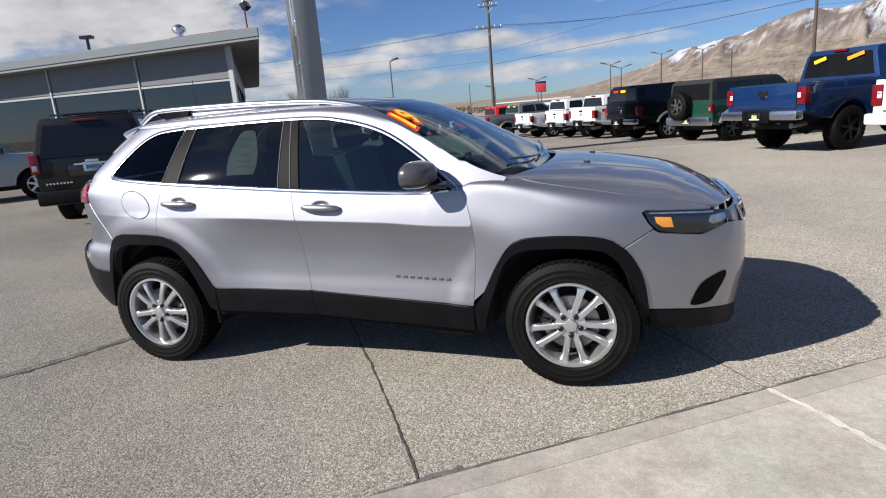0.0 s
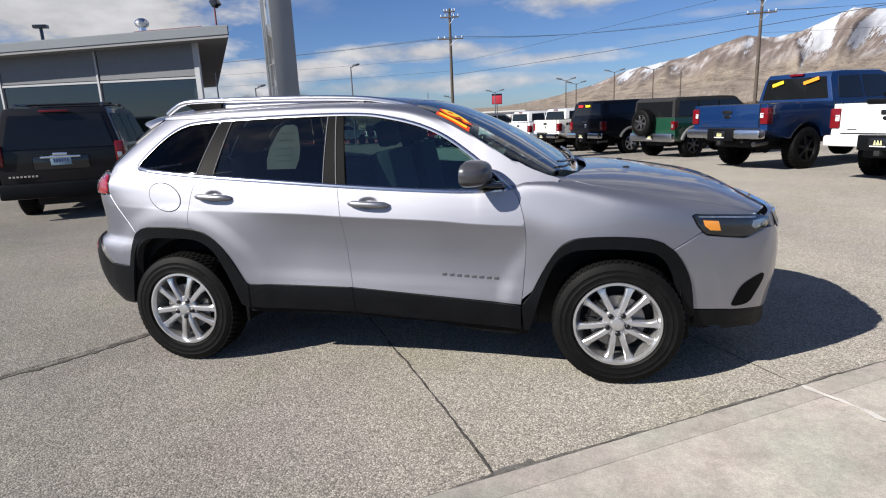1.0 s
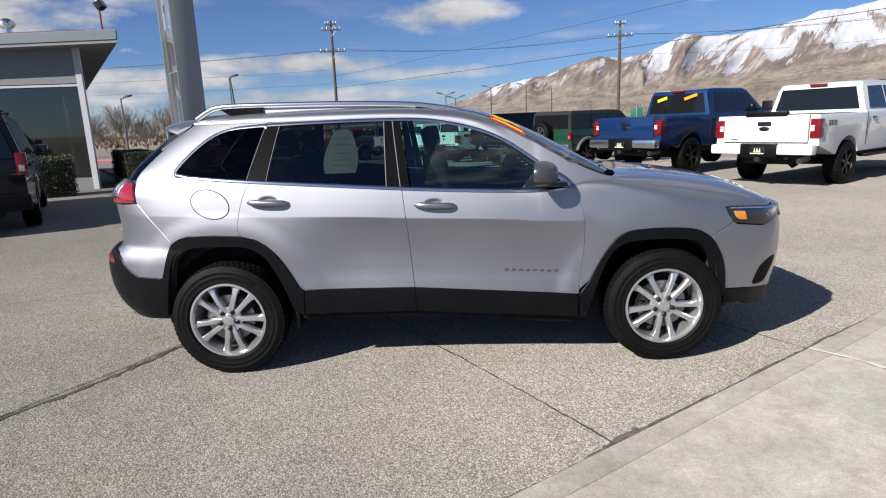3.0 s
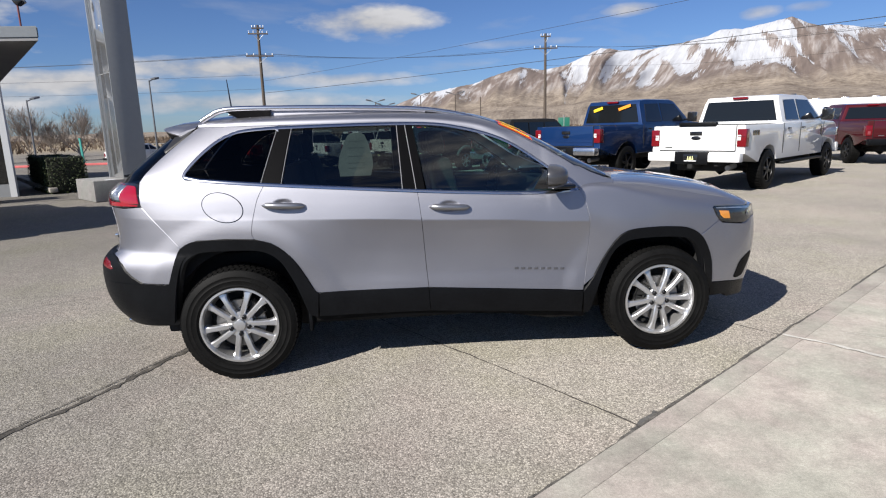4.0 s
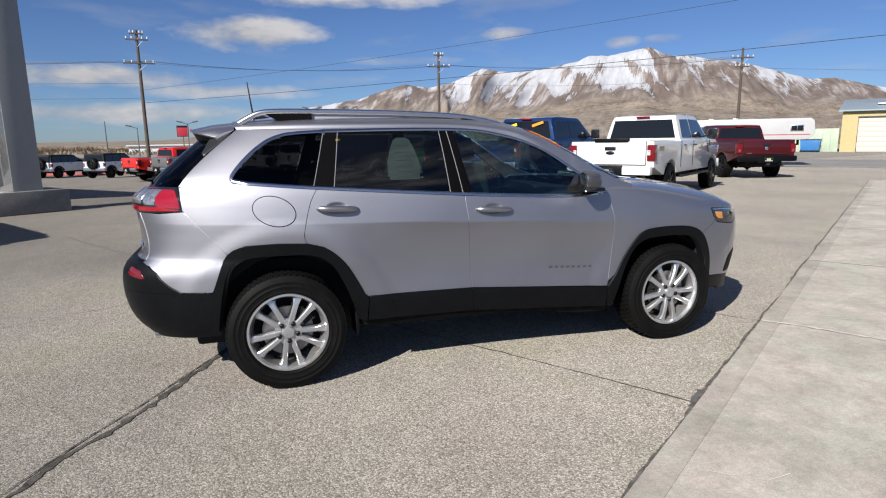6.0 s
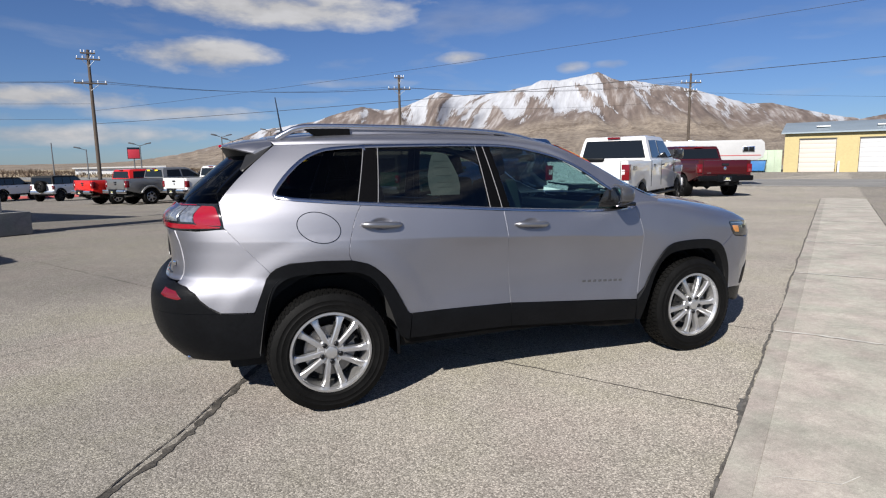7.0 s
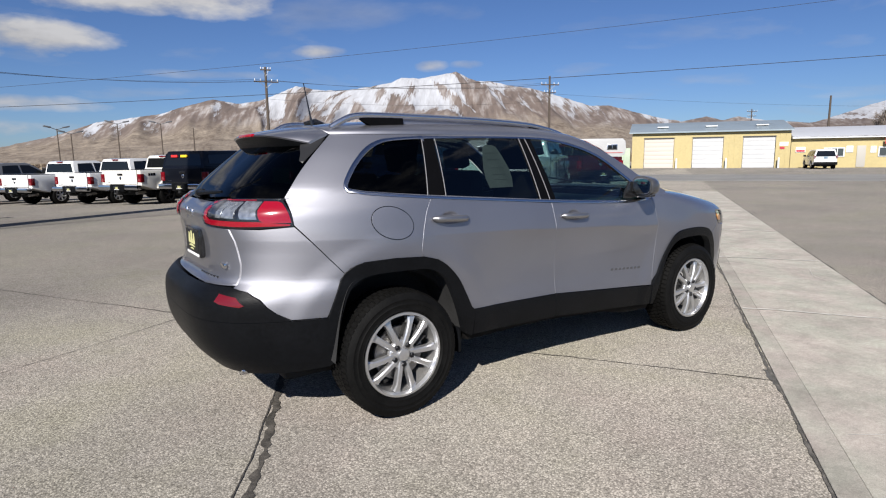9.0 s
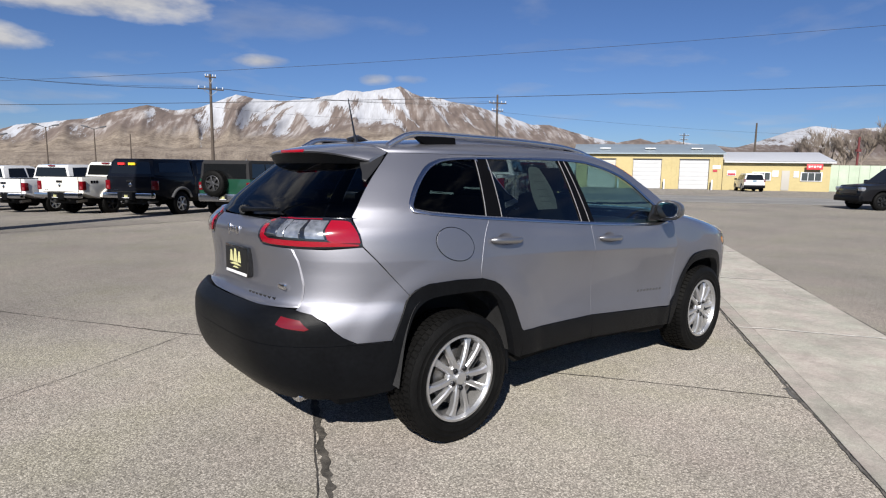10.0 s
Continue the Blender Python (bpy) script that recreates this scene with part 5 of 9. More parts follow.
def asphalt_material():
    m = bpy.data.materials.new("weathered_chip_seal")
    m.use_nodes = True
    N, L = m.node_tree.nodes, m.node_tree.links
    b = N["Principled BSDF"]
    b.inputs["Roughness"].default_value = 0.9
    b.inputs["Diffuse Roughness"].default_value = 0.55
    b.inputs["Specular IOR Level"].default_value = 0.25
    tc = N.new("ShaderNodeTexCoord")

    def noise_tex(scale, detail, rough=0.55):
        n = N.new("ShaderNodeTexNoise")
        n.inputs["Scale"].default_value = scale
        n.inputs["Detail"].default_value = detail
        n.inputs["Roughness"].default_value = rough
        L.new(tc.outputs["Object"], n.inputs["Vector"])
        return n.outputs[0]

    def ramp(src, pts):
        r = N.new("ShaderNodeValToRGB")
        while len(r.color_ramp.elements) < len(pts):
            r.color_ramp.elements.new(0.5)
        for e, (p, c) in zip(r.color_ramp.elements, pts):
            e.position = p
            e.color = (*c, 1)
        L.new(src, r.inputs[0])
        return r.outputs[0]

    def mult(a, c, fac=1.0):
        x = N.new("ShaderNodeMix")
        x.data_type = 'RGBA'
        x.blend_type = 'MULTIPLY'
        x.inputs["Factor"].default_value = fac
        L.new(a, x.inputs["A"])
        L.new(c, x.inputs["B"])
        return x.outputs["Result"]
    # stone chips of different greys in binder
    vo = N.new("ShaderNodeTexVoronoi")
    vo.inputs["Scale"].default_value = 128
    L.new(tc.outputs["Object"], vo.inputs["Vector"])
    sep = N.new("ShaderNodeSeparateColor")
    L.new(vo.outputs["Color"], sep.inputs[0])
    chips = ramp(sep.outputs[0], ((0.0, (0.158, 0.145, 0.128)), (0.3, (0.240, 0.221, 0.196)), (0.7, (0.300, 0.277, 0.247)), (1.0, (0.455, 0.421, 0.377))))
    gapc = ramp(vo.outputs["Distance"], ((0.0, (1.12, 1.12, 1.12)), (0.45, (1.0, 1.0, 1.0)), (0.85, (0.56, 0.56, 0.56))))
    col = mult(chips, gapc)
    big = ramp(noise_tex(0.35, 5), ((0.30, (0.84, 0.84, 0.85)), (0.5, (1.0, 1.0, 0.99)), (0.72, (1.13, 1.12, 1.08))))
    col = mult(col, big)
    mid = ramp(noise_tex(2.3, 6, 0.65), ((0.30, (0.91, 0.905, 0.90)), (0.55, (1.0, 1.0, 1.0)), (0.75, (1.05, 1.045, 1.03))))
    col = mult(col, mid)
    hue = ramp(noise_tex(0.8, 4, 0.6), ((0.32, (1.03, 0.99, 1.0)), (0.5, (1.0, 1.0, 0.99)), (0.68, (0.985, 1.0, 0.92))))
    col = mult(col, hue)
    # oil drips and small stains
    sp = ramp(noise_tex(1.1, 8, 0.75), ((0.0, (0.45, 0.44, 0.43)), (0.27, (0.66, 0.65, 0.64)), (0.34, (1, 1, 1))))
    col = mult(col, sp)
    # a darker tone beyond the tar-sealed joint and outside the gutter
    for way, start in (((-0.321, 0.947, 0), 13.14), ((0.571, -0.821, 0), 3.26)):
        dp = N.new("ShaderNodeVectorMath")
        dp.operation = "DOT_PRODUCT"
        dp.inputs[1].default_value = way
        L.new(tc.outputs["Object"], dp.inputs[0])
        mr = N.new("ShaderNodeMapRange")
        mr.inputs["From Min"].default_value = start - 0.05
        mr.inputs["From Max"].default_value = start + 0.05
        L.new(dp.outputs["Value"], mr.inputs["Value"])
        col = mult(col, ramp(mr.outputs[0], ((0.0, (1, 1, 1)), (1.0, (0.76, 0.76, 0.77)))))
    # a darker stretch with wavering edges before the sign pylon
    ds = N.new("ShaderNodeVectorMath")
    ds.operation = "DISTANCE"
    ds.inputs[1].default_value = (-4.5, 9.5, 0)
    L.new(tc.outputs["Object"], ds.inputs[0])
    wobble = N.new("ShaderNodeMath")
    wobble.operation = "MULTIPLY_ADD"
    wobble.inputs[1].default_value = 7.0
    L.new(noise_tex(0.3, 4), wobble.inputs[0])
    L.new(ds.outputs["Value"], wobble.inputs[2])
    patchy = N.new("ShaderNodeMapRange")
    patchy.inputs["From Min"].default_value = 8.5
    patchy.inputs["From Max"].default_value = 12.5
    L.new(wobble.outputs[0], patchy.inputs["Value"])
    col = mult(col, ramp(patchy.outputs[0], ((0.0, (0.76, 0.76, 0.76)), (1.0, (1, 1, 1)))))
    # dry scrubland takes over beyond the lot
    sx = N.new("ShaderNodeSeparateXYZ")
    L.new(tc.outputs["Object"], sx.inputs[0])
    ln = N.new("ShaderNodeVectorMath")
    ln.operation = "LENGTH"
    L.new(tc.outputs["Object"], ln.inputs[0])
    far = N.new("ShaderNodeMapRange")
    far.inputs["From Min"].default_value = 105
    far.inputs["From Max"].default_value = 135
    L.new(ln.outputs["Value"], far.inputs["Value"])
    dry = ramp(noise_tex(0.02, 8, 0.6), ((0.3, (0.16, 0.125, 0.085)), (0.5, (0.28, 0.225, 0.15)), (0.7, (0.36, 0.30, 0.205))))
    mx = N.new("ShaderNodeMix")
    mx.data_type = 'RGBA'
    L.new(far.outputs[0], mx.inputs["Factor"])
    L.new(col, mx.inputs["A"])
    L.new(dry, mx.inputs["B"])
    L.new(mx.outputs["Result"], b.inputs["Base Color"])
    bp = N.new("ShaderNodeBump")
    bp.inputs["Strength"].default_value = 0.55
    bp.inputs["Distance"].default_value = 0.006
    inv = N.new("ShaderNodeMath")
    inv.operation = "SUBTRACT"
    inv.inputs[0].default_value = 1
    L.new(vo.outputs["Distance"], inv.inputs[1])
    L.new(inv.outputs[0], bp.inputs["Height"])
    L.new(bp.outputs[0], b.inputs["Normal"])
    return m


def concrete_material(name, color, stain=0.2):
    m = bpy.data.materials.new(name)
    m.use_nodes = True
    N, L = m.node_tree.nodes, m.node_tree.links
    b = N["Principled BSDF"]
    b.inputs["Roughness"].default_value = 0.85
    b.inputs["Diffuse Roughness"].default_value = 0.4
    b.inputs["Specular IOR Level"].default_value = 0.25
    tc = N.new("ShaderNodeTexCoord")
    out = None
    for scale, lo, hi in ((1.7, 1 - stain * 0.6, 1 + stain * 0.3), (6, 0.88, 1.08), (26, 0.86, 1.1), (80, 0.82, 1.14), (240, 0.74, 1.2)):
        n = N.new("ShaderNodeTexNoise")
        n.inputs["Scale"].default_value = scale
        n.inputs["Detail"].default_value = 6
        n.inputs["Roughness"].default_value = 0.62
        L.new(tc.outputs["Object"], n.inputs["Vector"])
        r = N.new("ShaderNodeMapRange")
        r.inputs["From Min"].default_value = 0.3
        r.inputs["From Max"].default_value = 0.7
        r.inputs["To Min"].default_value = lo
        r.inputs["To Max"].default_value = hi
        L.new(n.outputs[0], r.inputs["Value"])
        if out is None:
            out = r.outputs[0]
        else:
            mm = N.new("ShaderNodeMath")
            mm.operation = "MULTIPLY"
            L.new(out, mm.inputs[0])
            L.new(r.outputs[0], mm.inputs[1])
            out = mm.outputs[0]
    v = N.new("ShaderNodeVectorMath")
    v.operation = "SCALE"
    v.inputs[0].default_value = color
    L.new(out, v.inputs["Scale"])
    # faint pink and green weathering
    hn = N.new("ShaderNodeTexNoise")
    hn.inputs["Scale"].default_value = 2.6
    hn.inputs["Detail"].default_value = 5
    L.new(tc.outputs["Object"], hn.inputs["Vector"])
    hr = N.new("ShaderNodeValToRGB")
    for e, (p, c) in zip(hr.color_ramp.elements, ((0.35, (1.04, 0.985, 0.98)), (0.65, (0.97, 1.0, 0.955)))):
        e.position, e.color = p, (*c, 1)
    L.new(hn.outputs[0], hr.inputs[0])
    hm = N.new("ShaderNodeVectorMath")
    hm.operation = "MULTIPLY"
    L.new(v.outputs[0], hm.inputs[0])
    L.new(hr.outputs[0], hm.inputs[1])
    L.new(hm.outputs[0], b.inputs["Base Color"])
    bp = N.new("ShaderNodeBump")
    bp.inputs["Strength"].default_value = 0.25
    bp.inputs["Distance"].default_value = 0.004
    L.new(out, bp.inputs["Height"])
    L.new(bp.outputs[0], b.inputs["Normal"])
    return m


ASPHALT = asphalt_material()
CONCRETE = concrete_material("pale_concrete", (0.37, 0.35, 0.316), 0.42)
SEAM = material("seam_of_grey_dirt", (0.105, 0.097, 0.086), 0.95, scale=20, amount=0.7, bump=0.4, bump_scale=80)
CRACK = material("crack_filled_with_dirt", (0.052, 0.046, 0.040), 0.95, scale=28, amount=0.85, bump=0.4, bump_scale=80)
STAIN = material("dark_damp_patch", (0.10, 0.095, 0.088), 0.8, scale=8, amount=0.4)


def ease(a, b, v):
    v = min(1.0, max(0.0, (v - a) / (b - a)))
    return v * v * (3 - 2 * v)


def fall(x, y):
    """How far the far half of the lot drops below the near half."""
    d = 0.0 if y < 9 else (y - 9) ** 2 / 10 if y < 14 else min(y, 50) - 11.5
    return 0.0275 * d * (1 - ease(8, 26, x)) * (1 - ease(90, 160, y))


def ground():
    bm = bmesh.new()
    xs = [-4200, -900, -250] + [-160 + 2 * k for k in range(111)] + [250, 900, 4200]
    ys = [-4200, -900, -200, -40, 0] + [6 + 2 * k for k in range(80)] + [250, 900, 4200]
    grid = [[bm.verts.new((x, y, -fall(x, y))) for x in xs] for y in ys]
    for j in range(len(ys) - 1):
        for i in range(len(xs) - 1):
            bm.faces.new((grid[j][i], grid[j][i + 1], grid[j + 1][i + 1], grid[j + 1][i])).smooth = True
    g = part("ground", bm, ASPHALT)
    tagged(g, "pale weathered chip-seal asphalt lot", "ground", kind="structure")


def ribbon(name, pts, width, z, label, seed=1, rough=0.5, mat=None):
    """A ragged crack along points on the ground."""
    rnd = random.Random(seed)
    P = [Vector((*p, 0)) for p in pts]
    line = []
    for a, b in zip(P, P[1:]):
        n = max(2, int((b - a).length / 0.035))
        for k in range(n):
            line.append(a + (b - a) * (k / n))
    line.append(P[-1])
    bm = bmesh.new()
    prev = None
    drift = 0
    for i, p in enumerate(line):
        d = (line[min(i + 1, len(line) - 1)] - line[max(i - 1, 0)]).normalized()
        s = Vector((-d.y, d.x, 0))
        drift = drift * 0.94 + rnd.uniform(-1, 1) * width * 0.25
        w = width * (0.45 + rough * rnd.random() + 0.45 * noise.noise(p * 1.7) + 0.35 * noise.noise(p * 9.0))
        c = p + s * drift
        up = Vector((0, 0, z - fall(c.x, c.y)))
        v = (bm.verts.new(c + s * max(0.002, w / 2) + up), bm.verts.new(c - s * max(0.002, w / 2) + up))
        if prev:
            bm.faces.new((prev[0], prev[1], v[1], v[0]))
        prev = v
    bmesh.ops.recalc_face_normals(bm, faces=bm.faces[:])
    ob = part(name, bm, mat or CRACK)
    if ob.data.polygons and ob.data.polygons[0].normal.z < 0:
        ob.data.flip_normals()
    tagged(ob, label, "crack", kind="structure")
    return ob


def paving():
    # concrete valley gutter: slabs between tooled joints
    gut = tagged(new("pavement"), "pale concrete gutter strip laid in slabs", "gutter", kind="structure")
    # inner edge through (0.79, -1.87), 1.27 m wide
    O = Vector((0.79, -1.87, 0))
    joints = [-9.0, -4.3, 1.87, 4.8, 8.0, 12.0, 16.0, 20.5]
    EDGE = concrete_material("grey_trowelled_edge", (0.322, 0.302, 0.274), 0.5)
    for a, b in zip(joints, joints[1:]):
        g = 0.006
        for name, t0, t1, mat in (("edge_strip", 0.0, -0.1355, EDGE), ("slab", -0.1363, -1.27, CONCRETE)):
            bm = bmesh.new()
            top = [O + ALONG * s + ACROSS * t for s, t in ((a + g, t0), (b - g, t0), (b - g, t1), (a + g, t1))]
            vs = [bm.verts.new((p.x, p.y, 0.012)) for p in top]
            lo = [bm.verts.new((p.x, p.y, -0.05)) for p in top]
            bm.faces.new(vs)
            for k in range(4):
                bm.faces.new((vs[k], lo[k], lo[(k + 1) % 4], vs[(k + 1) % 4]))
            bmesh.ops.recalc_face_normals(bm, faces=bm.faces[:])
            bmesh.ops.bevel(bm, geom=[e for e in bm.edges if abs(e.verts[0].co.z - e.verts[1].co.z) < 1e-6 and e.verts[0].co.z > 0], offset=0.0014, segments=2, affect='EDGES')
            part(name, smooth(bm), mat, gut)

    def at(s, t):
        p = O + ALONG * s + ACROSS * t
        return (p.x, p.y)
    ribbon("trim", [at(s, 0.012) for s in np.linspace(-8, 20, 29)], 0.020, 0.005, "dirt-filled seam along a concrete gutter", 3, 0.9, SEAM)
    ribbon("trim", [at(s, -1.285) for s in np.linspace(-8, 20, 29)], 0.016, 0.005, "dirt-filled seam along a concrete gutter", 4, 0.9, SEAM)
    pale = material("pale_joint_filler", (0.56, 0.535, 0.485), 0.9, scale=9, amount=0.3)
    for k, jt in enumerate(joints[1:-1]):
        ribbon("trim", [at(jt, -0.005), at(jt + 0.01, -0.4), at(jt - 0.008, -0.9), at(jt, -1.268)], 0.034, 0.0165, "pale filled joint across concrete", 40 + k, 0.8, pale)
    for k, pts in enumerate((((-0.7, -0.2), (-0.62, -0.45), (-0.5, -0.52)), ((2.2, -0.3), (2.32, -0.7), (2.45, -0.95)), ((-2.6, -0.3), (-2.3, -0.6), (-2.35, -1.1)), ((3.2, -1.1), (3.7, -0.95), (4.1, -1.0)))):
        ribbon("trim", [at(*p) for p in pts], 0.004, 0.0165, "pale healed hairline crack in concrete", 60 + k, 0.9, pale)
    ribbon("trim", [(0.80, -1.86), (0.42, -1.25), (0.05, -0.70), (-0.32, -0.15), (-0.9, 0.75), (-1.86, 2.15), (-3.05, 4.1), (-4.6, 6.6)], 0.016, 0.004, "narrow dirt-filled crack across asphalt", 6)
    wide_crack = ((-3.4, -3.3), (-2.9, -2.25), (-2.54, -1.54), (-2.40, -1.25), (-2.17, -0.86), (-2.02, -0.55), (-1.80, -0.12), (-1.55, 0.4), (-1.3, 1.1))
    ribbon("trim", wide_crack, 0.042, 0.004, "wide crack across asphalt filled with grey dirt", 7, 0.9, material("damp_dirt_fill", (0.066, 0.059, 0.050), 0.95, scale=16, amount=0.8, bump=0.6, bump_scale=60))
    ribbon("trim", [(x - 0.014, y + 0.008) for x, y in wide_crack], 0.009, 0.0055, "dark open edge of a wide crack", 17, 0.9)
    ribbon("trim", [(2.33, -0.80), (2.10, -0.45), (1.85, -0.05), (1.5, 0.6)], 0.009, 0.004, "thin crack across asphalt", 8)
    ribbon("trim", [(-9.0, 10.9), (-3.66, 12.64), (0.03, 13.89), (2.4, 14.6), (6.0, 15.6)], 0.075, 0.012, "dark tar-sealed joint across asphalt", 9, 0.3)
    ribbon("trim", [(-4.2, 0.8), (-2.9, 1.5), (-1.86, 2.15)], 0.008, 0.004, "thin crack across asphalt", 13)
    ribbon("trim", [(0.95, -1.72), (0.84, -1.80), (0.76, -1.90)], 0.05, 0.0035, "damp patch at the end of a crack", 11, 0.9, STAIN)
    # street beyond the lot, darker bands of newer asphalt
    road = bmesh.new()
    a, d = Vector((32.2, 21.3, 0)), Vector((0.576, -0.817, 0))
    s = Vector((0.817, 0.576, 0))
    q = [a - d * 120 - s * 9, a + d * 160 - s * 9, a + d * 160 + s * 1.5, a - d * 120 + s * 1.5]
    road.faces.new([road.verts.new((p.x, p.y, 0.006)) for p in q])
    rd = part("road", road, material("street_asphalt", (0.225, 0.218, 0.205), 0.9, scale=0.4, amount=0.2))
    tagged(rd, "grey asphalt street past the sheds", "road", kind="structure")
    for k, off in enumerate((-8.8, -3.8)):
        bm = bmesh.new()
        q = [a - d * 120 + s * off, a + d * 160 + s * off, a + d * 160 + s * (off + 0.18), a - d * 120 + s * (off + 0.18)]
        bm.faces.new([bm.verts.new((p.x, p.y, 0.011)) for p in q])
        tagged(part("trim", bm, material("worn_white_line", (0.55, 0.54, 0.5), 0.8, scale=1.0, amount=0.3)), "worn pale road line on asphalt", "road line", kind="structure")


# ---- mountains ----
def snow_mountain_material():
    m = bpy.data.materials.new("snowy_sagebrush_slopes")
    m.use_nodes = True
    N, L = m.node_tree.nodes, m.node_tree.links
    b = N["Principled BSDF"]
    b.inputs["Roughness"].default_value = 0.95
    b.inputs["Specular IOR Level"].default_value = 0.1
    tc = N.new("ShaderNodeTexCoord")
    at = N.new("ShaderNodeAttribute")
    at.attribute_name = "gully"
    hi = N.new("ShaderNodeAttribute")
    hi.attribute_name = "rise"

    def tex(scale, detail, rough=0.6):
        n = N.new("ShaderNodeTexNoise")
        n.inputs["Scale"].default_value = scale
        n.inputs["Detail"].default_value = detail
        n.inputs["Roughness"].default_value = rough
        L.new(tc.outputs["Object"], n.inputs["Vector"])
        return n.outputs[0]

    def op(kind, a, c, clamp=False):
        n = N.new("ShaderNodeMath")
        n.operation = kind
        n.use_clamp = clamp
        for i, v in enumerate((a, c)):
            if isinstance(v, (int, float)):
                n.inputs[i].default_value = v
            else:
                L.new(v, n.inputs[i])
        return n.outputs[0]
    sl = N.new("ShaderNodeAttribute")
    sl.attribute_name = "slope_place"

    def streak(su, sv, detail, rough=0.6):
        mp = N.new("ShaderNodeMapping")
        mp.inputs["Scale"].default_value = (su, sv, 1)
        L.new(sl.outputs["Vector"], mp.inputs["Vector"])
        n = N.new("ShaderNodeTexNoise")
        n.inputs["Scale"].default_value = 1.0
        n.inputs["Detail"].default_value = detail
        n.inputs["Roughness"].default_value = rough
        L.new(mp.outputs[0], n.inputs["Vector"])
        return n.outputs[0]
    rock = N.new("ShaderNodeValToRGB")
    for e, (p, c) in zip((rock.color_ramp.elements[0], rock.color_ramp.elements[1], rock.color_ramp.elements.new(0.5)), ((0.32, (0.090, 0.073, 0.068)), (0.70, (0.275, 0.222, 0.187)), (0.5, (0.178, 0.142, 0.124)))):
        e.position, e.color = p, (*c, 1)
    L.new(op("ADD", op("MULTIPLY", streak(0.5, 3.5, 6), 0.55), op("MULTIPLY", streak(2.6, 5, 7, 0.65), 0.45)), rock.inputs[0])
    # tan grass on the low apron
    tan = N.new("ShaderNodeValToRGB")
    for e, (p, c) in zip((tan.color_ramp.elements[0], tan.color_ramp.elements[1]), ((0.40, (0.125, 0.098, 0.078)), (0.60, (0.335, 0.282, 0.224)))):
        e.position, e.color = p, (*c, 1)
    L.new(op("ADD", op("MULTIPLY", streak(0.5, 14, 7, 0.7), 0.55), op("MULTIPLY", streak(4.0, 90, 6, 0.7), 0.45)), tan.inputs[0])
    grass = N.new("ShaderNodeMix")
    grass.data_type = 'RGBA'
    low = N.new("ShaderNodeMapRange")
    low.inputs["From Min"].default_value = 0.40
    low.inputs["From Max"].default_value = 0.24
    L.new(hi.outputs["Fac"], low.inputs["Value"])
    L.new(low.outputs[0], grass.inputs["Factor"])
    L.new(rock.outputs[0], grass.inputs["A"])
    L.new(tan.outputs[0], grass.inputs["B"])
    # snow lies high and between the ribs, in streaks that run downhill
    v = op("ADD", op("MULTIPLY", hi.outputs["Fac"], 0.70), op("MULTIPLY", op("SUBTRACT", at.outputs["Fac"], 0.5), 1.6))
    v = op("ADD", v, op("MULTIPLY", op("SUBTRACT", streak(0.9, 2.4, 6, 0.6), 0.5), 0.55))
    v = op("ADD", v, op("MULTIPLY", op("SUBTRACT", streak(3.2, 5.5, 7, 0.66), 0.5), 0.85))
    v = op("ADD", v, op("MULTIPLY", op("SUBTRACT", streak(11.0, 16.0, 7, 0.7), 0.5), 1.05))
    sn = N.new("ShaderNodeMapRange")
    sn.inputs["From Min"].default_value = 0.56
    sn.inputs["From Max"].default_value = 0.655
    L.new(v, sn.inputs["Value"])
    mx = N.new("ShaderNodeMix")
    mx.data_type = 'RGBA'
    # wind-scoured snow, thin in places
    thin = N.new("ShaderNodeValToRGB")
    for e, (p, c) in zip((thin.color_ramp.elements[0], thin.color_ramp.elements[1]), ((0.36, (0.37, 0.372, 0.39)), (0.60, (0.53, 0.545, 0.58)))):
        e.position, e.color = p, (*c, 1)
    L.new(op("ADD", op("MULTIPLY", streak(1.6, 4.0, 6, 0.65), 0.5), op("MULTIPLY", streak(7.0, 13.0, 6, 0.7), 0.5)), thin.inputs[0])
    L.new(thin.outputs[0], mx.inputs["B"])
    L.new(sn.outputs[0], mx.inputs["Factor"])
    L.new(grass.outputs["Result"], mx.inputs["A"])
    L.new(mx.outputs["Result"], b.inputs["Base Color"])
    return m


# skyline: bearing and angle of rise of the main summits and saddles
SKYLINE = ((-60, 0.2), (-20, 0.3), (-8, 0.4), (-5.4, 0.62), (-2, 1.16), (1.7, 2.1), (4.7, 3.2), (6, 3.4), (9.6, 4.0), (11.3, 4.6), (13.9, 5.33), (16, 4.98), (17.8, 5.25), (19.2, 5.8), (21.2, 6.65), (23.2, 6.3), (25.5, 6.27), (27.8, 6.6), (30, 7.0), (30.9, 7.45), (32.6, 7.36), (34.3, 7.62), (36.15, 7.95), (37, 7.5), (38.1, 7.05), (39.5, 7.02), (41, 6.62), (43.1, 6.31), (44.9, 5.79), (46.6, 5.25), (48.6, 4.55), (50.4, 4.52), (52.5, 3.9), (54.7, 3.3), (56.6, 2.9), (58.7, 3.25), (60, 2.89), (61.2, 3.16), (62.7, 2.85), (66.6, 2.42), (68.5, 3.0), (70.2, 3.6), (72.2, 4.15), (74.5, 3.75), (76.6, 3.9), (82, 2.6), (100, 1.6), (140, 0.6))


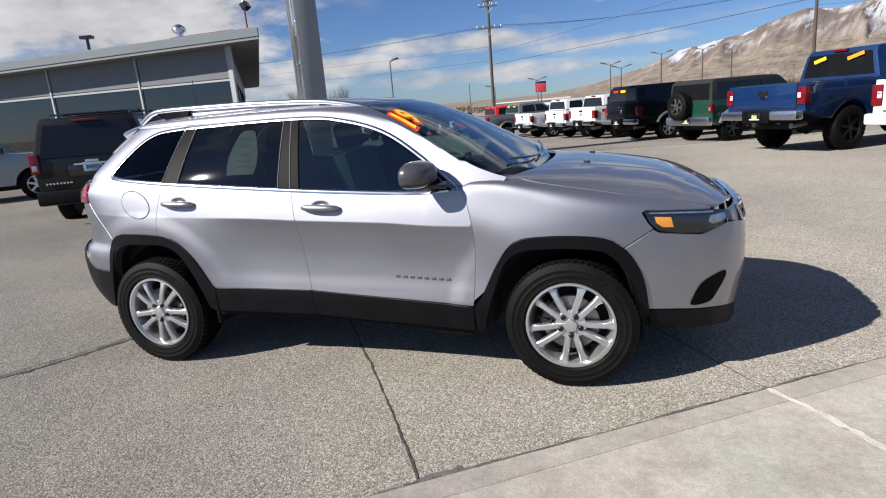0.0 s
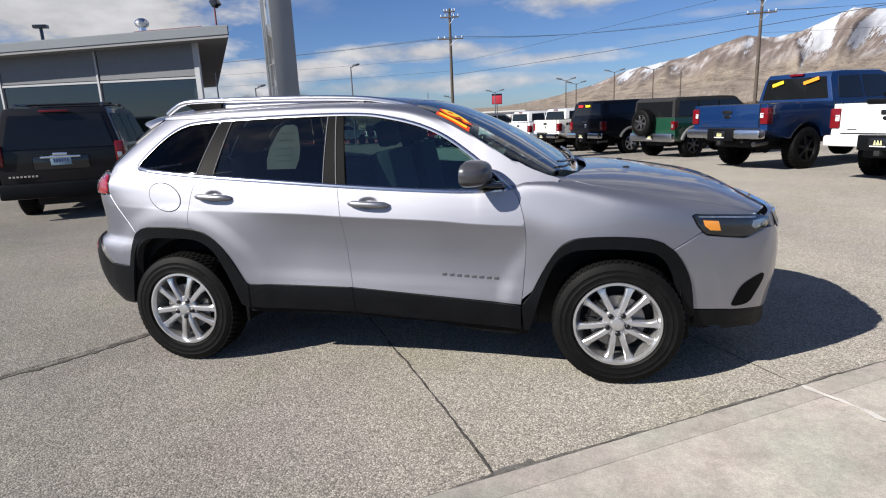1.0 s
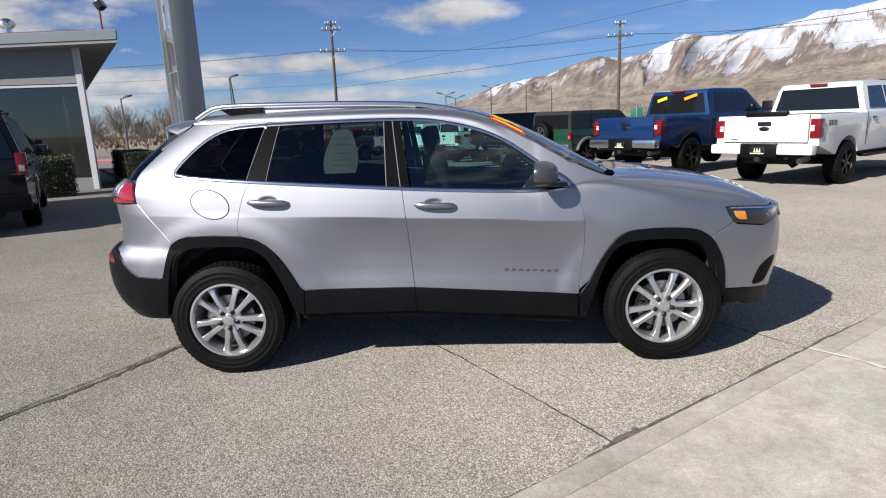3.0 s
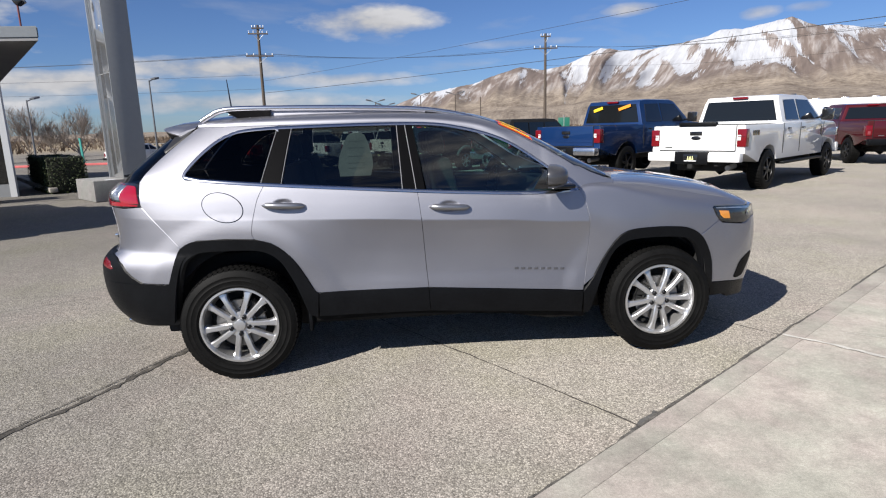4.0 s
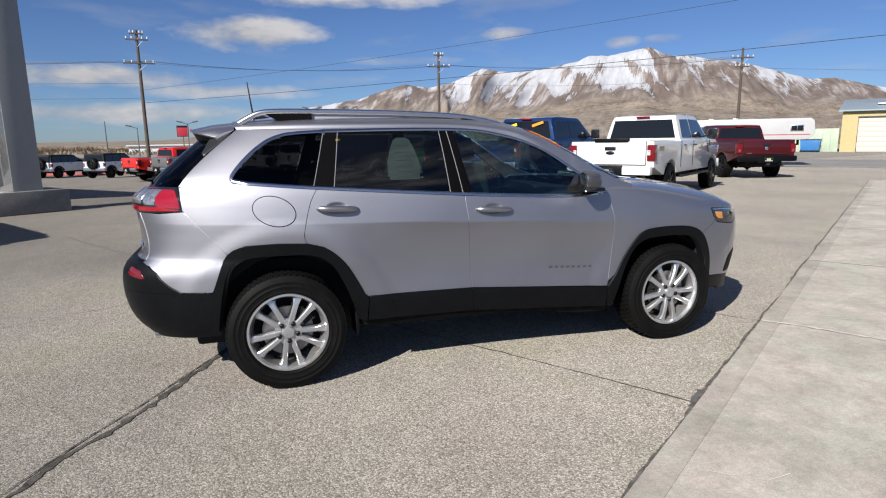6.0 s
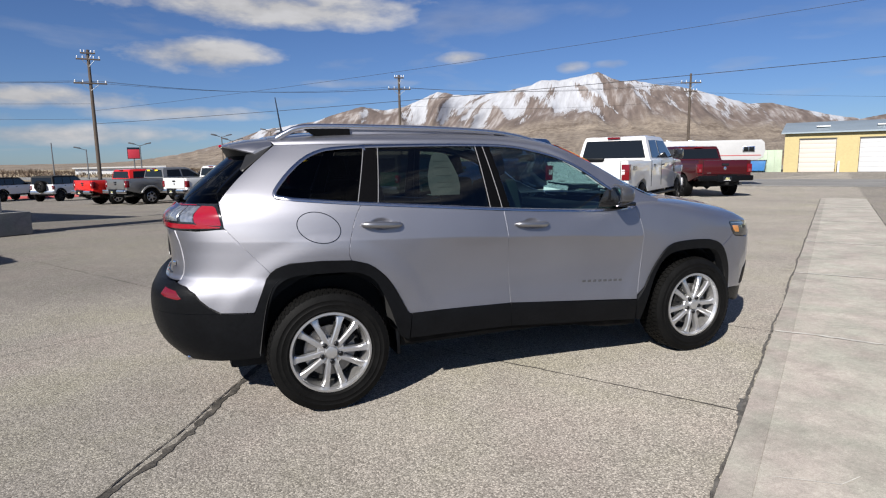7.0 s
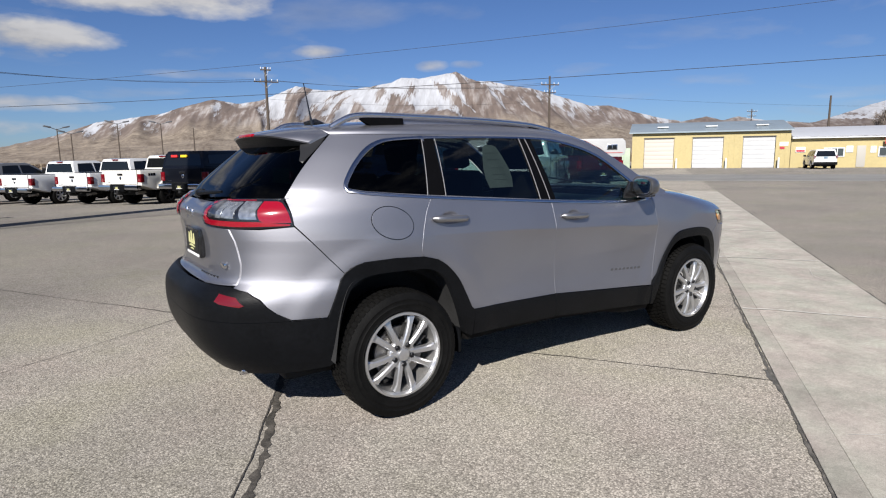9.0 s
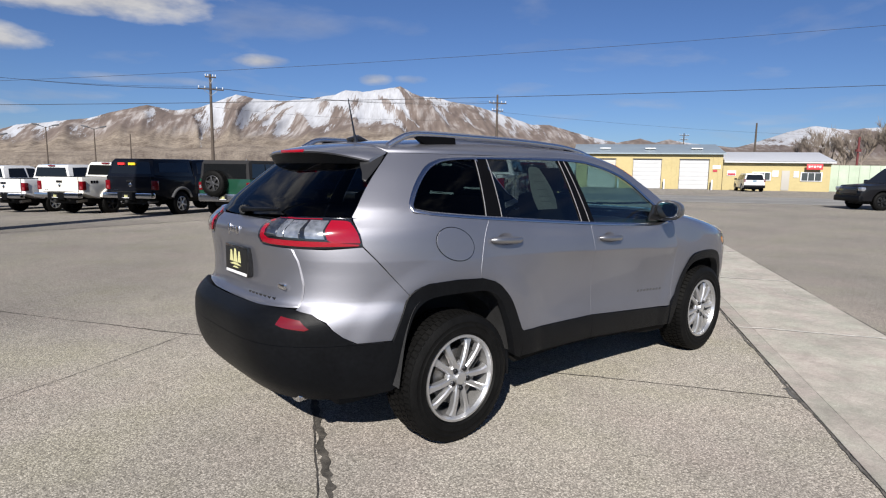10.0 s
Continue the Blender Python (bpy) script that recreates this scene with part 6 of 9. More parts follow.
def ribs(fan, s):
    """Ridges that branch downhill: sharp crests near 1, gully floors near 0."""
    lean = 3.5 * noise.noise(Vector((fan * 0.10, 2.2, 5)))
    bend = fan + (1 - s) * lean + 1.0 * noise.noise(Vector((fan * 0.2, s * 1.6, 5)))
    r1 = 1 - min(1, abs(noise.noise(Vector((bend * 0.20, s * 0.6, 0)))) * 2.3)
    r2 = 1 - min(1, abs(noise.noise(Vector((bend * 0.46 + s * 1.2, s * 1.2, 4)))) * 2.3)
    r3 = 1 - min(1, abs(noise.noise(Vector((bend * 1.05 - s * 2.0, s * 2.6, 8)))) * 2.3)
    r4 = noise.noise(Vector((bend * 2.8, s * 7.0, 11)))
    return 0.56 * r1 + 0.28 * r2 + 0.12 * r3 + 0.03 * r4


def mountains():
    bm = bmesh.new()
    skyline = np.array(SKYLINE)
    az = np.concatenate([np.arange(-60, -6, 0.6), np.arange(-6, 62, 0.14), np.arange(62, 120.01, 0.4)])
    R0, R1 = 520.0, 3300.0
    ts = np.concatenate([np.linspace(0, 0.34, 16), np.linspace(0.355, 1, 76), [1.05, 1.13, 1.3]])
    lay_g = bm.verts.layers.float.new("gully")
    lay_h = bm.verts.layers.float.new("rise")
    lay_p = bm.verts.layers.float_vector.new("slope_place")
    rows = []
    for a in az:
        a = float(a)
        el = float(np.interp(a, skyline[:, 0], skyline[:, 1]))
        el += 0.05 * noise.noise(Vector((a * 1.7, 3.1, 0))) + 0.03 * noise.noise(Vector((a * 5.1, 1.7, 0)))
        el = max(el, 0.15)
        H = R1 * math.tan(radians(el))
        col = []
        for t in ts:
            t = float(t)
            r = R0 + (R1 - R0) * t
            # long apron, then steep slopes
            s = 0.40 * t + 0.60 * max(0, (t - 0.50) / 0.50) ** 1.15 if t <= 1 else 1 - (t - 1) * 1.5
            k = 0.50 + 0.40 * step01(8, 20, abs(a - 36))
            fan = 36 + (a - 36) * (k + (1 - k) * min(1, s))
            g = ribs(fan, s)
            east = ribs(fan + 0.35, s) - ribs(fan - 0.35, s)
            amp = 0.26 * step01(0.42, 0.70, t) * (1 - step01(0.76, 0.98, t)) if t < 1 else 0
            h = H * (s + amp * (g - 0.55) * (0.30 + s))
            p = Vector((r * math.sin(radians(a)), r * math.cos(radians(a)), max(-1 if t < 0.02 else 0.02 * t * H, h) - (0.5 if t < 0.02 else 0)))
            v = bm.verts.new(p)
            rise = s * (0.22 + 0.78 * min(1, el / 7.6)) + 0.55 * s * step01(68, 70.5, a)
            v[lay_g] = 0.5 - (0.42 * (g - 0.55) + 0.85 * east) * (0.5 + 0.5 * step01(0.35, 0.6, rise))
            v[lay_h] = rise
            v[lay_p] = Vector((fan, s, 0))
            col.append(v)
        rows.append(col)
    for c1, c2 in zip(rows, rows[1:]):
        for i in range(len(ts) - 1):
            bm.faces.new((c1[i], c2[i], c2[i + 1], c1[i + 1]))
    for f in bm.faces:
        f.smooth = True
    bmesh.ops.recalc_face_normals(bm, faces=bm.faces[:])
    ob = part("backdrop", bm, snow_mountain_material())
    tagged(ob, "brown sagebrush mountains with streaks of snow", "mountain", kind="structure")


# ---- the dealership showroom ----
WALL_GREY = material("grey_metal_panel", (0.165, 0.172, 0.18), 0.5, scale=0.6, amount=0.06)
SOFFIT = material("grey_soffit", (0.22, 0.22, 0.225), 0.7, scale=1.2, amount=0.07)
WHITE_METAL = material("white_enamel_metal", (0.72, 0.73, 0.74), 0.4, scale=2, amount=0.05)
MULLION = material("grey_enamel_metal", (0.42, 0.43, 0.44), 0.45, scale=2, amount=0.05)
SHOP_GLASS = glass("showroom_glass", (0.24, 0.27, 0.27))


def showroom():
    B = Vector((-10.4, 13.0, 0))
    u = Vector((-0.992, -0.127, 0))
    v = Vector((-0.56, 0.83, 0))
    n = Vector((0.127, -0.992, 0))
    bl = empty("showroom_building", "low grey showroom with glass front and overhanging flat roof", "building")

    def slab(name, pts, z0, z1, mat, label="", rise=0.0, bevel=0.0):
        bm = bmesh.new()
        a = [bm.verts.new((p.x, p.y, z0 + rise * p.x if z0 > 0.03 else -0.6)) for p in pts]
        b = [bm.verts.new((p.x, p.y, z1 + rise * p.x)) for p in pts]
        k = len(pts)
        bm.faces.new(a)
        bm.faces.new(b[::-1])
        for i in range(k):
            bm.faces.new((a[i], b[i], b[(i + 1) % k], a[(i + 1) % k]))
        bmesh.ops.recalc_face_normals(bm, faces=bm.faces[:])
        if bevel:
            bmesh.ops.bevel(bm, geom=bm.edges[:], offset=bevel, segments=2, affect='EDGES')
        return part(name, smooth(bm), mat, bl, label)

    def quad(o, d, w, th, inward):
        return [o, o + d * w, o + d * w + inward * th, o + inward * th]
    inn = -n
    rise = 0.022
    roof_pts = [B + u * -1.35 + n * 0.62, B + u * 26 + n * 0.62, B + u * 26 + v * 24, B + u * -1.35 + n * 0.62 + v * 21]
    slab("roof", roof_pts, 4.06 + 0.20, 4.06 + 0.50, material("roof_fascia", (0.16, 0.178, 0.195), 0.5, scale=0.8, amount=0.05), "", rise, 0.03)
    inner = [roof_pts[0] * 1.0, roof_pts[1], roof_pts[2], roof_pts[3]]
    slab("soffit", [p + (B + u * 9 + v * 9 - p).normalized() * 0.04 for p in inner], 4.06 + 0.14, 4.06 + 0.198, SOFFIT, "", rise)
    slab("parapet_trim", [roof_pts[0] + u * 0.8 + v * 0.3, roof_pts[0] + u * 3.0 + v * 0.3, roof_pts[0] + u * 3.0 + v * 0.5, roof_pts[0] + u * 0.8 + v * 0.5], 4.36, 4.62, material("dark_red_metal", (0.14, 0.03, 0.03), 0.5), "", rise)
    # facade: grey panels above the transom, glass below
    for i in range(7):
        s0 = i * 3.4 + 0.05
        o = B + u * s0
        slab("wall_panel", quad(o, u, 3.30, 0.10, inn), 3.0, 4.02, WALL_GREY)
        slab("window_pane", quad(o + inn * 0.04, u, 3.30, 0.012, inn), 0.32, 2.90, SHOP_GLASS)
        slab("mullion", quad(B + u * (s0 - 0.05) + n * 0.03, u, 0.06 if i else 0.16, 0.12, inn), 0.0, 4.04, MULLION)
        slab("transom", quad(o + n * 0.01, u, 3.32, 0.08, inn), 2.915, 2.975, MULLION)
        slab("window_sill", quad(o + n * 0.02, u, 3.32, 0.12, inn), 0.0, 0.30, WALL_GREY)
    for i in range(5):
        o = B + v * (i * 3.6 + 0.3)
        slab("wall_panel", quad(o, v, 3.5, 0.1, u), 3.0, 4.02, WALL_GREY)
        slab("window_pane", quad(o + u * 0.04, v, 3.5, 0.012, u), 0.32, 2.90, SHOP_GLASS)
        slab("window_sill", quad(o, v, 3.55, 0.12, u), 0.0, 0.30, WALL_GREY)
        slab("mullion", quad(B + v * (i * 3.6 + 0.2), v, 0.1, 0.12, u), 0.0, 4.02, material("dark_bronze_metal", (0.05, 0.05, 0.05), 0.5))
    slab("floor_slab", [B + u * 0.2 + inn * 0.3, B + u * 25 + inn * 0.3, B + u * 25 + v * 20, B + v * 18 + u * 0.3], 0.01, 0.06, material("showroom_tile", (0.35, 0.34, 0.32), 0.3))
    slab("back_wall", quad(B + v * 9 + u * 0.5, u, 24, 0.2, inn), 0.0, 4.05, material("showroom_wall", (0.55, 0.54, 0.52), 0.8, scale=0.5, amount=0.1))
    slab("counter", quad(B + v * 3 + u * 1.6, u, 2.2, 0.6, inn), 0.06, 1.1, material("counter_white", (0.6, 0.6, 0.6), 0.5))
    slab("poster", quad(B + u * 1.0 + inn * 0.12, u, 1.5, 0.01, inn), 1.05, 1.75, material("poster_paper", (0.62, 0.62, 0.58), 0.7, scale=3, amount=0.2))
    # roof fittings
    p = B + u * 5.4 + v * 2.0 + n * 0.2
    fl = empty("roof_floodlight", "black box floodlight on a short roof post", "floodlight")
    part("post", tube_bm([(p.x, p.y, 4.2), (p.x, p.y, 4.95)], 0.055, 8), BLACK, fl)
    part("lamp_head", box_bm((-0.22, -0.12, 0), (0.22, 0.12, 0.12), 0.02, pose(p.x, p.y, 4.93, 0, 0, 20)), BLACK, fl)
    p = B + u * 1.7 + v * 1.6 + n * 0.2
    vt = empty("roof_vent", "galvanised turbine vent on a flat roof", "vent")
    part("pipe", tube_bm([(p.x, p.y, 4.3), (p.x, p.y, 4.72)], 0.11, 14), SATIN, vt)
    bm = lathe_bm([(0.11, 0), (0.20, 0.06), (0.23, 0.14), (0.20, 0.22), (0.10, 0.29), (0.001, 0.31)], 16)
    bmesh.ops.transform(bm, matrix=pose(p.x, p.y, 4.70, 90, 0, 0), verts=bm.verts[:])
    part("vent_head", bm, SATIN, vt)
    p = B + u * -0.9 + n * 0.4
    f2 = empty("roof_floodlight", "black floodlight on a roof corner bracket", "floodlight")
    part("post", tube_bm([(p.x, p.y, 4.3), (p.x, p.y, 4.92)], 0.025, 8), material("dark_red_metal"), f2)
    part("lamp_head", box_bm((-0.05, -0.13, -0.10), (0.16, 0.13, 0.12), 0.03, pose(p.x, p.y, 4.98, 0, -30, 0)), BLACK, f2)


def pylon():
    C = Vector((-7.08, 10.12, 0))
    py = empty("sign_pylon", "tall grey metal-clad sign pylon on a concrete base", "pylon")
    m = Matrix(((ALONG.x, ACROSS.x, 0, C.x), (ALONG.y, ACROSS.y, 0, C.y), (0, 0, 1, 0), (0, 0, 0, 1))) @ pose(0, 0, 0, 0, 0, 5)
    part("base", box_bm((0, 0, 0), (1.80, 1.4, 0.5), 0.02, m), concrete_material("grey_painted_concrete", (0.24, 0.24, 0.238), 0.15), py)
    clad = material("grey_cladding", (0.29, 0.297, 0.297), 0.42, 0.0, scale=0.7, amount=0.04)
    bright = material("polished_sheet", (0.62, 0.63, 0.64), 0.10, 0.9, scale=0.5, amount=0.05)
    for z0, z1 in ((0.502, 7.997), (8.0, 14.0)):
        part("cladding_panel", box_bm((0.72, 0.15, z0), (1.31, 1.05, z1), 0.008, m), clad, py)
    for z0, z1 in ((0.51, 2.99), (3.005, 6.49), (6.505, 9.99), (10.005, 13.99)):
        part("polished_panel", box_bm((0.714, 0.16, z0), (0.7185, 1.04, z1), 0.001, m), bright, py)
    part("edge_trim", box_bm((0.67, 1.0, 0.5), (0.713, 1.04, 14), 0.004, m), material("satin_edge_trim", (0.42, 0.44, 0.46), 0.35, 0.6), py)
    part("base_cover", box_bm((0.30, 0.05, 0.5), (0.50, 0.18, 0.505), 0.0, m), WHITE_METAL, py)


# ---- planting ----
LEAF = material("hedge_leaves", (0.035, 0.05, 0.014), 0.7, scale=6, amount=0.5)
TWIG = material("bare_grey_twigs", (0.24, 0.20, 0.165), 0.9, scale=4, amount=0.3)


def hedge(o, length, depth, height, direction, seed):
    rnd = random.Random(seed)
    h = empty("clipped_hedge", "clipped dark green hedge beside a showroom", "hedge")
    bm = bmesh.new()
    s = Vector((-direction.y, direction.x, 0))
    for k in range(int(length * depth * height * 2600)):
        a, b, c = rnd.random(), rnd.random(), rnd.random()
        f = rnd.random()
        if f < 0.5:
            b = rnd.choice((0, 1)) + rnd.uniform(-0.05, 0.05)
        elif f < 0.85:
            c = 1 + rnd.uniform(-0.05, 0.05)
        else:
            a = rnd.choice((0, 1)) + rnd.uniform(-0.02, 0.02)
        p = o + direction * (a * length) + s * (b * depth) + Vector((0, 0, max(0.02, c * height + 0.05 * noise.noise(Vector((a * 8, b * 4, seed))))))
        r = Euler([rnd.uniform(0, 6.3) for _ in range(3)]).to_matrix()
        w = rnd.uniform(0.015, 0.03)
        q = [bm.verts.new(p + r @ Vector(t)) for t in ((-w, 0, 0), (0, -w * 0.6, 0), (w, 0, 0), (0, w * 0.6, 0))]
        bm.faces.new(q)
    lv = part("leaves", bm, LEAF, h)
    lv["kind"] = "stuff"
    c = o + direction * (length / 2) + s * (depth / 2)
    ang = math.degrees(math.atan2(direction.y, direction.x))
    part("core", box_bm((-length / 2 + 0.04, -depth / 2 + 0.04, 0), (length / 2 - 0.04, depth / 2 - 0.04, height - 0.05), 0.05, pose(c.x, c.y, 0, 0, 0, ang)), material("hedge_core", (0.012, 0.014, 0.008), 0.95), h)


def bare_tree(x, y, height, seed, label="leafless grey-brown street tree", spread=0.55, thick=0.018, mat=None, bole=0.34, limb=None):
    rnd = random.Random(seed)
    t = empty("bare_tree", label, "tree", "bare trees")
    trunk, twigs = bmesh.new(), bmesh.new()

    def grow(bm, p, d, length, r, level):
        pts, rad = [p], [r]
        n = 3
        for k in range(n):
            d = (d + Vector((rnd.uniform(-1, 1), rnd.uniform(-1, 1), rnd.uniform(-0.2, 0.6))) * 0.16).normalized()
            p = p + d * (length / n)
            pts.append(p)
            rad.append(r * (1 - 0.55 * (k + 1) / n))
        tube_bm(pts, rad, 6 if level < 2 else 3, bm=bm, caps=False) if level < 2 else tube_quick(bm, pts, rad)
        if level >= 4:
            return
        for k in range(9 if limb and level == 0 else 5 if level < 2 else 6):
            f = rnd.uniform(0.35, 1.0)
            i = min(n - 1, int(f * n))
            q = pts[i] + (pts[i + 1] - pts[i]) * (f * n - i)
            nd = (d + Vector((rnd.uniform(-1, 1), rnd.uniform(-1, 1), rnd.uniform(-0.1, 0.7))) * (spread + 0.25)).normalized()
            span = limb * height if limb and level == 0 else length
            grow(trunk if level < 1 else twigs, q, nd, span * rnd.uniform(0.5, 0.72), max(thick, rad[i + 1] * 0.7), level + 1)

    def tube_quick(bm, pts, rad):
        prev = None
        for p, r in zip(pts, rad):
            ring = [bm.verts.new(p + Vector((r * math.cos(a), r * math.sin(a), 0))) for a in (0, 2.1, 4.2)]
            if prev:
                for i in range(3):
                    bm.faces.new((prev[i], prev[(i + 1) % 3], ring[(i + 1) % 3], ring[i]))
            prev = ring
    grow(trunk, Vector((x, y, -fall(x, y) - 0.05)), Vector((0, 0, 1)), height * bole, height * 0.024, 0)
    part("trunk", trunk, mat or TWIG, t)
    part("crown", twigs, mat or TWIG, t)


def shrub_belt():
    """Low leafless scrub along the far edge of the lot."""
    rnd = random.Random(31)
    bm = bmesh.new()
    for k in range(8200):
        a = rnd.uniform(-42, 72)
        r = rnd.uniform(118, 240)
        p = Vector((r * math.sin(radians(a)), r * math.cos(radians(a)), 0))
        p.z = -fall(p.x, p.y)
        h = rnd.uniform(0.4, 1.6) * (1.5 if 44 < a < 54 else 1.05 if a < -14 else 0.7 if a < 2 else 1)
        for j in range(3 if a > 2 else 7):
            d = Vector((rnd.uniform(-0.6, 0.6), rnd.uniform(-0.6, 0.6), 1)) * h * rnd.uniform(0.5, 1)
            s = Vector((rnd.uniform(-1, 1), rnd.uniform(-1, 1), 0)).normalized() * (0.22 if a > 2 else 0.06)
            bm.faces.new([bm.verts.new(q) for q in (p - s, p + s, p + d + s * 0.4, p + d - s * 0.4)])
    ob = part("scrub", bm, material("dry_scrub", (0.12, 0.085, 0.06), 0.9, scale=0.1, amount=0.4))
    tagged(ob, "dry leafless scrub beyond a car lot", "scrub", kind="stuff")


# ---- poles, lamps, wires ----
WOOD = material("weathered_pole_wood", (0.080, 0.062, 0.048), 0.85, scale=1.5, amount=0.3)
STEEL = material("grey_steel", (0.32, 0.32, 0.32), 0.5, 0.4)
POST = material("dark_grey_post", (0.10, 0.105, 0.115), 0.55, scale=1.2, amount=0.2)
WIRE = material("black_cable", (0.03, 0.03, 0.03), 0.6)


def utility_pole(x, y, h, arms, yaw, label, insul=True):
    p = empty("utility_pole", label, "utility pole", "utility poles", pose(x, y, 0, 0, 0, yaw))
    part("post", tube_bm([(0, 0, -1.2), (0, 0, h * 0.5), (0, 0, h)], [0.17, 0.145, 0.11], 12), WOOD, p)
    for z, w in arms:
        arm = part("crossarm", box_bm((-w, -0.18, z - 0.06), (w, -0.08, z + 0.06), 0.01), WOOD, p)
        for s in (-1, 1):
            part("brace", tube_bm([(s * w * 0.55, -0.13, z - 0.05), (0, -0.13, z - 0.6)], 0.02, 6), STEEL, arm)
        if insul:
            for t in (-0.92, -0.45, 0.45, 0.92):
                bm = lathe_bm([(0.02, 0), (0.05, 0.05), (0.03, 0.1), (0.055, 0.14), (0.03, 0.2), (0.001, 0.22)], 8)
                bmesh.ops.transform(bm, matrix=pose(t * w, -0.13, z + 0.06, 90, 0, 0), verts=bm.verts[:])
                part("insulator", bm, WHITE_METAL, arm)
    return p


def wire(a, b, sag, r=0.011):
    a, b = Vector(a), Vector(b)
    pts = [a + (b - a) * t - Vector((0, 0, sag * 4 * t * (1 - t))) for t in np.linspace(0, 1, 25)]
    w = part("overhead_wire", tube_bm(pts, r, 5), WIRE)
    tagged(w, "thin black overhead cable between poles", "cable", "overhead cables")


def lot_lamp(x, y, h, heads=2, yaw=0, wood=False):
    l = empty("lot_lamp", "tall slim parking lot lamp with box heads", "lamp post", "lot lamps", pose(x, y, 0, 0, 0, yaw))
    part("post", tube_bm([(0, 0, -1.2), (0, 0, h)], [0.095, 0.055], 8), WOOD if wood else POST, l)
    for s in ((-1, 1) if heads == 2 else (1,) if heads == 1 else ()):
        arm = part("arm", tube_bm([(0, 0, h - 0.1), (s * 0.7, 0, h + 0.15)], 0.04, 6), POST, l)
        part("lamp_head", box_bm((-0.36, -0.20, -0.08), (0.36, 0.20, 0.08), 0.04, pose(s * 0.95, 0, h + 0.22, 0, -s * 12, 0)), POST, arm)


def far_from(t_eye, az, dist):
    return t_eye[0] + dist * math.sin(radians(az)), t_eye[1] + dist * math.cos(radians(az))


def street_furniture():
    utility_pole(-10.95, 55.2, 11.4, ((8.6, 1.25), (10.6, 0.9), (11.1, 0.55)), 5, "tall wooden utility pole with crossarms and insulators")
    utility_pole(17.1, 56.1, 10.5, ((9.05, 1.2), (10.2, 0.5)), -8, "wooden utility pole with one wide crossarm")
    utility_pole(47.7, 47.2, 10.6, ((9.6, 1.1), (8.7, 0.7)), -25, "wooden utility pole with two crossarms")
    utility_pole(*far_from((-3.4, -3.1), 68.07, 92), 8.6, (), 0, "plain wooden pole behind a shed")
    utility_pole(*far_from((-3.4, -3.1), 62.37, 150), 11.1, ((10.6, 1.2), (9.6, 1.0)), -30, "distant wooden utility pole with crossarms")
    wire((-10.95, 55.2, 5.2), (42, 6.1, 7.1), 0.35, 0.017)
    wire((-10.95, 55.2, 6.3), (42, 6.1, 10.7), 0.5)
    for dx, z in ((-1.1, 8.8), (1.1, 8.8), (0.5, 8.8)):
        wire((-10.95 + dx, 55.2, z), (17.1 + dx, 56.1, 9.25), 0.7)
        wire((17.1 + dx, 56.1, 9.25), (47.7 + dx * 0.8, 47.2, 9.75), 0.7)
        wire((-10.95 + dx, 55.2, z), (-80, 62, 9), 0.8)
    wire((-10.95, 55.2, 5.6), (-80, 60, 6.5), 0.5)
    wire((-10.95, 55.2, 6.9), (-80, 60, 7.6), 0.5)
    wire((17.1, 56.1, 7.4), (47.7, 47.2, 7.8), 0.6)
    wire((47.7, 47.2, 8.6), (140, 25, 9.5), 0.9)
    e1, e7 = (1.1, -4.0), (-2.2, -4.0)
    lot_lamp(*far_from(e1, -20.9, 56), 6.0, 1, 80)
    lot_lamp(*far_from(e1, -29.6, 60), 4.6, 1, 80)
    for az, el, n in ((-0.91, 2.55, 2), (0.01, 2.2, 2), (3.39, 3.06, 2), (6.71, 3.1, 2)):
        lot_lamp(*far_from(e1, az, 82), 1.5 + 82 * math.tan(radians(el)), n, random.uniform(-20, 20), True)
    lot_lamp(*far_from(e1, 9.0, 74), 1.5 + 74 * math.tan(radians(2.77)), 0, 0, True)
    for az, el, n in ((-9.28, 1.46, 1), (-5.28, 1.81, 2), (-11.67, 1.99, 0)):
        lot_lamp(*far_from(e7, az, 85), 1.5 + 85 * math.tan(radians(el)), n, 190)
    s = empty("roadside_sign", "distant red roadside sign on a post", "sign", "", pose(*far_from((-0.5, -4.2), -6.6, 130), 0, 0, 0, 8))
    part("post", tube_bm([(0, 0, -1.2), (0, 0, 3.2)], 0.11, 8), POST, s)
    part("frame", box_bm((-1.1, -0.1, 3.0), (1.1, 0.1, 5.2), 0.03), BLACK, s)
    part("panel", box_bm((-1.0, -0.14, 3.1), (1.0, -0.101, 4.8), 0.02), material("red_sign", (0.45, 0.03, 0.05), 0.5), s)
    s = empty("street_sign", "small green street sign on a post", "sign", "", pose(*far_from((-0.7, -4.4), 18.24, 46), -0.75, 0, 0, -15))
    part("post", tube_bm([(0, 0, 0), (0, 0, 2.9)], 0.04, 8), STEEL, s)
    part("panel", box_bm((-0.42, -0.03, 1.95), (0.42, 0.0, 2.75), 0.01), material("green_sign", (0.01, 0.12, 0.08), 0.5), s)
    tp = empty("marker_post", "leaning teal marker post beside a kerb", "post", "", pose(*far_from((-1.0, -4.25), -24.5, 65), -1.05, 0, -2, 0))
    part("post", box_bm((-0.08, -0.08, 0), (0.08, 0.08, 2.45), 0.01), material("teal_paint", (0.03, 0.26, 0.22), 0.6, scale=3, amount=0.2), tp)
    part("cap", box_bm((-0.09, -0.09, 2.45), (0.09, 0.09, 2.5), 0.01), material("teal_paint"), tp)
    p = empty("red_post", "tall slim red post beside trees", "post", "", pose(*far_from((-3.4, -3.1), 75.35, 90), 0))
    part("post", tube_bm([(0, 0, 0), (0, 0, 6.4)], 0.13, 8), material("dark_red_metal"), p)
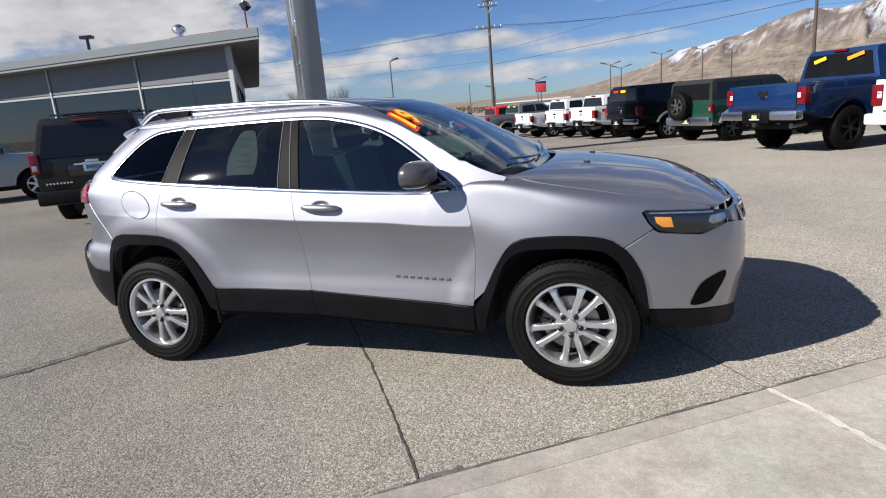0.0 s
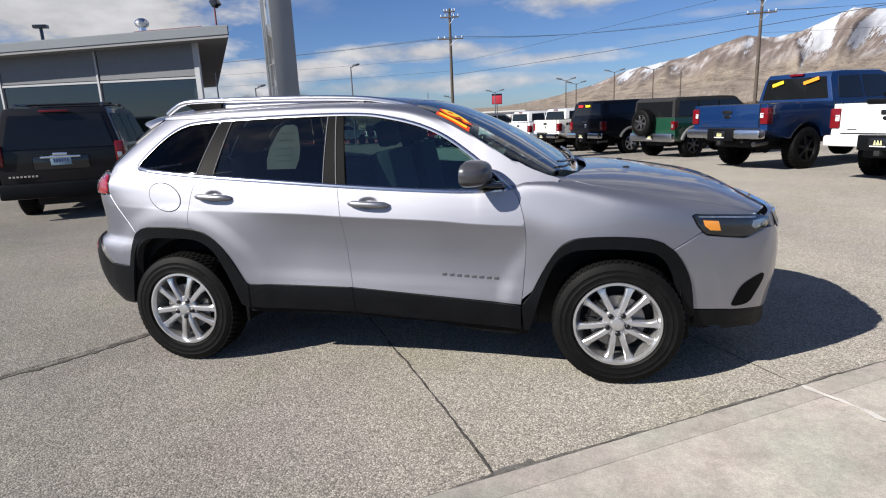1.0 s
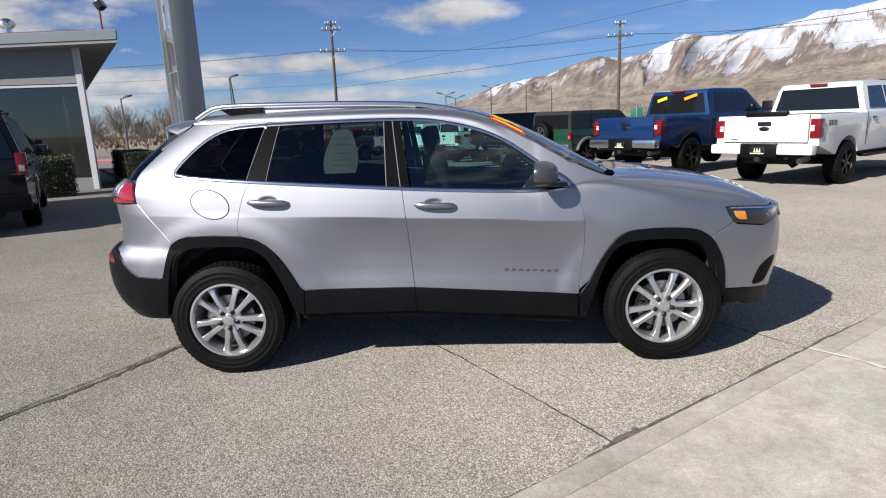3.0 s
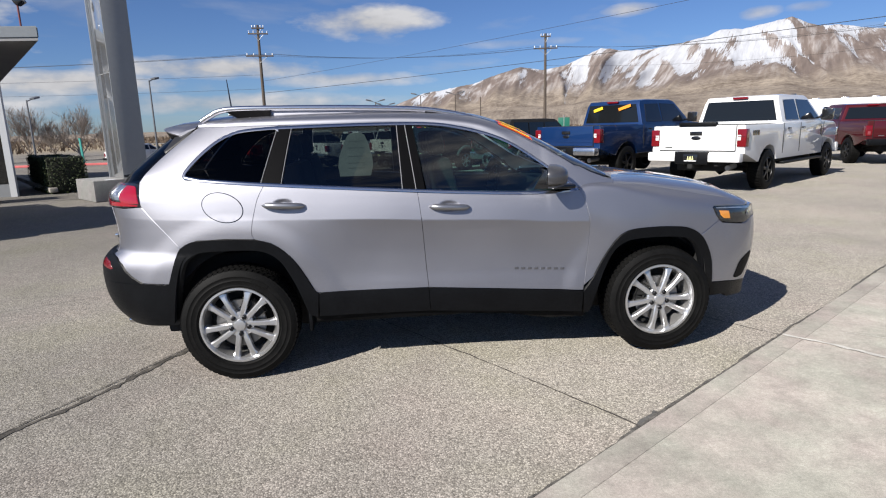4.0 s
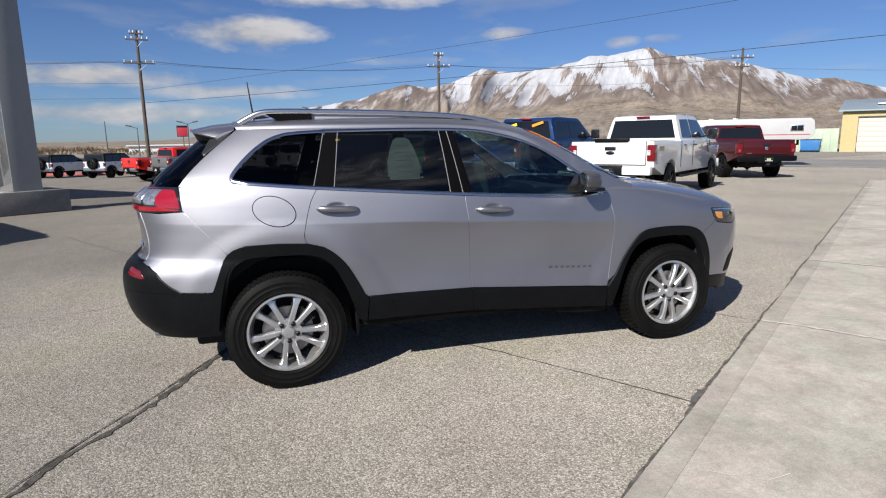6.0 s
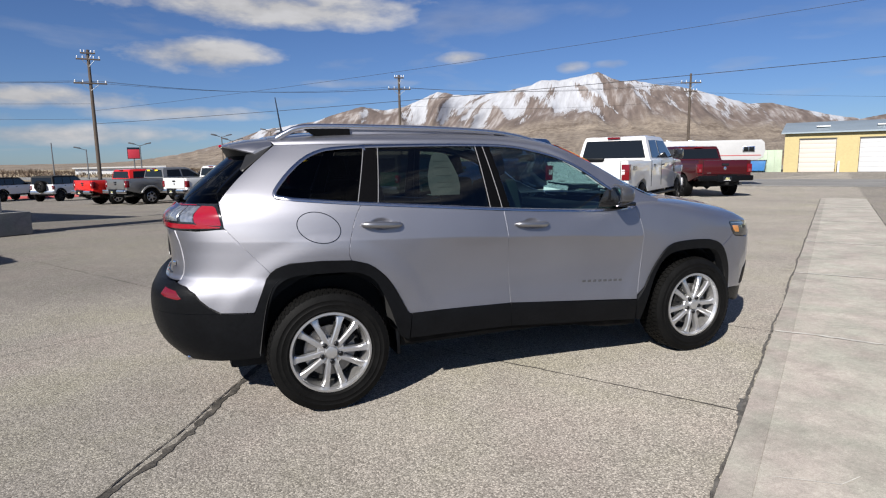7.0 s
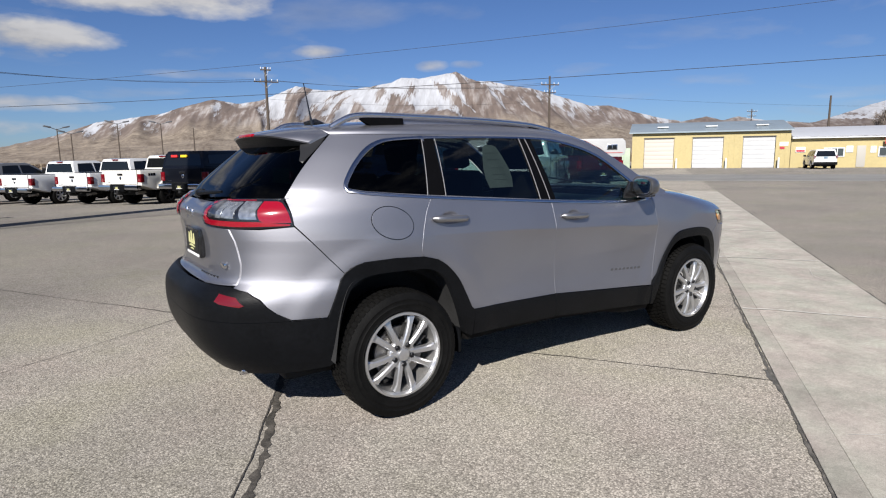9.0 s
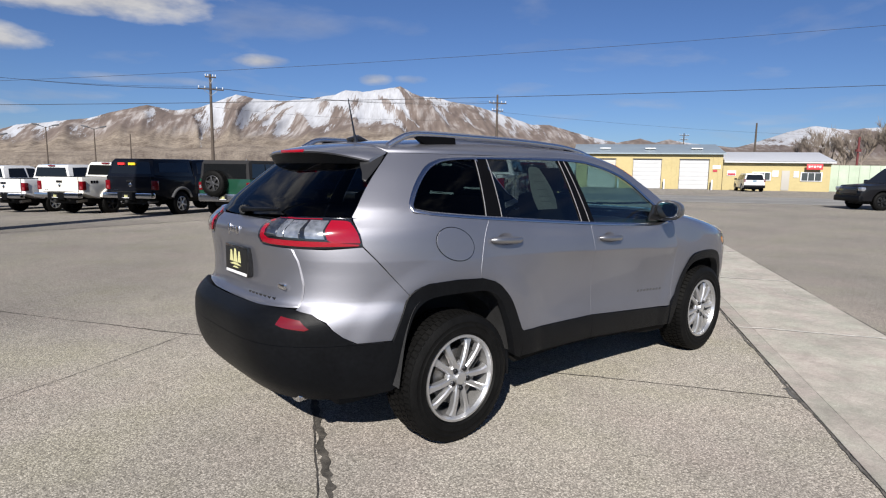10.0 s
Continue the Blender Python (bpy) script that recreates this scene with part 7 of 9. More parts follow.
    part("collar", tube_bm([(0, 0, 4.6), (0, 0, 4.9)], 0.35, 8), material("dark_red_metal"), p)


# ---- sheds and far buildings ----
YELLOW_WALL = material("yellow_metal_siding", (0.47, 0.385, 0.185), 0.6, scale=0.4, amount=0.08)
ROOF_METAL = material("blue_grey_metal_roof", (0.30, 0.36, 0.40), 0.45, 0.3, scale=0.5, amount=0.1)


def sheds():
    A = Vector((48.3, 35.75, 0))
    ang = -54.8
    m = pose(A.x, A.y, 0, 0, 0, ang)
    sh = empty("workshop_shed", "yellow metal workshop with three roller doors", "shed")
    L_, D, H, RH = 14.4, 11.0, 3.58, 4.65
    # front wall pieces between the doors
    doors = [(1.17, 4.06), (5.75, 8.60), (10.30, 13.15)]
    DH = 3.0
    xs = [0] + [v for d in doors for v in d] + [L_]
    for i in range(0, len(xs), 2):
        part("wall", box_bm((xs[i], 0, 0), (xs[i + 1], 0.15, H), 0.0, m), YELLOW_WALL, sh)
    for i, (a, b) in enumerate(doors):
        part("lintel", box_bm((a, 0, DH), (b, 0.15, H), 0, m), YELLOW_WALL, sh)
        rd = part("roller_door", box_bm((a + 0.05, 0.09, 0.02), (b - 0.05, 0.13, DH), 0, m), WHITE_METAL, sh)
        for k in range(7):
            bm = bmesh.new()
            add_box(bm, (a + 0.06, 0.06, 0.02 + k * 0.425), (b - 0.06, 0.12, 0.435 + k * 0.425), 0.012, m)
            part("door_slat", smooth(bm), material("cream_door", (0.56, 0.51, 0.45), 0.6) if i == 0 else material("white_door_slats", (0.52, 0.525, 0.53), 0.6, scale=1.2, amount=0.06), rd)
        part("door_frame", box_bm((a - 0.02, -0.03, DH - 0.03), (b + 0.02, 0.02, DH + 0.08), 0, m), material("dark_bronze_metal"), sh)
        part("bollard", tube_bm([m @ Vector((b + 0.25, -0.5, 0)), m @ Vector((b + 0.25, -0.5, 1.0))], 0.09, 8), WHITE_METAL, sh)
    for k in range(29):
        x = 0.25 + k * 0.49
        if not any(a - 0.1 < x < b + 0.1 for a, b in doors):
            part("siding_rib", box_bm((x, -0.03, 0), (x + 0.06, 0.0, H), 0, m), YELLOW_WALL, sh)
    for x0, x1 in ((0, 0.15), (L_ - 0.15, L_)):
        gb = prism_bm([(0.15, 0), (D, 0), (D, H - 0.06), (D / 2, RH - 0.06), (0.15, H)], x0, x1)
        bmesh.ops.transform(gb, matrix=m @ Matrix(((0, 1, 0, 0), (1, 0, 0, 0), (0, 0, 1, 0), (0, 0, 0, 1))), verts=gb.verts[:])
        bmesh.ops.recalc_face_normals(gb, faces=gb.faces[:])
        part("end_wall", gb, YELLOW_WALL, sh)
    roof_bm = prism_bm([(-0.4, H - 0.05), (D / 2, RH), (D + 0.4, H - 0.05), (D + 0.4, H + 0.07), (D / 2, RH + 0.14), (-0.4, H + 0.07)], -0.3, L_ + 0.2)
    bmesh.ops.transform(roof_bm, matrix=m @ Matrix(((0, 1, 0, 0), (1, 0, 0, 0), (0, 0, 1, 0), (0, 0, 0, 1))), verts=roof_bm.verts[:])
    bmesh.ops.recalc_face_normals(roof_bm, faces=roof_bm.faces[:])
    rf = part("roof", roof_bm, ROOF_METAL, sh)
    for x in (2.4, 7.0, 11.6):
        z = H + 0.07 + (RH - H) * (2.6 / (D / 2 + 0.4)) + 0.06
        part("skylight", box_bm((x, 1.6, z - 0.04), (x + 1.1, 2.6, z + 0.06), 0.02, m), WHITE_METAL, rf)
    part("wall_sign", box_bm((13.45, -0.06, 2.1), (14.2, -0.01, 2.45), 0, m), WHITE_METAL, sh)
    part("wall_sign", box_bm((13.5, -0.06, 1.8), (13.9, -0.01, 2.0), 0, m), material("red_sign"), sh)
    # office wing
    of = empty("office_building", "low yellow office with white windows and red sign", "office")
    m2 = m @ pose(L_ + 0.05, 0.0, 0)
    W = 9.6
    part("wall", box_bm((0, 0, 0), (W, 0.2, 2.78), 0, m2), YELLOW_WALL, of)
    part("end_wall", box_bm((W - 0.2, 0.2, 0), (W, 9, 2.78), 0, m2), YELLOW_WALL, of)
    part("fascia", box_bm((-0.0, -0.45, 2.74), (W + 0.3, -0.30, 2.92), 0, m2), WHITE_METAL, of)
    roof_bm = prism_bm([(-0.45, 2.92), (4.5, 3.95), (9.5, 2.92), (9.5, 2.82), (4.5, 3.80), (-0.45, 2.82)], 0.02, W + 0.3)
    bmesh.ops.transform(roof_bm, matrix=m2 @ Matrix(((0, 1, 0, 0), (1, 0, 0, 0), (0, 0, 1, 0), (0, 0, 0, 1))), verts=roof_bm.verts[:])
    bmesh.ops.recalc_face_normals(roof_bm, faces=roof_bm.faces[:])
    part("roof", roof_bm, material("pale_grey_roof", (0.5, 0.51, 0.54), 0.5, scale=0.5, amount=0.06), of)
    for x, w_, z0, z1 in ((2.7, 1.7, 1.0, 1.85), (7.0, 1.9, 0.98, 1.88)):
        w = part("window", box_bm((x, -0.08, z0), (x + w_, -0.01, z1), 0.02, m2), WHITE_METAL, of)
        pw = (w_ - 0.16) / 3
        for k in range(3):
            part("pane", box_bm((x + 0.10 + k * pw, -0.10, z0 + 0.08), (x + 0.04 + (k + 1) * pw, -0.085, z1 - 0.08), 0, m2), material("dark_window", (0.05, 0.06, 0.065), 0.1, coat=0.5), w)
    part("door", box_bm((5.35, -0.05, 0.05), (6.05, -0.005, 2.0), 0.01, m2), material("grey_door", (0.42, 0.40, 0.36), 0.6), of)
    part("notice", box_bm((4.5, -0.05, 1.4), (5.05, -0.005, 2.0), 0, m2), WHITE_METAL, of)
    part("notice", box_bm((6.4, -0.05, 1.35), (6.85, -0.005, 1.95), 0, m2), WHITE_METAL, of)
    sg = part("sign_board", box_bm((7.35, -0.50, 2.12), (8.75, -0.46, 2.66), 0.01, m2), material("red_sign_board", (0.62, 0.05, 0.06), 0.5), of)
    for k in range(5):
        part("sign_bar", box_bm((7.5 + k * 0.23, -0.52, 2.30 + 0.05 * (k % 2)), (7.66 + k * 0.23, -0.505, 2.50), 0, m2), WHITE_METAL, sg)
    part("wall_sign", box_bm((0.4, -0.06, 1.45), (1.2, -0.01, 1.95), 0, m2), WHITE_METAL, of)
    part("sign_bar", box_bm((0.45, -0.08, 1.5), (1.15, -0.062, 1.68), 0, m2), material("red_sign"), of)
    # green fence and skip
    fe = empty("board_fence", "pale green board fence beside a workshop", "fence")
    for k in range(17):
        a = -0.2 - (k + 1) * 0.62
        part("board", box_bm((a, 1.0 + 0.02 * (k % 2), 0), (a + 0.61, 1.05 + 0.02 * (k % 2), 2.1), 0.01, m), material("pale_green_boards", (0.42, 0.50, 0.38), 0.7, scale=1, amount=0.15), fe)
    f2 = empty("board_fence", "pale green board fence beyond an office", "fence")
    for k in range(24):
        a = W + 0.5 + k * 0.9
        part("board", box_bm((a, 2.0, 0), (a + 0.88, 2.06, 2.6), 0.01, m2), material("pale_green_boards"), f2)
    sk = empty("rubbish_skip", "blue metal rubbish skip beside a fence", "skip")
    part("body", prism_bm([(-2.9, 0.15), (-1.5, 0.15), (-1.4, 1.1), (-3.0, 1.1)], -0.5, 0.5, 0.02, taper=lambda x, y, z: tuple(m @ Vector((x, y - 0.3, z)))), material("blue_paint", (0.03, 0.16, 0.40), 0.5, scale=2, amount=0.2), sk)
    part("lid", box_bm((-3.0, -0.85, 1.1), (-1.4, 0.22, 1.17), 0.01, m), material("dark_lid", (0.03, 0.05, 0.09), 0.6), sk)
    for k in range(4):
        part("rib", box_bm((-2.85 + k * 0.42, -0.85, 0.2), (-2.79 + k * 0.42, -0.8, 1.08), 0, m), material("blue_paint"), sk)
    # striped market stall far behind the white pickup
    st = empty("storage_container", "white container with bright painted sides", "container", "", pose(*far_from((-0.7, -4.4), 40.5, 62), 0, 0, 0, -20))
    part("body", box_bm((-3.4, -1.2, 0), (3.4, 1.2, 2.5), 0.05), WHITE_METAL, st)
    for k, (c, x) in enumerate((((0.05, 0.25, 0.45), -2.6), ((0.45, 0.55, 0.05), 0.0), ((0.75, 0.55, 0.03), 2.2))):
        part("painted_band", prism_bm([(x - 1.4, 0.4), (x + 1.0, 0.4), (x + 1.5, 2.0), (x - 1.0, 2.3)], -1.215 - 0.004 * k, -1.203), material("band_%s" % "abc"[k], c, 0.5, scale=1.5, amount=0.2), st)
    # low warehouse and red kerb beyond the parked row
    wh = empty("long_warehouse", "long low white warehouse beyond the lot", "warehouse", "", pose(-21, 150, -0.3, 0, 0, 8))
    part("wall", box_bm((-9, 0, -0.3), (9, 12, 1.5), 0), WHITE_METAL, wh)
    part("roof", prism_bm([(-9.5, 1.5), (9.5, 1.5), (9.5, 1.95), (-9.5, 1.75)], -0.5, 12.5, 0.2), material("pale_roof", (0.66, 0.66, 0.64), 0.5), wh)
    kb = part("kerb", box_bm((-24, -0.15, 0), (24, 0.15, 0.20), 0.03), material("red_kerb_paint", (0.58, 0.13, 0.13), 0.7, scale=1, amount=0.25))
    kb.matrix_basis = pose(-26, 54, -1.05, 0, 0, 4)
    tagged(kb, "red-painted concrete kerb", "kerb", kind="structure")
    pk = part("kerb", box_bm((-9, -0.1, 0), (0, 0.1, 0.13), 0.02), CONCRETE)
    pk.matrix_basis = pose(-9.6, 13.3, 0, 0, 0, 125 - 180)
    tagged(pk, "pale concrete kerb beside the showroom", "kerb", kind="structure")


ground()
paving()
mountains()
showroom()
pylon()
hedge(Vector((-8.95, 13.95, -0.1)), 4.2, 1.0, 1.02, Vector((-0.56, 0.83, 0)), 5)
hedge(Vector((-10.45, 10.2, 0)), 1.0, 0.9, 1.0, Vector((0.8, 0.6, 0)), 9)
street_furniture()
sheds()
for i, (az, d, h) in enumerate(((-24.9, 78, 6.2), (-28.3, 78, 5.6), (-31.4, 80, 5.8), (-23.0, 92, 4.4), (-26.6, 96, 4.6), (-29.8, 98, 4.6), (-21.2, 96, 4.0))):
    bare_tree(*far_from((-0.7, -4.4), az, d), h, 40 + i, "broad leafless grey-brown street tree", spread=0.9, thick=0.014, mat=material("pale_bare_twigs", (0.27, 0.225, 0.19), 0.9, scale=4, amount=0.3), bole=0.22, limb=0.74)
for i, (az, d, h) in enumerate(((72.4, 118, 13), (73.6, 125, 15), (75.4, 118, 14), (77.2, 120, 15.5), (79.5, 120, 14), (70.3, 140, 9), (74.5, 122, 13), (82, 122, 13))):
    bare_tree(*far_from((-3.4, -3.1), az, d), h, 60 + i, "tall leafless grey-brown tree behind an office", spread=0.7, thick=0.034)
shrub_belt()

# ---- parked vehicles ----
TYRE_MESH = {}


def lot_wheel(parent, x, y, dia, width, rim_mat, out, spokes=6):
    """A simpler wheel for vehicles in the rows; alike ones share meshes."""
    key = (round(dia, 3), round(width, 3), rim_mat.name, out, spokes)
    if key not in TYRE_MESH:
        R_, h = dia / 2, width / 2
        rim = R_ * 0.60
        bm = lathe_bm([(rim, -h * 0.8), (rim + 0.03, -h), (R_ - 0.05, -h), (R_ - 0.012, -h * 0.82), (R_, -h * 0.6), (R_, h * 0.6), (R_ - 0.012, h * 0.82), (R_ - 0.05, h), (rim + 0.03, h), (rim, h * 0.8)], 36)
        for k in range(36):
            a = 2 * math.pi * k / 36
            for s in (-1, 1):
                add_box(bm, (R_ - 0.03, s * h * 0.35 - h * 0.42, -0.02), (R_ + 0.010, s * h * 0.35 + h * 0.42, 0.02), 0, pose(0, 0, 0, 0, math.degrees(a) + (4 if s > 0 else 0), 0))
        t = bpy.data.meshes.new("tyre")
        bm.to_mesh(t)
        bm.free()
        t.materials.append(RUBBER)
        f = out
        bm = lathe_bm([(rim + 0.004, f * h * 0.86), (rim - 0.012, f * h * 0.9), (rim - 0.02, f * h * 0.6), (rim - 0.03, -f * h * 0.6)], 36)
        for k in range(spokes):
            a = 2 * math.pi * (k + 0.25) / spokes
            add_box(bm, (0.03, f * h * 0.72 - 0.02, -0.032), (rim - 0.008, f * h * 0.72 + 0.02, 0.032), 0.01, pose(0, 0, 0, 0, math.degrees(a), 0), 1)
        lathe_bm([(0.085, f * h * 0.5), (0.085, f * h * 0.8), (0.05, f * h * 0.9), (0.001, f * h * 0.92)], 16, bm)
        r = bpy.data.meshes.new("rim")
        bm.to_mesh(r)
        bm.free()
        r.materials.append(rim_mat)
        bm = lathe_bm([(0.001, f * h * 0.3), (rim - 0.02, f * h * 0.3)], 24)
        b = bpy.data.meshes.new("brake_drum")
        bm.to_mesh(b)
        bm.free()
        b.materials.append(DARK)
        TYRE_MESH[key] = (t, r, b)
    w = empty_part("wheel", parent, pose(x, y, dia / 2))
    for nm, me in zip(("tyre", "rim", "brake_drum"), TYRE_MESH[key]):
        o = new(nm, me)
        o.parent = w
    return w


def arch(cx, r, zc, zb, n=9):
    """Points of a wheel opening, from its rear foot to its front foot."""
    a0 = math.asin(max(-0.9, min(0.9, (zb - zc) / r)))
    return [(cx + r * math.cos(a), zc + r * math.sin(a)) for a in np.linspace(math.pi - a0, a0, n)]


def greenhouse(parent, outline, belt_z, roof_z, wb_, wt, paint, name="cab"):
    def tap(x, y, z):
        t = min(1, max(0, (z - belt_z) / (roof_z - belt_z)))
        w = wb_ + (wt - wb_) * t
        return (x, math.copysign(w, y), z)
    return part(name, prism_bm(outline, -1, 1, 0.05, taper=tap), paint, parent), lambda z: wb_ + (wt - wb_) * min(1, max(0, (z - belt_z) / (roof_z - belt_z)))


def side_pane(parent, pts, width_at, mat=None, name="side_window"):
    for s in (-1, 1):
        bm = bmesh.new()
        a = [bm.verts.new((x, s * (width_at(z) + 0.008), z)) for x, z in pts]
        b = [bm.verts.new((x, s * (width_at(z) - 0.02), z)) for x, z in pts]
        n = len(pts)
        bm.faces.new(a)
        bm.faces.new(b[::-1])
        for i in range(n):
            bm.faces.new((a[i], b[i], b[(i + 1) % n], a[(i + 1) % n]))
        bmesh.ops.recalc_face_normals(bm, faces=bm.faces[:])
        part(name, bm, mat or WINDOW_DARK, parent)


def end_pane(parent, x_at, pts, th=0.02, mat=None, name="rear_window"):
    """A pane across the vehicle: pts (y, z), x_at(z) its slope."""
    bm = bmesh.new()
    sg = 1 if th > 0 else -1
    a = [bm.verts.new((x_at(z) - 0.008 * sg, y, z)) for y, z in pts]
    b = [bm.verts.new((x_at(z) + th, y, z)) for y, z in pts]
    n = len(pts)
    bm.faces.new(a)
    bm.faces.new(b[::-1])
    for i in range(n):
        bm.faces.new((a[i], b[i], b[(i + 1) % n], a[(i + 1) % n]))
    bmesh.ops.recalc_face_normals(bm, faces=bm.faces[:])
    return part(name, bm, mat or WINDOW_DARK, parent)


WINDOW_DARK = material("dark_vehicle_window", (0.008, 0.009, 0.010), 0.06, coat=0.3, spec=0.3)


def plate(parent, x, z, marks=True):
    """A dealer plate: black with a small pale emblem and a white foot strip, or a plain one with bluish shade in its
    colour.
    """
    p = part("plate", box_bm((x - 0.015, -0.155, z - 0.08), (x, 0.155, z + 0.08), 0.004), BLACK if marks else material("shade_toned_plate", (0.22, 0.32, 0.40), 0.5, scale=8, amount=0.2), parent)
    if marks:
        for y, w in ((-0.05, 0.02), (0.0, 0.026), (0.05, 0.02)):
            bm = prism_bm([(y - w, z - 0.035), (y + w, z - 0.035), (y + w * 0.3, z + 0.045), (y - w * 0.3, z + 0.045)], 0, 0.003)
            bmesh.ops.transform(bm, matrix=Matrix(((0, 1, 0, x - 0.0195), (1, 0, 0, 0), (0, 0, 1, 0), (0, 0, 0, 1))), verts=bm.verts[:])
            bmesh.ops.recalc_face_normals(bm, faces=bm.faces[:])
            part("plate_mark", bm, material("pale_yellow_print", (0.62, 0.60, 0.30), 0.5), p)
        part("plate_strip", box_bm((x - 0.019, -0.13, z - 0.065), (x - 0.0155, 0.13, z - 0.048), 0), material("white_vinyl", (0.8, 0.8, 0.8), 0.5), p)
    else:
        for k in range(6):
            part("plate_bar", box_bm((x - 0.0175, -0.115 + k * 0.04, z - 0.03), (x - 0.0152, -0.09 + k * 0.04, z + 0.03), 0), material("plate_blue", (0.03, 0.06, 0.16), 0.5), p)


def pickup(label, m, paint, wb=4.06, oh=1.28, W=1.015, rail=1.40, roof_z=2.05, bottom=0.60, dia=0.86, rim=None, bumper=None, flare=None, cap=False, tail="tall", steps=False, stickers=(), group="parked pickups", gate_bar=False, decal=False, grille=0.98):
    """A crew-cab pickup. Its origin lies under the middle of the rear axle, x ahead."""
    rim = rim or ALLOY
    bumper = bumper or CHROME
    v = empty("pickup_truck", label, "pickup truck", group, m)
    R_ = dia / 2
    ra = R_ + 0.10
    front = wb + 0.98
    c0 = 0.78
    belt_z = rail + 0.02
    hood_z = rail - 0.02
    zb = bottom
    out = [(-oh, zb + 0.22), (-ra - 0.05, zb + 0.02)] + arch(0, ra, R_, zb + 0.02) + arch(wb, ra, R_, zb + 0.02) + [(front - 0.05, zb), (front, zb + 0.3), (front - 0.02, hood_z - 0.22), (front - 0.16, hood_z - 0.05), (front - 0.6, hood_z + 0.02), (wb - 0.45, belt_z + 0.02), (c0 + 0.02, belt_z), (c0, rail), (-oh, rail)]

    def tap(x, y, z):
        w = W * (0.985 + 0.015 * step01(0.6, 1.0, z) - 0.03 * step01(1.15, rail + 0.05, z))
        w *= 1 - 0.10 * step01(front - 0.5, front, x) ** 2
        return (x, math.copysign(w, y), z)
    body = part("body", prism_bm(out, -1, 1, 0.035, taper=tap), paint, v)
    # bed: a dark plate level with the rails stands in for its shaded interior
    part("bed_shade_plate", box_bm((-oh + 0.10, -W + 0.14, rail - 0.03), (c0 - 0.04, W - 0.14, rail + 0.006), 0.0), DARK, v)
    gate = part("tailgate", box_bm((-oh - 0.035, -W + 0.20, zb + 0.28), (-oh + 0.01, W - 0.20, rail - 0.005), 0.02), paint, v)
    part("gate_handle", box_bm((-oh - 0.055, -0.13, rail - 0.20), (-oh - 0.034, 0.13, rail - 0.12), 0.015), BLACK, gate)
    em = bmesh.new()
    bmesh.ops.create_uvsphere(em, u_segments=18, v_segments=8, radius=1)
    bmesh.ops.transform(em, matrix=pose(-oh - 0.036, 0, rail - 0.30 if tail == "low" else rail - 0.26) @ Matrix.Diagonal((0.014, 0.055 if tail == "low" else 0.105, 0.075 if tail == "low" else 0.045, 1)), verts=em.verts[:])
    part("emblem", smooth(em), CHROME if tail == "low" else material("dark_emblem", (0.009, 0.010, 0.014), 0.3, 0.3, 0.4), gate)
    if tail != "low":
        part("gate_crease", box_bm((-oh - 0.041, -W + 0.26, zb + 0.38), (-oh - 0.034, W - 0.26, zb + 0.40), 0.003), paint, gate)
    part("gate_letter_bar", box_bm((-oh - 0.039, W - 0.50, zb + 0.33), (-oh - 0.034, W - 0.34, zb + 0.350), 0), CHROME if tail == "low" else DARK, gate)
    for y in (-W + 0.192, W - 0.200):
        part("gate_gap", box_bm((-oh - 0.012, y, zb + 0.27), (-oh + 0.004, y + 0.008, rail), 0), DARK, v)
    part("gate_gap", box_bm((-oh - 0.012, -W + 0.2, zb + 0.262), (-oh + 0.004, W - 0.2, zb + 0.278), 0), DARK, v)
    if gate_bar:
        for y in (-0.62, -0.2, 0.0, 0.2, 0.62):
            part("clearance_lamp", box_bm((wb - 1.72, y - 0.05, roof_z - 0.012), (wb - 1.60, y + 0.05, roof_z + 0.032), 0.014), BLACK, v)
        for s in (-1, 1):
            part("fender_vent", box_bm((wb - 0.66, s * W * 0.985 - 0.012, rail - 0.36), (wb - 0.58, s * W * 0.985 + 0.012, rail - 0.10), 0.006), BLACK, v)
        part("gate_spoiler", box_bm((-oh - 0.06, -0.42, rail - 0.02), (-oh + 0.06, 0.38, rail + 0.07), 0.02), CLAD, gate)
    zt0, zt1 = (zb + 0.36, rail - 0.08) if tail == "tall" else (zb + 0.34, rail - 0.14)
    for s in (-1, 1):
        y0, y1 = sorted((s * (W - 0.175), s * (W + 0.006)))
        lamp = part("tail_lamp", box_bm((-oh - 0.03, y0, zt0), (-oh + 0.14, y1, zt1), 0.02), TRUCK_LENS, v)
        zm = (zt0 + zt1) / 2
        if tail == "tall":
            ya, yb = sorted((s * (W - 0.172), s * (W - 0.095)))
            part("reverse_lens", box_bm((-oh - 0.035, ya, zt0 + 0.13), (-oh - 0.026, yb, zm + 0.06), 0.003), material("pale_clear_lens", (0.62, 0.56, 0.56), 0.2, coat=0.4), lamp)
        else:
            part("reverse_lens", box_bm((-oh - 0.034, y0 + 0.05, zm - 0.12), (-oh - 0.028, y1 - 0.05, zm - 0.02), 0.002), material("smoked_clear_lens", (0.22, 0.05, 0.055), 0.2, coat=0.3), lamp)
        part("lens_rib", box_bm((-oh - 0.036, y0 + 0.02, zm + 0.02), (-oh - 0.029, y1 - 0.02, zm + 0.035), 0.002), material("dark_red_lens", (0.10, 0.004, 0.008), 0.15, coat=1.0), lamp)
    bp = part("rear_bumper", box_bm((-oh - 0.22, -W * 0.98, zb + 0.05), (-oh - 0.01, W * 0.98, zb + 0.245), 0.045), bumper, v)
    part("step_pad", box_bm((-oh - 0.235, -0.36, zb + 0.0), (-oh - 0.15, 0.36, zb + 0.262), 0.02), CLAD, bp)
    plate(v, -oh - 0.237, zb + 0.13)
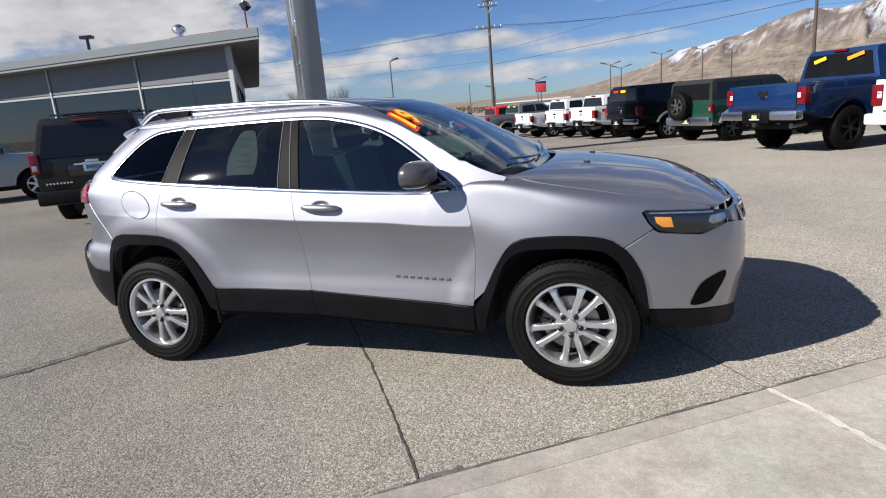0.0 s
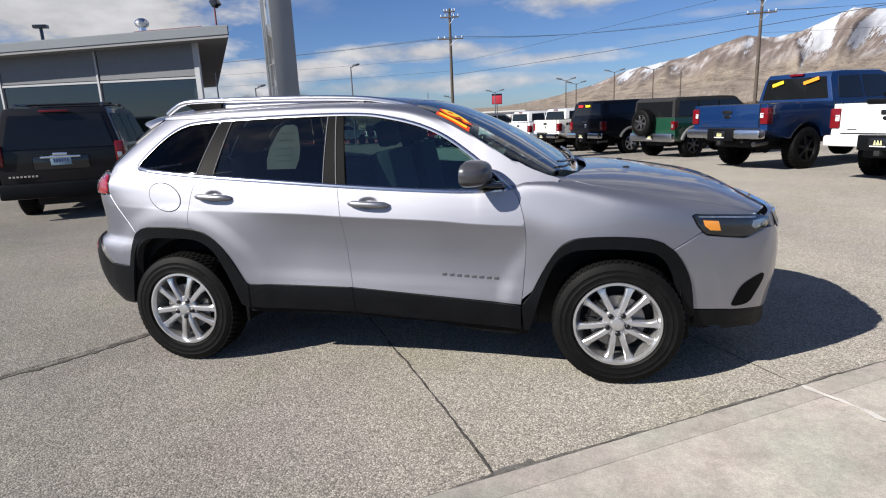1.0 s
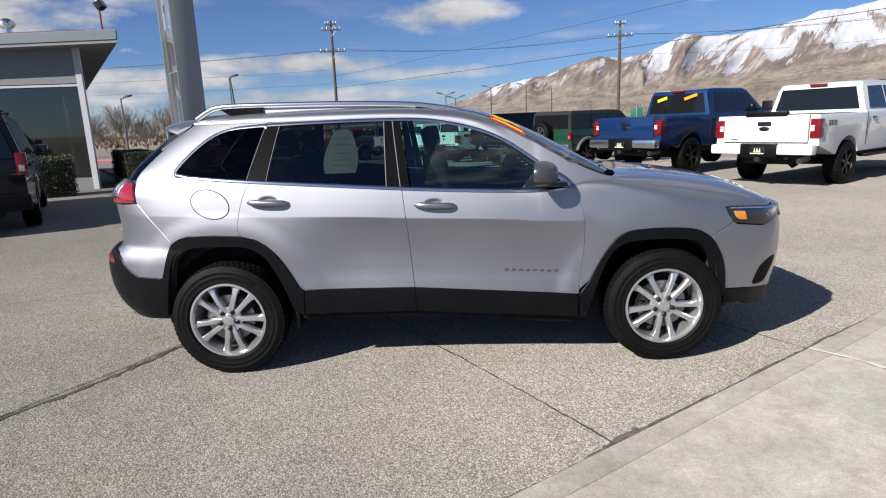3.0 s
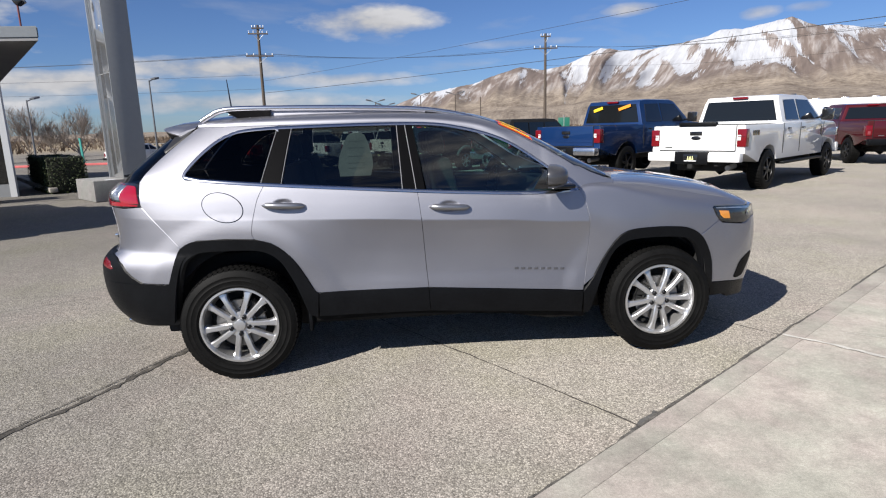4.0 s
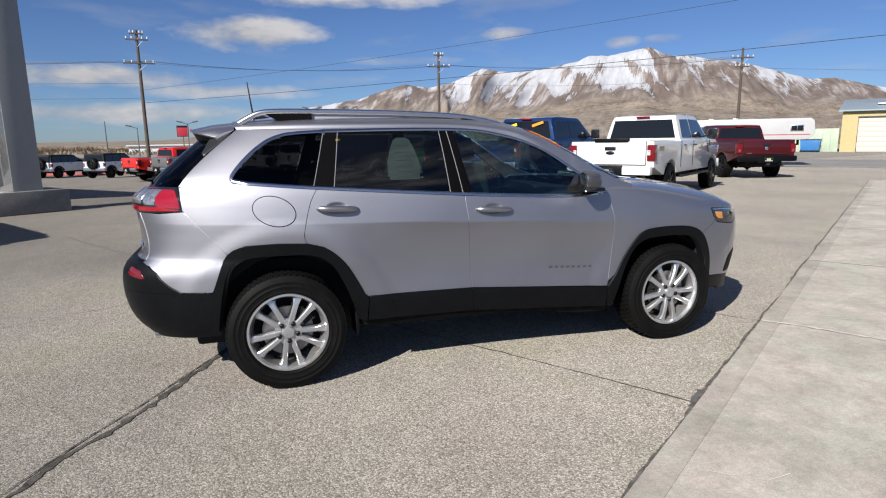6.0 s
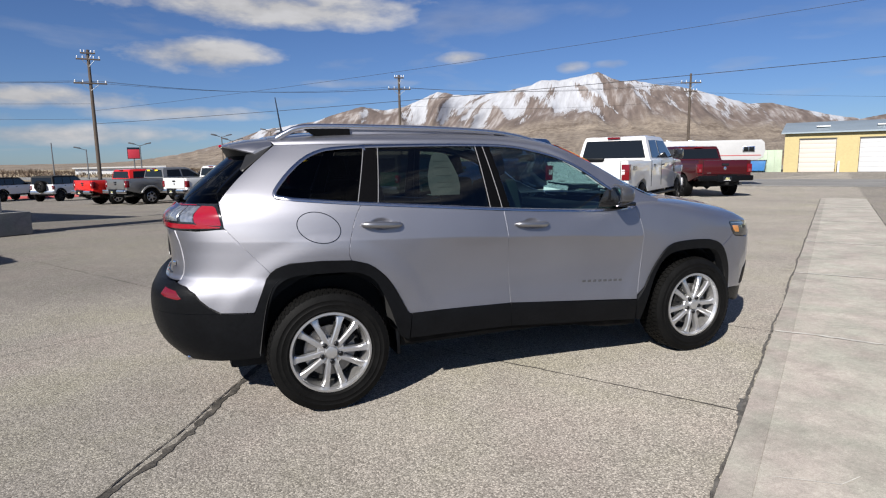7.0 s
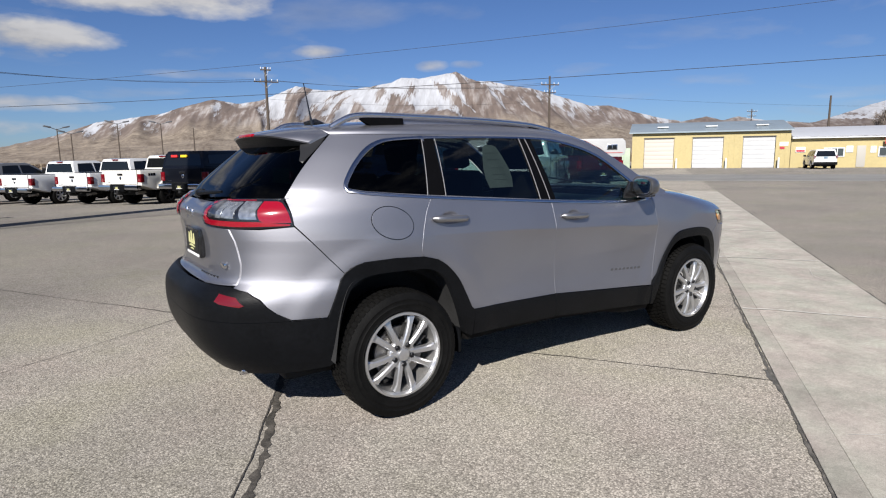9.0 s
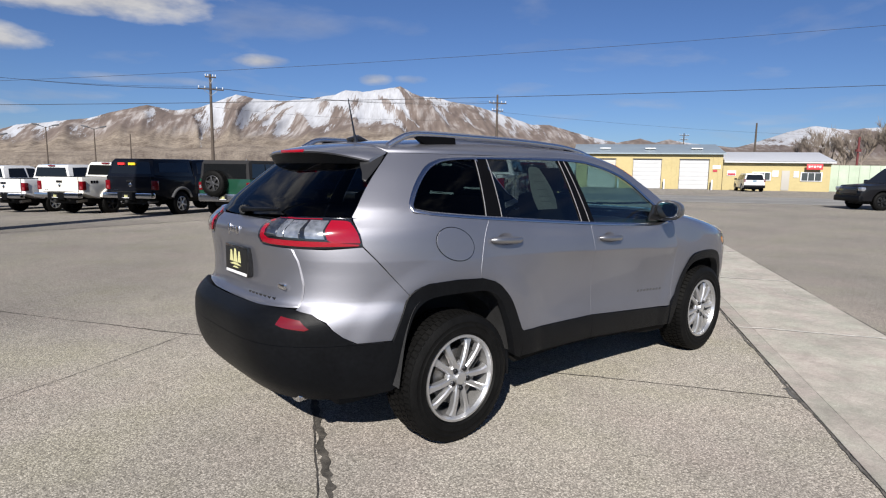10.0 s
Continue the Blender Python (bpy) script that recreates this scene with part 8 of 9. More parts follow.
    part("hitch", box_bm((-oh - 0.26, -0.05, zb - 0.09), (-oh + 0.2, 0.05, zb), 0.01), DARK, v)
    # cab
    zr = roof_z
    cabx1 = wb - 0.52
    ol = [(c0 + 0.01, belt_z - 0.02), (c0 + 0.05, zr - 0.16), (c0 + 0.14, zr - 0.03), (c0 + 0.5, zr), (cabx1 - 0.95, zr), (cabx1 - 0.75, zr - 0.05), (cabx1 + 0.08, belt_z - 0.02)]
    cab, wa = greenhouse(v, ol, belt_z, zr, W * 0.955, W * 0.775, paint)
    side_pane(cab, [(c0 + 0.22, belt_z + 0.06), (c0 + 0.30, zr - 0.13), (c0 + 1.02, zr - 0.11), (c0 + 1.06, belt_z + 0.05)], wa)
    side_pane(cab, [(c0 + 1.14, belt_z + 0.05), (c0 + 1.12, zr - 0.11), (cabx1 - 0.83, zr - 0.12), (cabx1 - 0.22, belt_z + 0.06)], wa)
    end_pane(cab, lambda z: c0 + 0.01 + 0.04 * (z - belt_z) / (zr - belt_z), [(-wa(belt_z) + 0.13, belt_z + 0.05), (wa(belt_z) - 0.13, belt_z + 0.05), (wa(zr) - 0.06, zr - 0.13), (-wa(zr) + 0.06, zr - 0.13)])
    end_pane(cab, lambda z: cabx1 + 0.08 - 0.83 * max(0, (z - belt_z + 0.02)) / (zr - 0.05 - belt_z + 0.02), [(-wa(belt_z) + 0.12, belt_z + 0.04), (wa(belt_z) - 0.12, belt_z + 0.04), (wa(zr) - 0.05, zr - 0.10), (-wa(zr) + 0.05, zr - 0.10)], -0.02, name="windscreen")
    part("brake_light", box_bm((c0 + 0.035, -0.17, zr - 0.085), (c0 + 0.10, 0.17, zr - 0.035), 0.01), TRUCK_LENS, cab)
    for k, (mt, y, z, w, rot) in enumerate(stickers):
        part("window_sticker", box_bm((-0.012, -w, -0.038), (0.0, w, 0.038), 0, pose(c0 - 0.005, y, z, rot, 0, 0)), mt, cab)
    for s in (-1, 1):
        for xd in (c0 + 0.30, c0 + 1.25):
            part("door_handle", box_bm((xd, s * (W * 0.985) - 0.02, belt_z - 0.15), (xd + 0.17, s * (W * 0.985) + 0.025, belt_z - 0.115), 0.01), paint if rim is ALLOY else BLACK, v)
        mir = part("door_mirror", box_bm((cabx1 - 0.36, min(s * (W + 0.02), s * (W + 0.27)), belt_z + 0.02), (cabx1 - 0.22, max(s * (W + 0.02), s * (W + 0.27)), belt_z + 0.30), 0.04), BLACK, v)
        part("mirror_arm", tube_bm([(cabx1 - 0.28, s * (W - 0.12), belt_z + 0.08), (cabx1 - 0.28, s * (W + 0.12), belt_z + 0.10)], 0.025, 6), BLACK, mir)
        for xs in (c0 + 0.02, c0 + 1.10, cabx1 + 0.02):
            part("door_gap", box_bm((xs - 0.006, s * W * 0.992 - 0.006, zb + 0.14), (xs + 0.006, s * W * 0.992 + 0.004, belt_z - 0.02), 0), DARK, v)
        if steps:
            part("running_board", box_bm((0.75, min(s * (W - 0.12), s * (W + 0.06)), zb - 0.10), (wb - 0.62, max(s * (W - 0.12), s * (W + 0.06)), zb - 0.04), 0.02), CLAD, v)
        if flare is not None:
            for cx in (0, wb):
                pts = [(x, s * (W + 0.01), z) for x, z in arch(cx, ra + 0.03, R_, zb + 0.06, 13)]
                part("wheel_flare", tube_bm(pts, 0.055, 8, flat=1.0), flare, v)
        if decal:
            for k in range(3):
                part("decal_bar", box_bm((-oh + 0.36 + k * 0.12, s * (W * 0.985) - 0.004, rail - 0.22), (-oh + 0.45 + k * 0.12, s * (W * 0.985) + 0.008, rail - 0.12), 0), BLACK, v)
        part("headlamp", box_bm((front - 0.16, min(s * (W - 0.32), s * (W - 0.06)), hood_z - 0.36), (front + 0.005, max(s * (W - 0.32), s * (W - 0.06)), hood_z - 0.14), 0.03), WHITE_LENS, v)
    part("grille", box_bm((front - 0.06, -W + 0.36, zb + 0.32), (front + 0.012, W - 0.36, hood_z - 0.12), 0.03), BLACK, v)
    part("front_bumper", box_bm((front - 0.10, -W * 0.95, zb - 0.02), (front + 0.14, W * 0.95, zb + 0.24), 0.05), bumper, v)
    part("chassis", box_bm((-oh + 0.15, -0.48, zb - 0.16), (front - 0.3, 0.48, zb + 0.10), 0.02), DARK, v)
    part("wheel_well", box_bm((-ra, -W + 0.36, zb - 0.05), (ra, W - 0.36, rail - 0.15), 0), DARK, v)
    part("wheel_well", box_bm((wb - ra, -W + 0.36, zb - 0.05), (wb + ra, W - 0.36, rail - 0.25), 0), DARK, v)
    part("rear_axle", tube_bm([(0, -W + 0.3, R_), (0, -0.12, R_), (0, 0.0, R_), (0, 0.12, R_), (0, W - 0.3, R_)], [0.05, 0.07, 0.16, 0.07, 0.05], 10), DARK, v)
    part("exhaust", tube_bm([(-oh + 0.5, -0.62, zb - 0.06), (-oh + 0.05, -0.66, zb - 0.08)], 0.055, 10), DISC, v)
    part("leaf_spring", tube_bm([(-0.6, 0.42, R_ + 0.16), (0, 0.42, R_ - 0.06), (0.6, 0.42, R_ + 0.16)], 0.035, 6), DARK, v)
    part("bumper_bracket", box_bm((-oh - 0.10, -0.52, zb - 0.04), (-oh + 0.2, -0.44, zb + 0.06), 0.01), DARK, v)
    tw = 0.31 if dia > 0.82 else 0.275
    for cx in (0, wb):
        for s in (-1, 1):
            lot_wheel(v, cx, s * (W - 0.14), dia, tw, rim, s)
    if cap:
        ol = [(-oh + 0.0, rail - 0.01), (-oh + 0.10, zr - 0.14), (-oh + 0.22, zr - 0.02), (c0 - 0.05, zr), (c0 - 0.02, rail - 0.01)]
        cp, wc = greenhouse(v, ol, rail, zr, W * 0.95, W * 0.80, paint, "bed_canopy")
        side_pane(cp, [(-oh + 0.28, rail + 0.14), (-oh + 0.34, zr - 0.16), (c0 - 0.25, zr - 0.14), (c0 - 0.22, rail + 0.14)], wc)
        end_pane(cp, lambda z: -oh + 0.13 * (z - rail) / (zr - rail), [(-W + 0.18, rail + 0.08), (W - 0.18, rail + 0.08), (W * 0.80 - 0.10, zr - 0.12), (-W * 0.80 + 0.10, zr - 0.12)])
        for k, (mt, y) in enumerate(((material("red_vinyl", (0.7, 0.03, 0.03), 0.5), 0.38), (YELLOW, -0.05))):
            part("window_sticker", box_bm((-oh + 0.025, y - 0.14, zr - 0.24), (-oh + 0.075, y + 0.14, zr - 0.16), 0), mt, cp)
    return v


def wagon(label, m, paint, wb=3.3, oh=1.05, W=1.0, belt_z=1.22, roof_z=1.90, bottom=0.42, dia=0.80, rim=None, front_oh=0.95, roof_mat=None, gate_slope=0.10, rack=False, group="parked cars", category="car", wide_gate=False, name="sport_utility_car", spare=False, flare=None, boxy=False, lamp="tall", hood_z=None, screen=0.75):
    """A closed wagon body: off-roader, estate or sport utility. Origin under the rear axle."""
    rim = rim or ALLOY
    v = empty(name, label, category, group, m)
    R_ = dia / 2
    ra = R_ + 0.08
    front = wb + front_oh
    hood_z = hood_z or belt_z - 0.04
    zb = bottom
    out = [(-oh + 0.03, zb + 0.12), (-ra - 0.08, zb)] + arch(0, ra, R_, zb) + arch(wb, ra, R_, zb) + [(front - 0.08, zb), (front, zb + 0.25), (front - (0.02 if boxy else 0.08), hood_z - 0.2), (front - (0.06 if boxy else 0.3), hood_z - 0.04), (wb - 0.25, hood_z + 0.02), (wb - 0.42, belt_z), (-oh + 0.02, belt_z), (-oh, zb + 0.45)]

    def tap(x, y, z):
        w = W * (0.985 + 0.015 * step01(0.5, 0.9, z) - 0.035 * step01(0.95, belt_z, z))
        w *= 1 - (0.04 if boxy else 0.14) * step01(front - 0.7, front, x) ** 2
        w *= 1 - (0.0 if boxy else 0.06) * step01(-oh + 0.4, -oh, x) ** 2
        return (x, math.copysign(w, y), z)
    part("body", prism_bm(out, -1, 1, 0.04, taper=tap), paint, v)
    cx1 = wb - 0.40
    ol = [(-oh + 0.02, belt_z - 0.02), (-oh + 0.02 + gate_slope, roof_z - 0.10), (-oh + 0.12 + gate_slope, roof_z - 0.01), (wb * 0.4, roof_z), (cx1 - screen - 0.1, roof_z - 0.02), (cx1 - screen, roof_z - 0.06), (cx1 + 0.02, belt_z - 0.02)]
    cab, wa = greenhouse(v, ol, belt_z, roof_z, W * 0.95, W * (0.88 if boxy else 0.76), roof_mat or paint)
    L_ = cx1 - screen - (-oh + gate_slope)
    a = -oh + gate_slope + 0.22
    xs = [a, a + L_ * 0.30, a + L_ * 0.62]
    zt, zl = roof_z - 0.12, belt_z + 0.04
    side_pane(cab, [(xs[0] - 0.1, zl), (xs[0] - 0.02, zt), (xs[1] - 0.06, zt), (xs[1] - 0.06, zl)], wa)
    side_pane(cab, [(xs[1], zl), (xs[1], zt), (xs[2] - 0.04, zt), (xs[2] - 0.04, zl)], wa)
    side_pane(cab, [(xs[2] + 0.02, zl), (xs[2] + 0.02, zt), (cx1 - screen - 0.06, zt), (cx1 - 0.20, zl)], wa)
    end_pane(cab, lambda z: -oh + 0.02 + gate_slope * (z - belt_z) / (roof_z - 0.1 - belt_z), [(-W * 0.82, belt_z + 0.02), (W * 0.82, belt_z + 0.02), (wa(roof_z) - 0.08, roof_z - 0.13), (-wa(roof_z) + 0.08, roof_z - 0.13)])
    end_pane(cab, lambda z: cx1 + 0.02 - screen * (z - belt_z + 0.02) / (roof_z - 0.06 - belt_z + 0.02), [(-W * 0.84, belt_z + 0.03), (W * 0.84, belt_z + 0.03), (wa(roof_z) - 0.06, roof_z - 0.10), (-wa(roof_z) + 0.06, roof_z - 0.10)], -0.02, name="windscreen")
    z0, z1 = (zb + 0.55, belt_z + 0.10) if lamp == "tall" else (belt_z - 0.36, belt_z - 0.10)
    for s in (-1, 1):
        y0, y1 = sorted((s * (W - (0.17 if lamp == "tall" else 0.16)), s * (W - 0.02)))
        lp = part("tail_lamp", box_bm((-oh - 0.02, y0, z0), (-oh + 0.16, y1 + 0.0, z1), 0.025), TRUCK_LENS, v)
        part("reverse_lens", box_bm((-oh - 0.024, y0 + 0.04, z0 + 0.06), (-oh - 0.018, y1 - 0.03, z0 + 0.16), 0.002), WHITE_LENS, lp)
        part("headlamp", box_bm((front - 0.22, min(s * (W - 0.36), s * (W - 0.1)), hood_z - 0.30), (front - 0.01, max(s * (W - 0.36), s * (W - 0.1)), hood_z - 0.12), 0.04), WHITE_LENS, v)
        part("door_mirror", box_bm((cx1 - 0.30, min(s * (W - 0.02), s * (W + 0.20)), belt_z + 0.0), (cx1 - 0.16, max(s * (W - 0.02), s * (W + 0.20)), belt_z + 0.17), 0.04), BLACK, v)
        for xd in (xs[1] + 0.08, xs[2] + 0.12):
            part("door_handle", box_bm((xd, s * W * 0.965 - 0.02, belt_z - 0.16), (xd + 0.17, s * W * 0.965 + 0.03, belt_z - 0.12), 0.01), BLACK, v)
        if flare is not None:
            for cx in (0, wb):
                part("wheel_flare", tube_bm([(x, s * (W + 0.0), z) for x, z in arch(cx, ra + 0.03, R_, zb + 0.05, 13)], 0.06, 8), flare, v)
        if rack:
            part("roof_rail", tube_bm([(-oh + 0.4, s * W * 0.66, roof_z - 0.01), (-oh + 0.5, s * W * 0.66, roof_z + 0.06), (wb * 0.55, s * W * 0.66, roof_z + 0.06), (wb * 0.6, s * W * 0.66, roof_z)], 0.02, 6), BLACK, v)
    if rack:
        for x in (0.0, 1.2):
            part("cross_bar", tube_bm([(x, -W * 0.72, roof_z + 0.075), (x, W * 0.72, roof_z + 0.075)], 0.022, 6), BLACK, v)
    part("rear_bumper", box_bm((-oh - 0.10, -W * 0.96, zb + 0.0), (-oh + 0.06, W * 0.96, zb + 0.26), 0.05), CLAD if not boxy else SATIN, v)
    plate(v, -oh - 0.012 if not boxy else -oh - 0.105, zb + (0.62 if not boxy else 0.14), marks=boxy)
    part("front_bumper", box_bm((front - 0.16, -W * 0.88, zb - 0.02), (front + 0.06, W * 0.88, zb + 0.24), 0.06), CLAD, v)
    part("grille", box_bm((front - 0.10, -W + 0.40, zb + 0.32), (front + 0.01, W - 0.40, hood_z - 0.14), 0.03), BLACK, v)
    part("chassis", box_bm((-oh + 0.2, -0.5, zb - 0.14), (front - 0.4, 0.5, zb + 0.12), 0.02), DARK, v)
    for cx in (0, wb):
        part("wheel_well", box_bm((cx - ra, -W + 0.34, zb - 0.05), (cx + ra, W - 0.34, belt_z - 0.12), 0), DARK, v)
        for s in (-1, 1):
            lot_wheel(v, cx, s * (W - 0.14), dia, 0.265, rim, s)
    if wide_gate:
        part("gate_panel", box_bm((-oh - 0.012, -0.42, belt_z - 0.34), (-oh + 0.02, 0.42, belt_z - 0.10), 0.03), BLACK, v)
        part("gate_grip", box_bm((-oh - 0.03, -0.30, belt_z - 0.14), (-oh, 0.30, belt_z - 0.105), 0.01), CHROME, v)
        part("emblem", box_bm((-oh - 0.035, -0.11, belt_z - 0.10), (-oh, 0.11, belt_z - 0.05), 0.015), SATIN, v)
        part("brake_light", box_bm((-oh + 0.06, -0.22, roof_z - 0.085), (-oh + 0.13, 0.22, roof_z - 0.05), 0.01), TRUCK_LENS, v)
        for k in range(8):
            part("letter_bar", box_bm((-oh - 0.022, W - 0.24 - k * 0.055, belt_z - 0.44), (-oh - 0.01, W - 0.205 - k * 0.055, belt_z - 0.41), 0), CHROME, v)
    if spare:
        w = lot_wheel(v, 0, 0, dia * 0.98, 0.26, rim, -1)
        w.name = "spare_wheel"
        w.matrix_basis = pose(-oh - 0.16, -0.02 if spare is True else spare, belt_z - 0.14, 0, 0, -90)
        part("spare_carrier", box_bm((-oh - 0.06, -0.14, belt_z - 0.3), (-oh + 0.01, 0.14, belt_z + 0.0), 0.02), BLACK, v)
    return v


def rear_right(x, y, heading, W):
    """Pose of a vehicle whose right rear tyre stands at x, y."""
    a = radians(heading)
    left = Vector((-math.sin(a), math.cos(a), 0))
    p = Vector((x, y, 0)) + left * (W - 0.14)
    return pose(p.x, p.y, -fall(p.x, p.y), 0, 0, heading)


BLUE = car_paint("deep_blue_paint", (0.004, 0.024, 0.092), 0.15)
NAVY = car_paint("black_blue_paint", (0.004, 0.005, 0.009), 0.2, coat=0.4)
WHITE = car_paint("white_paint", (0.70, 0.70, 0.695))
GREEN = car_paint("dark_green_paint", (0.010, 0.055, 0.032), 0.2)
MAROON = car_paint("dark_red_paint", (0.065, 0.004, 0.007), 0.25)
BLACKP = car_paint("black_paint", (0.006, 0.006, 0.0075), coat=0.45)
PEWTER = car_paint("pewter_paint", (0.24, 0.24, 0.235), 0.6)
REDP = car_paint("bright_red_paint", (0.62, 0.02, 0.015))
BLACK_RIM = material("black_alloy", (0.015, 0.015, 0.016), 0.35, 0.5)
GREY_PLASTIC = material("grey_flare_plastic", (0.10, 0.10, 0.10), 0.6)
SOFT_TOP = material("black_soft_top", (0.012, 0.012, 0.013), 0.85, scale=6, amount=0.25)


def parked_rows():
    H = 35.5
    pickup("white crew-cab pickup with black wheels, tailgate towards the lot", rear_right(7.9, 7.6, H, 1.015), WHITE, rim=BLACK_RIM, bumper=WHITE, steps=True, gate_bar=True, decal=True)
    pickup("lifted dark blue crew-cab pickup with yellow window stickers", rear_right(6.05, 10.65, H, 1.02), BLUE, rail=1.46, roof_z=2.14, bottom=0.68, dia=0.93, rim=BLACK_RIM, bumper=SATIN, stickers=((YELLOW, 0.42, 1.90, 0.15, -16), (material("orange_vinyl", (0.9, 0.30, 0.02), 0.5), -0.42, 1.93, 0.19, -16)))
    wagon("dark green off-roader with black top and rear spare wheel", rear_right(4.6, 15.6, H, 0.95), GREEN, wb=2.95, oh=0.80, W=0.96, belt_z=1.25, roof_z=1.86, bottom=0.52, dia=0.84, rim=material("dark_grey_alloy", (0.08, 0.08, 0.085), 0.4, 0.6), roof_mat=SOFT_TOP, gate_slope=0.04, spare=0.25, flare=GREY_PLASTIC, boxy=True, lamp="small", group="parked off-roaders", category="off-roader", name="off_roader", front_oh=0.62)
    pickup("black pickup with matching bed canopy and window stickers", rear_right(3.05, 19.2, H, 1.01), NAVY, wb=3.6, rail=1.38, roof_z=2.0, bottom=0.58, dia=0.84, cap=True, flare=GREY_PLASTIC, tail="low")
    pickup("cream white crew-cab pickup with black wheels", rear_right(1.4, 22.3, H, 1.01), car_paint("cream_white_paint", (0.76, 0.74, 0.68)), wb=3.6, rail=1.38, roof_z=1.97, bottom=0.58, dia=0.84, rim=BLACK_RIM, tail="low", flare=car_paint("cream_white_paint", (0.76, 0.74, 0.68)), decal=True)
    pickup("white crew-cab pickup with chrome rear bumper", rear_right(-0.05, 25.3, H, 1.01), WHITE, wb=3.6, rail=1.34, roof_z=1.93, bottom=0.55, dia=0.80, tail="low")
    pickup("white crew-cab pickup with chrome rear bumper", rear_right(-2.05, 28.0, H, 1.01), WHITE, wb=3.6, rail=1.34, roof_z=1.93, bottom=0.55, dia=0.80, tail="low")
    pickup("pewter grey pickup with wide flares and window stickers", rear_right(-4.95, 30.4, H, 1.01), PEWTER, wb=3.7, rail=1.36, roof_z=1.93, bottom=0.58, dia=0.84, flare=PEWTER, stickers=((YELLOW, 0.4, 1.78, 0.14, 0), (YELLOW, -0.35, 1.78, 0.14, 0)))
    pickup("bright red pickup parked in a row", rear_right(-6.85, 32.8, H, 1.0), REDP, wb=3.6, rail=1.36, roof_z=1.93, bottom=0.58, dia=0.84)
    for x, y in ((-12.2, 45.8), (-16.9, 50.2)):
        wagon("white off-roader with black top and rear spare wheel", rear_right(x, y, 62, 0.94), WHITE, wb=2.95, oh=0.66, W=0.94, belt_z=1.25, roof_z=1.86, bottom=0.55, dia=0.82, rim=BLACK_RIM, roof_mat=SOFT_TOP, gate_slope=0.05, spare=True, flare=CLAD, boxy=True, lamp="small", group="parked off-roaders", category="off-roader", name="off_roader", front_oh=0.6)
    pickup("small white pickup parked beside a red kerb", rear_right(-21.0, 48.0, 58, 0.95), WHITE, wb=3.4, oh=1.1, W=0.95, rail=1.30, roof_z=1.88, bottom=0.55, dia=0.82, rim=BLACK_RIM, bumper=CLAD, tail="low")
    pickup("dark red crew-cab pickup with black bumper", rear_right(17.0, 13.2, 70.8, 1.01), MAROON, wb=3.67, rail=1.38, roof_z=1.96, bottom=0.58, dia=0.84, rim=BLACK_RIM, bumper=CLAD, tail="low", group="parked pickups")
    wagon("long black sport utility wagon with roof rails", rear_right(-7.35, 5.82, 123, 1.0), BLACKP, wb=3.30, oh=1.22, W=1.0, belt_z=1.20, roof_z=1.90, bottom=0.40, dia=0.80, rack=True, category="sport utility", group="", wide_gate=True)
    # a white car; the shade on its flank is put in the paint colour
    wagon("white sport utility wagon beside a showroom, toned blue-grey for shade", rear_right(-15.6, 5.85, 49, 1.0), car_paint("shade_toned_white_paint", (0.26, 0.31, 0.36), 0.3), wb=3.0, oh=1.0, W=1.0, belt_z=1.27, roof_z=1.92, bottom=0.42, dia=0.80, category="sport utility", group="")
    wagon("white hatchback car parked before an office", rear_right(54.1, 19.2, 35, 0.92), WHITE, wb=2.65, oh=0.85, W=0.92, belt_z=1.05, roof_z=1.68, bottom=0.35, dia=0.70, category="car", name="hatchback_car", group="")
    wagon("black sport utility wagon on the street", rear_right(31.55, 3.45, 139.5, 0.98), BLACKP, wb=2.95, oh=1.0, W=0.98, belt_z=1.18, roof_z=1.92, bottom=0.40, dia=0.80, rim=BLACK_RIM, category="sport utility", group="")


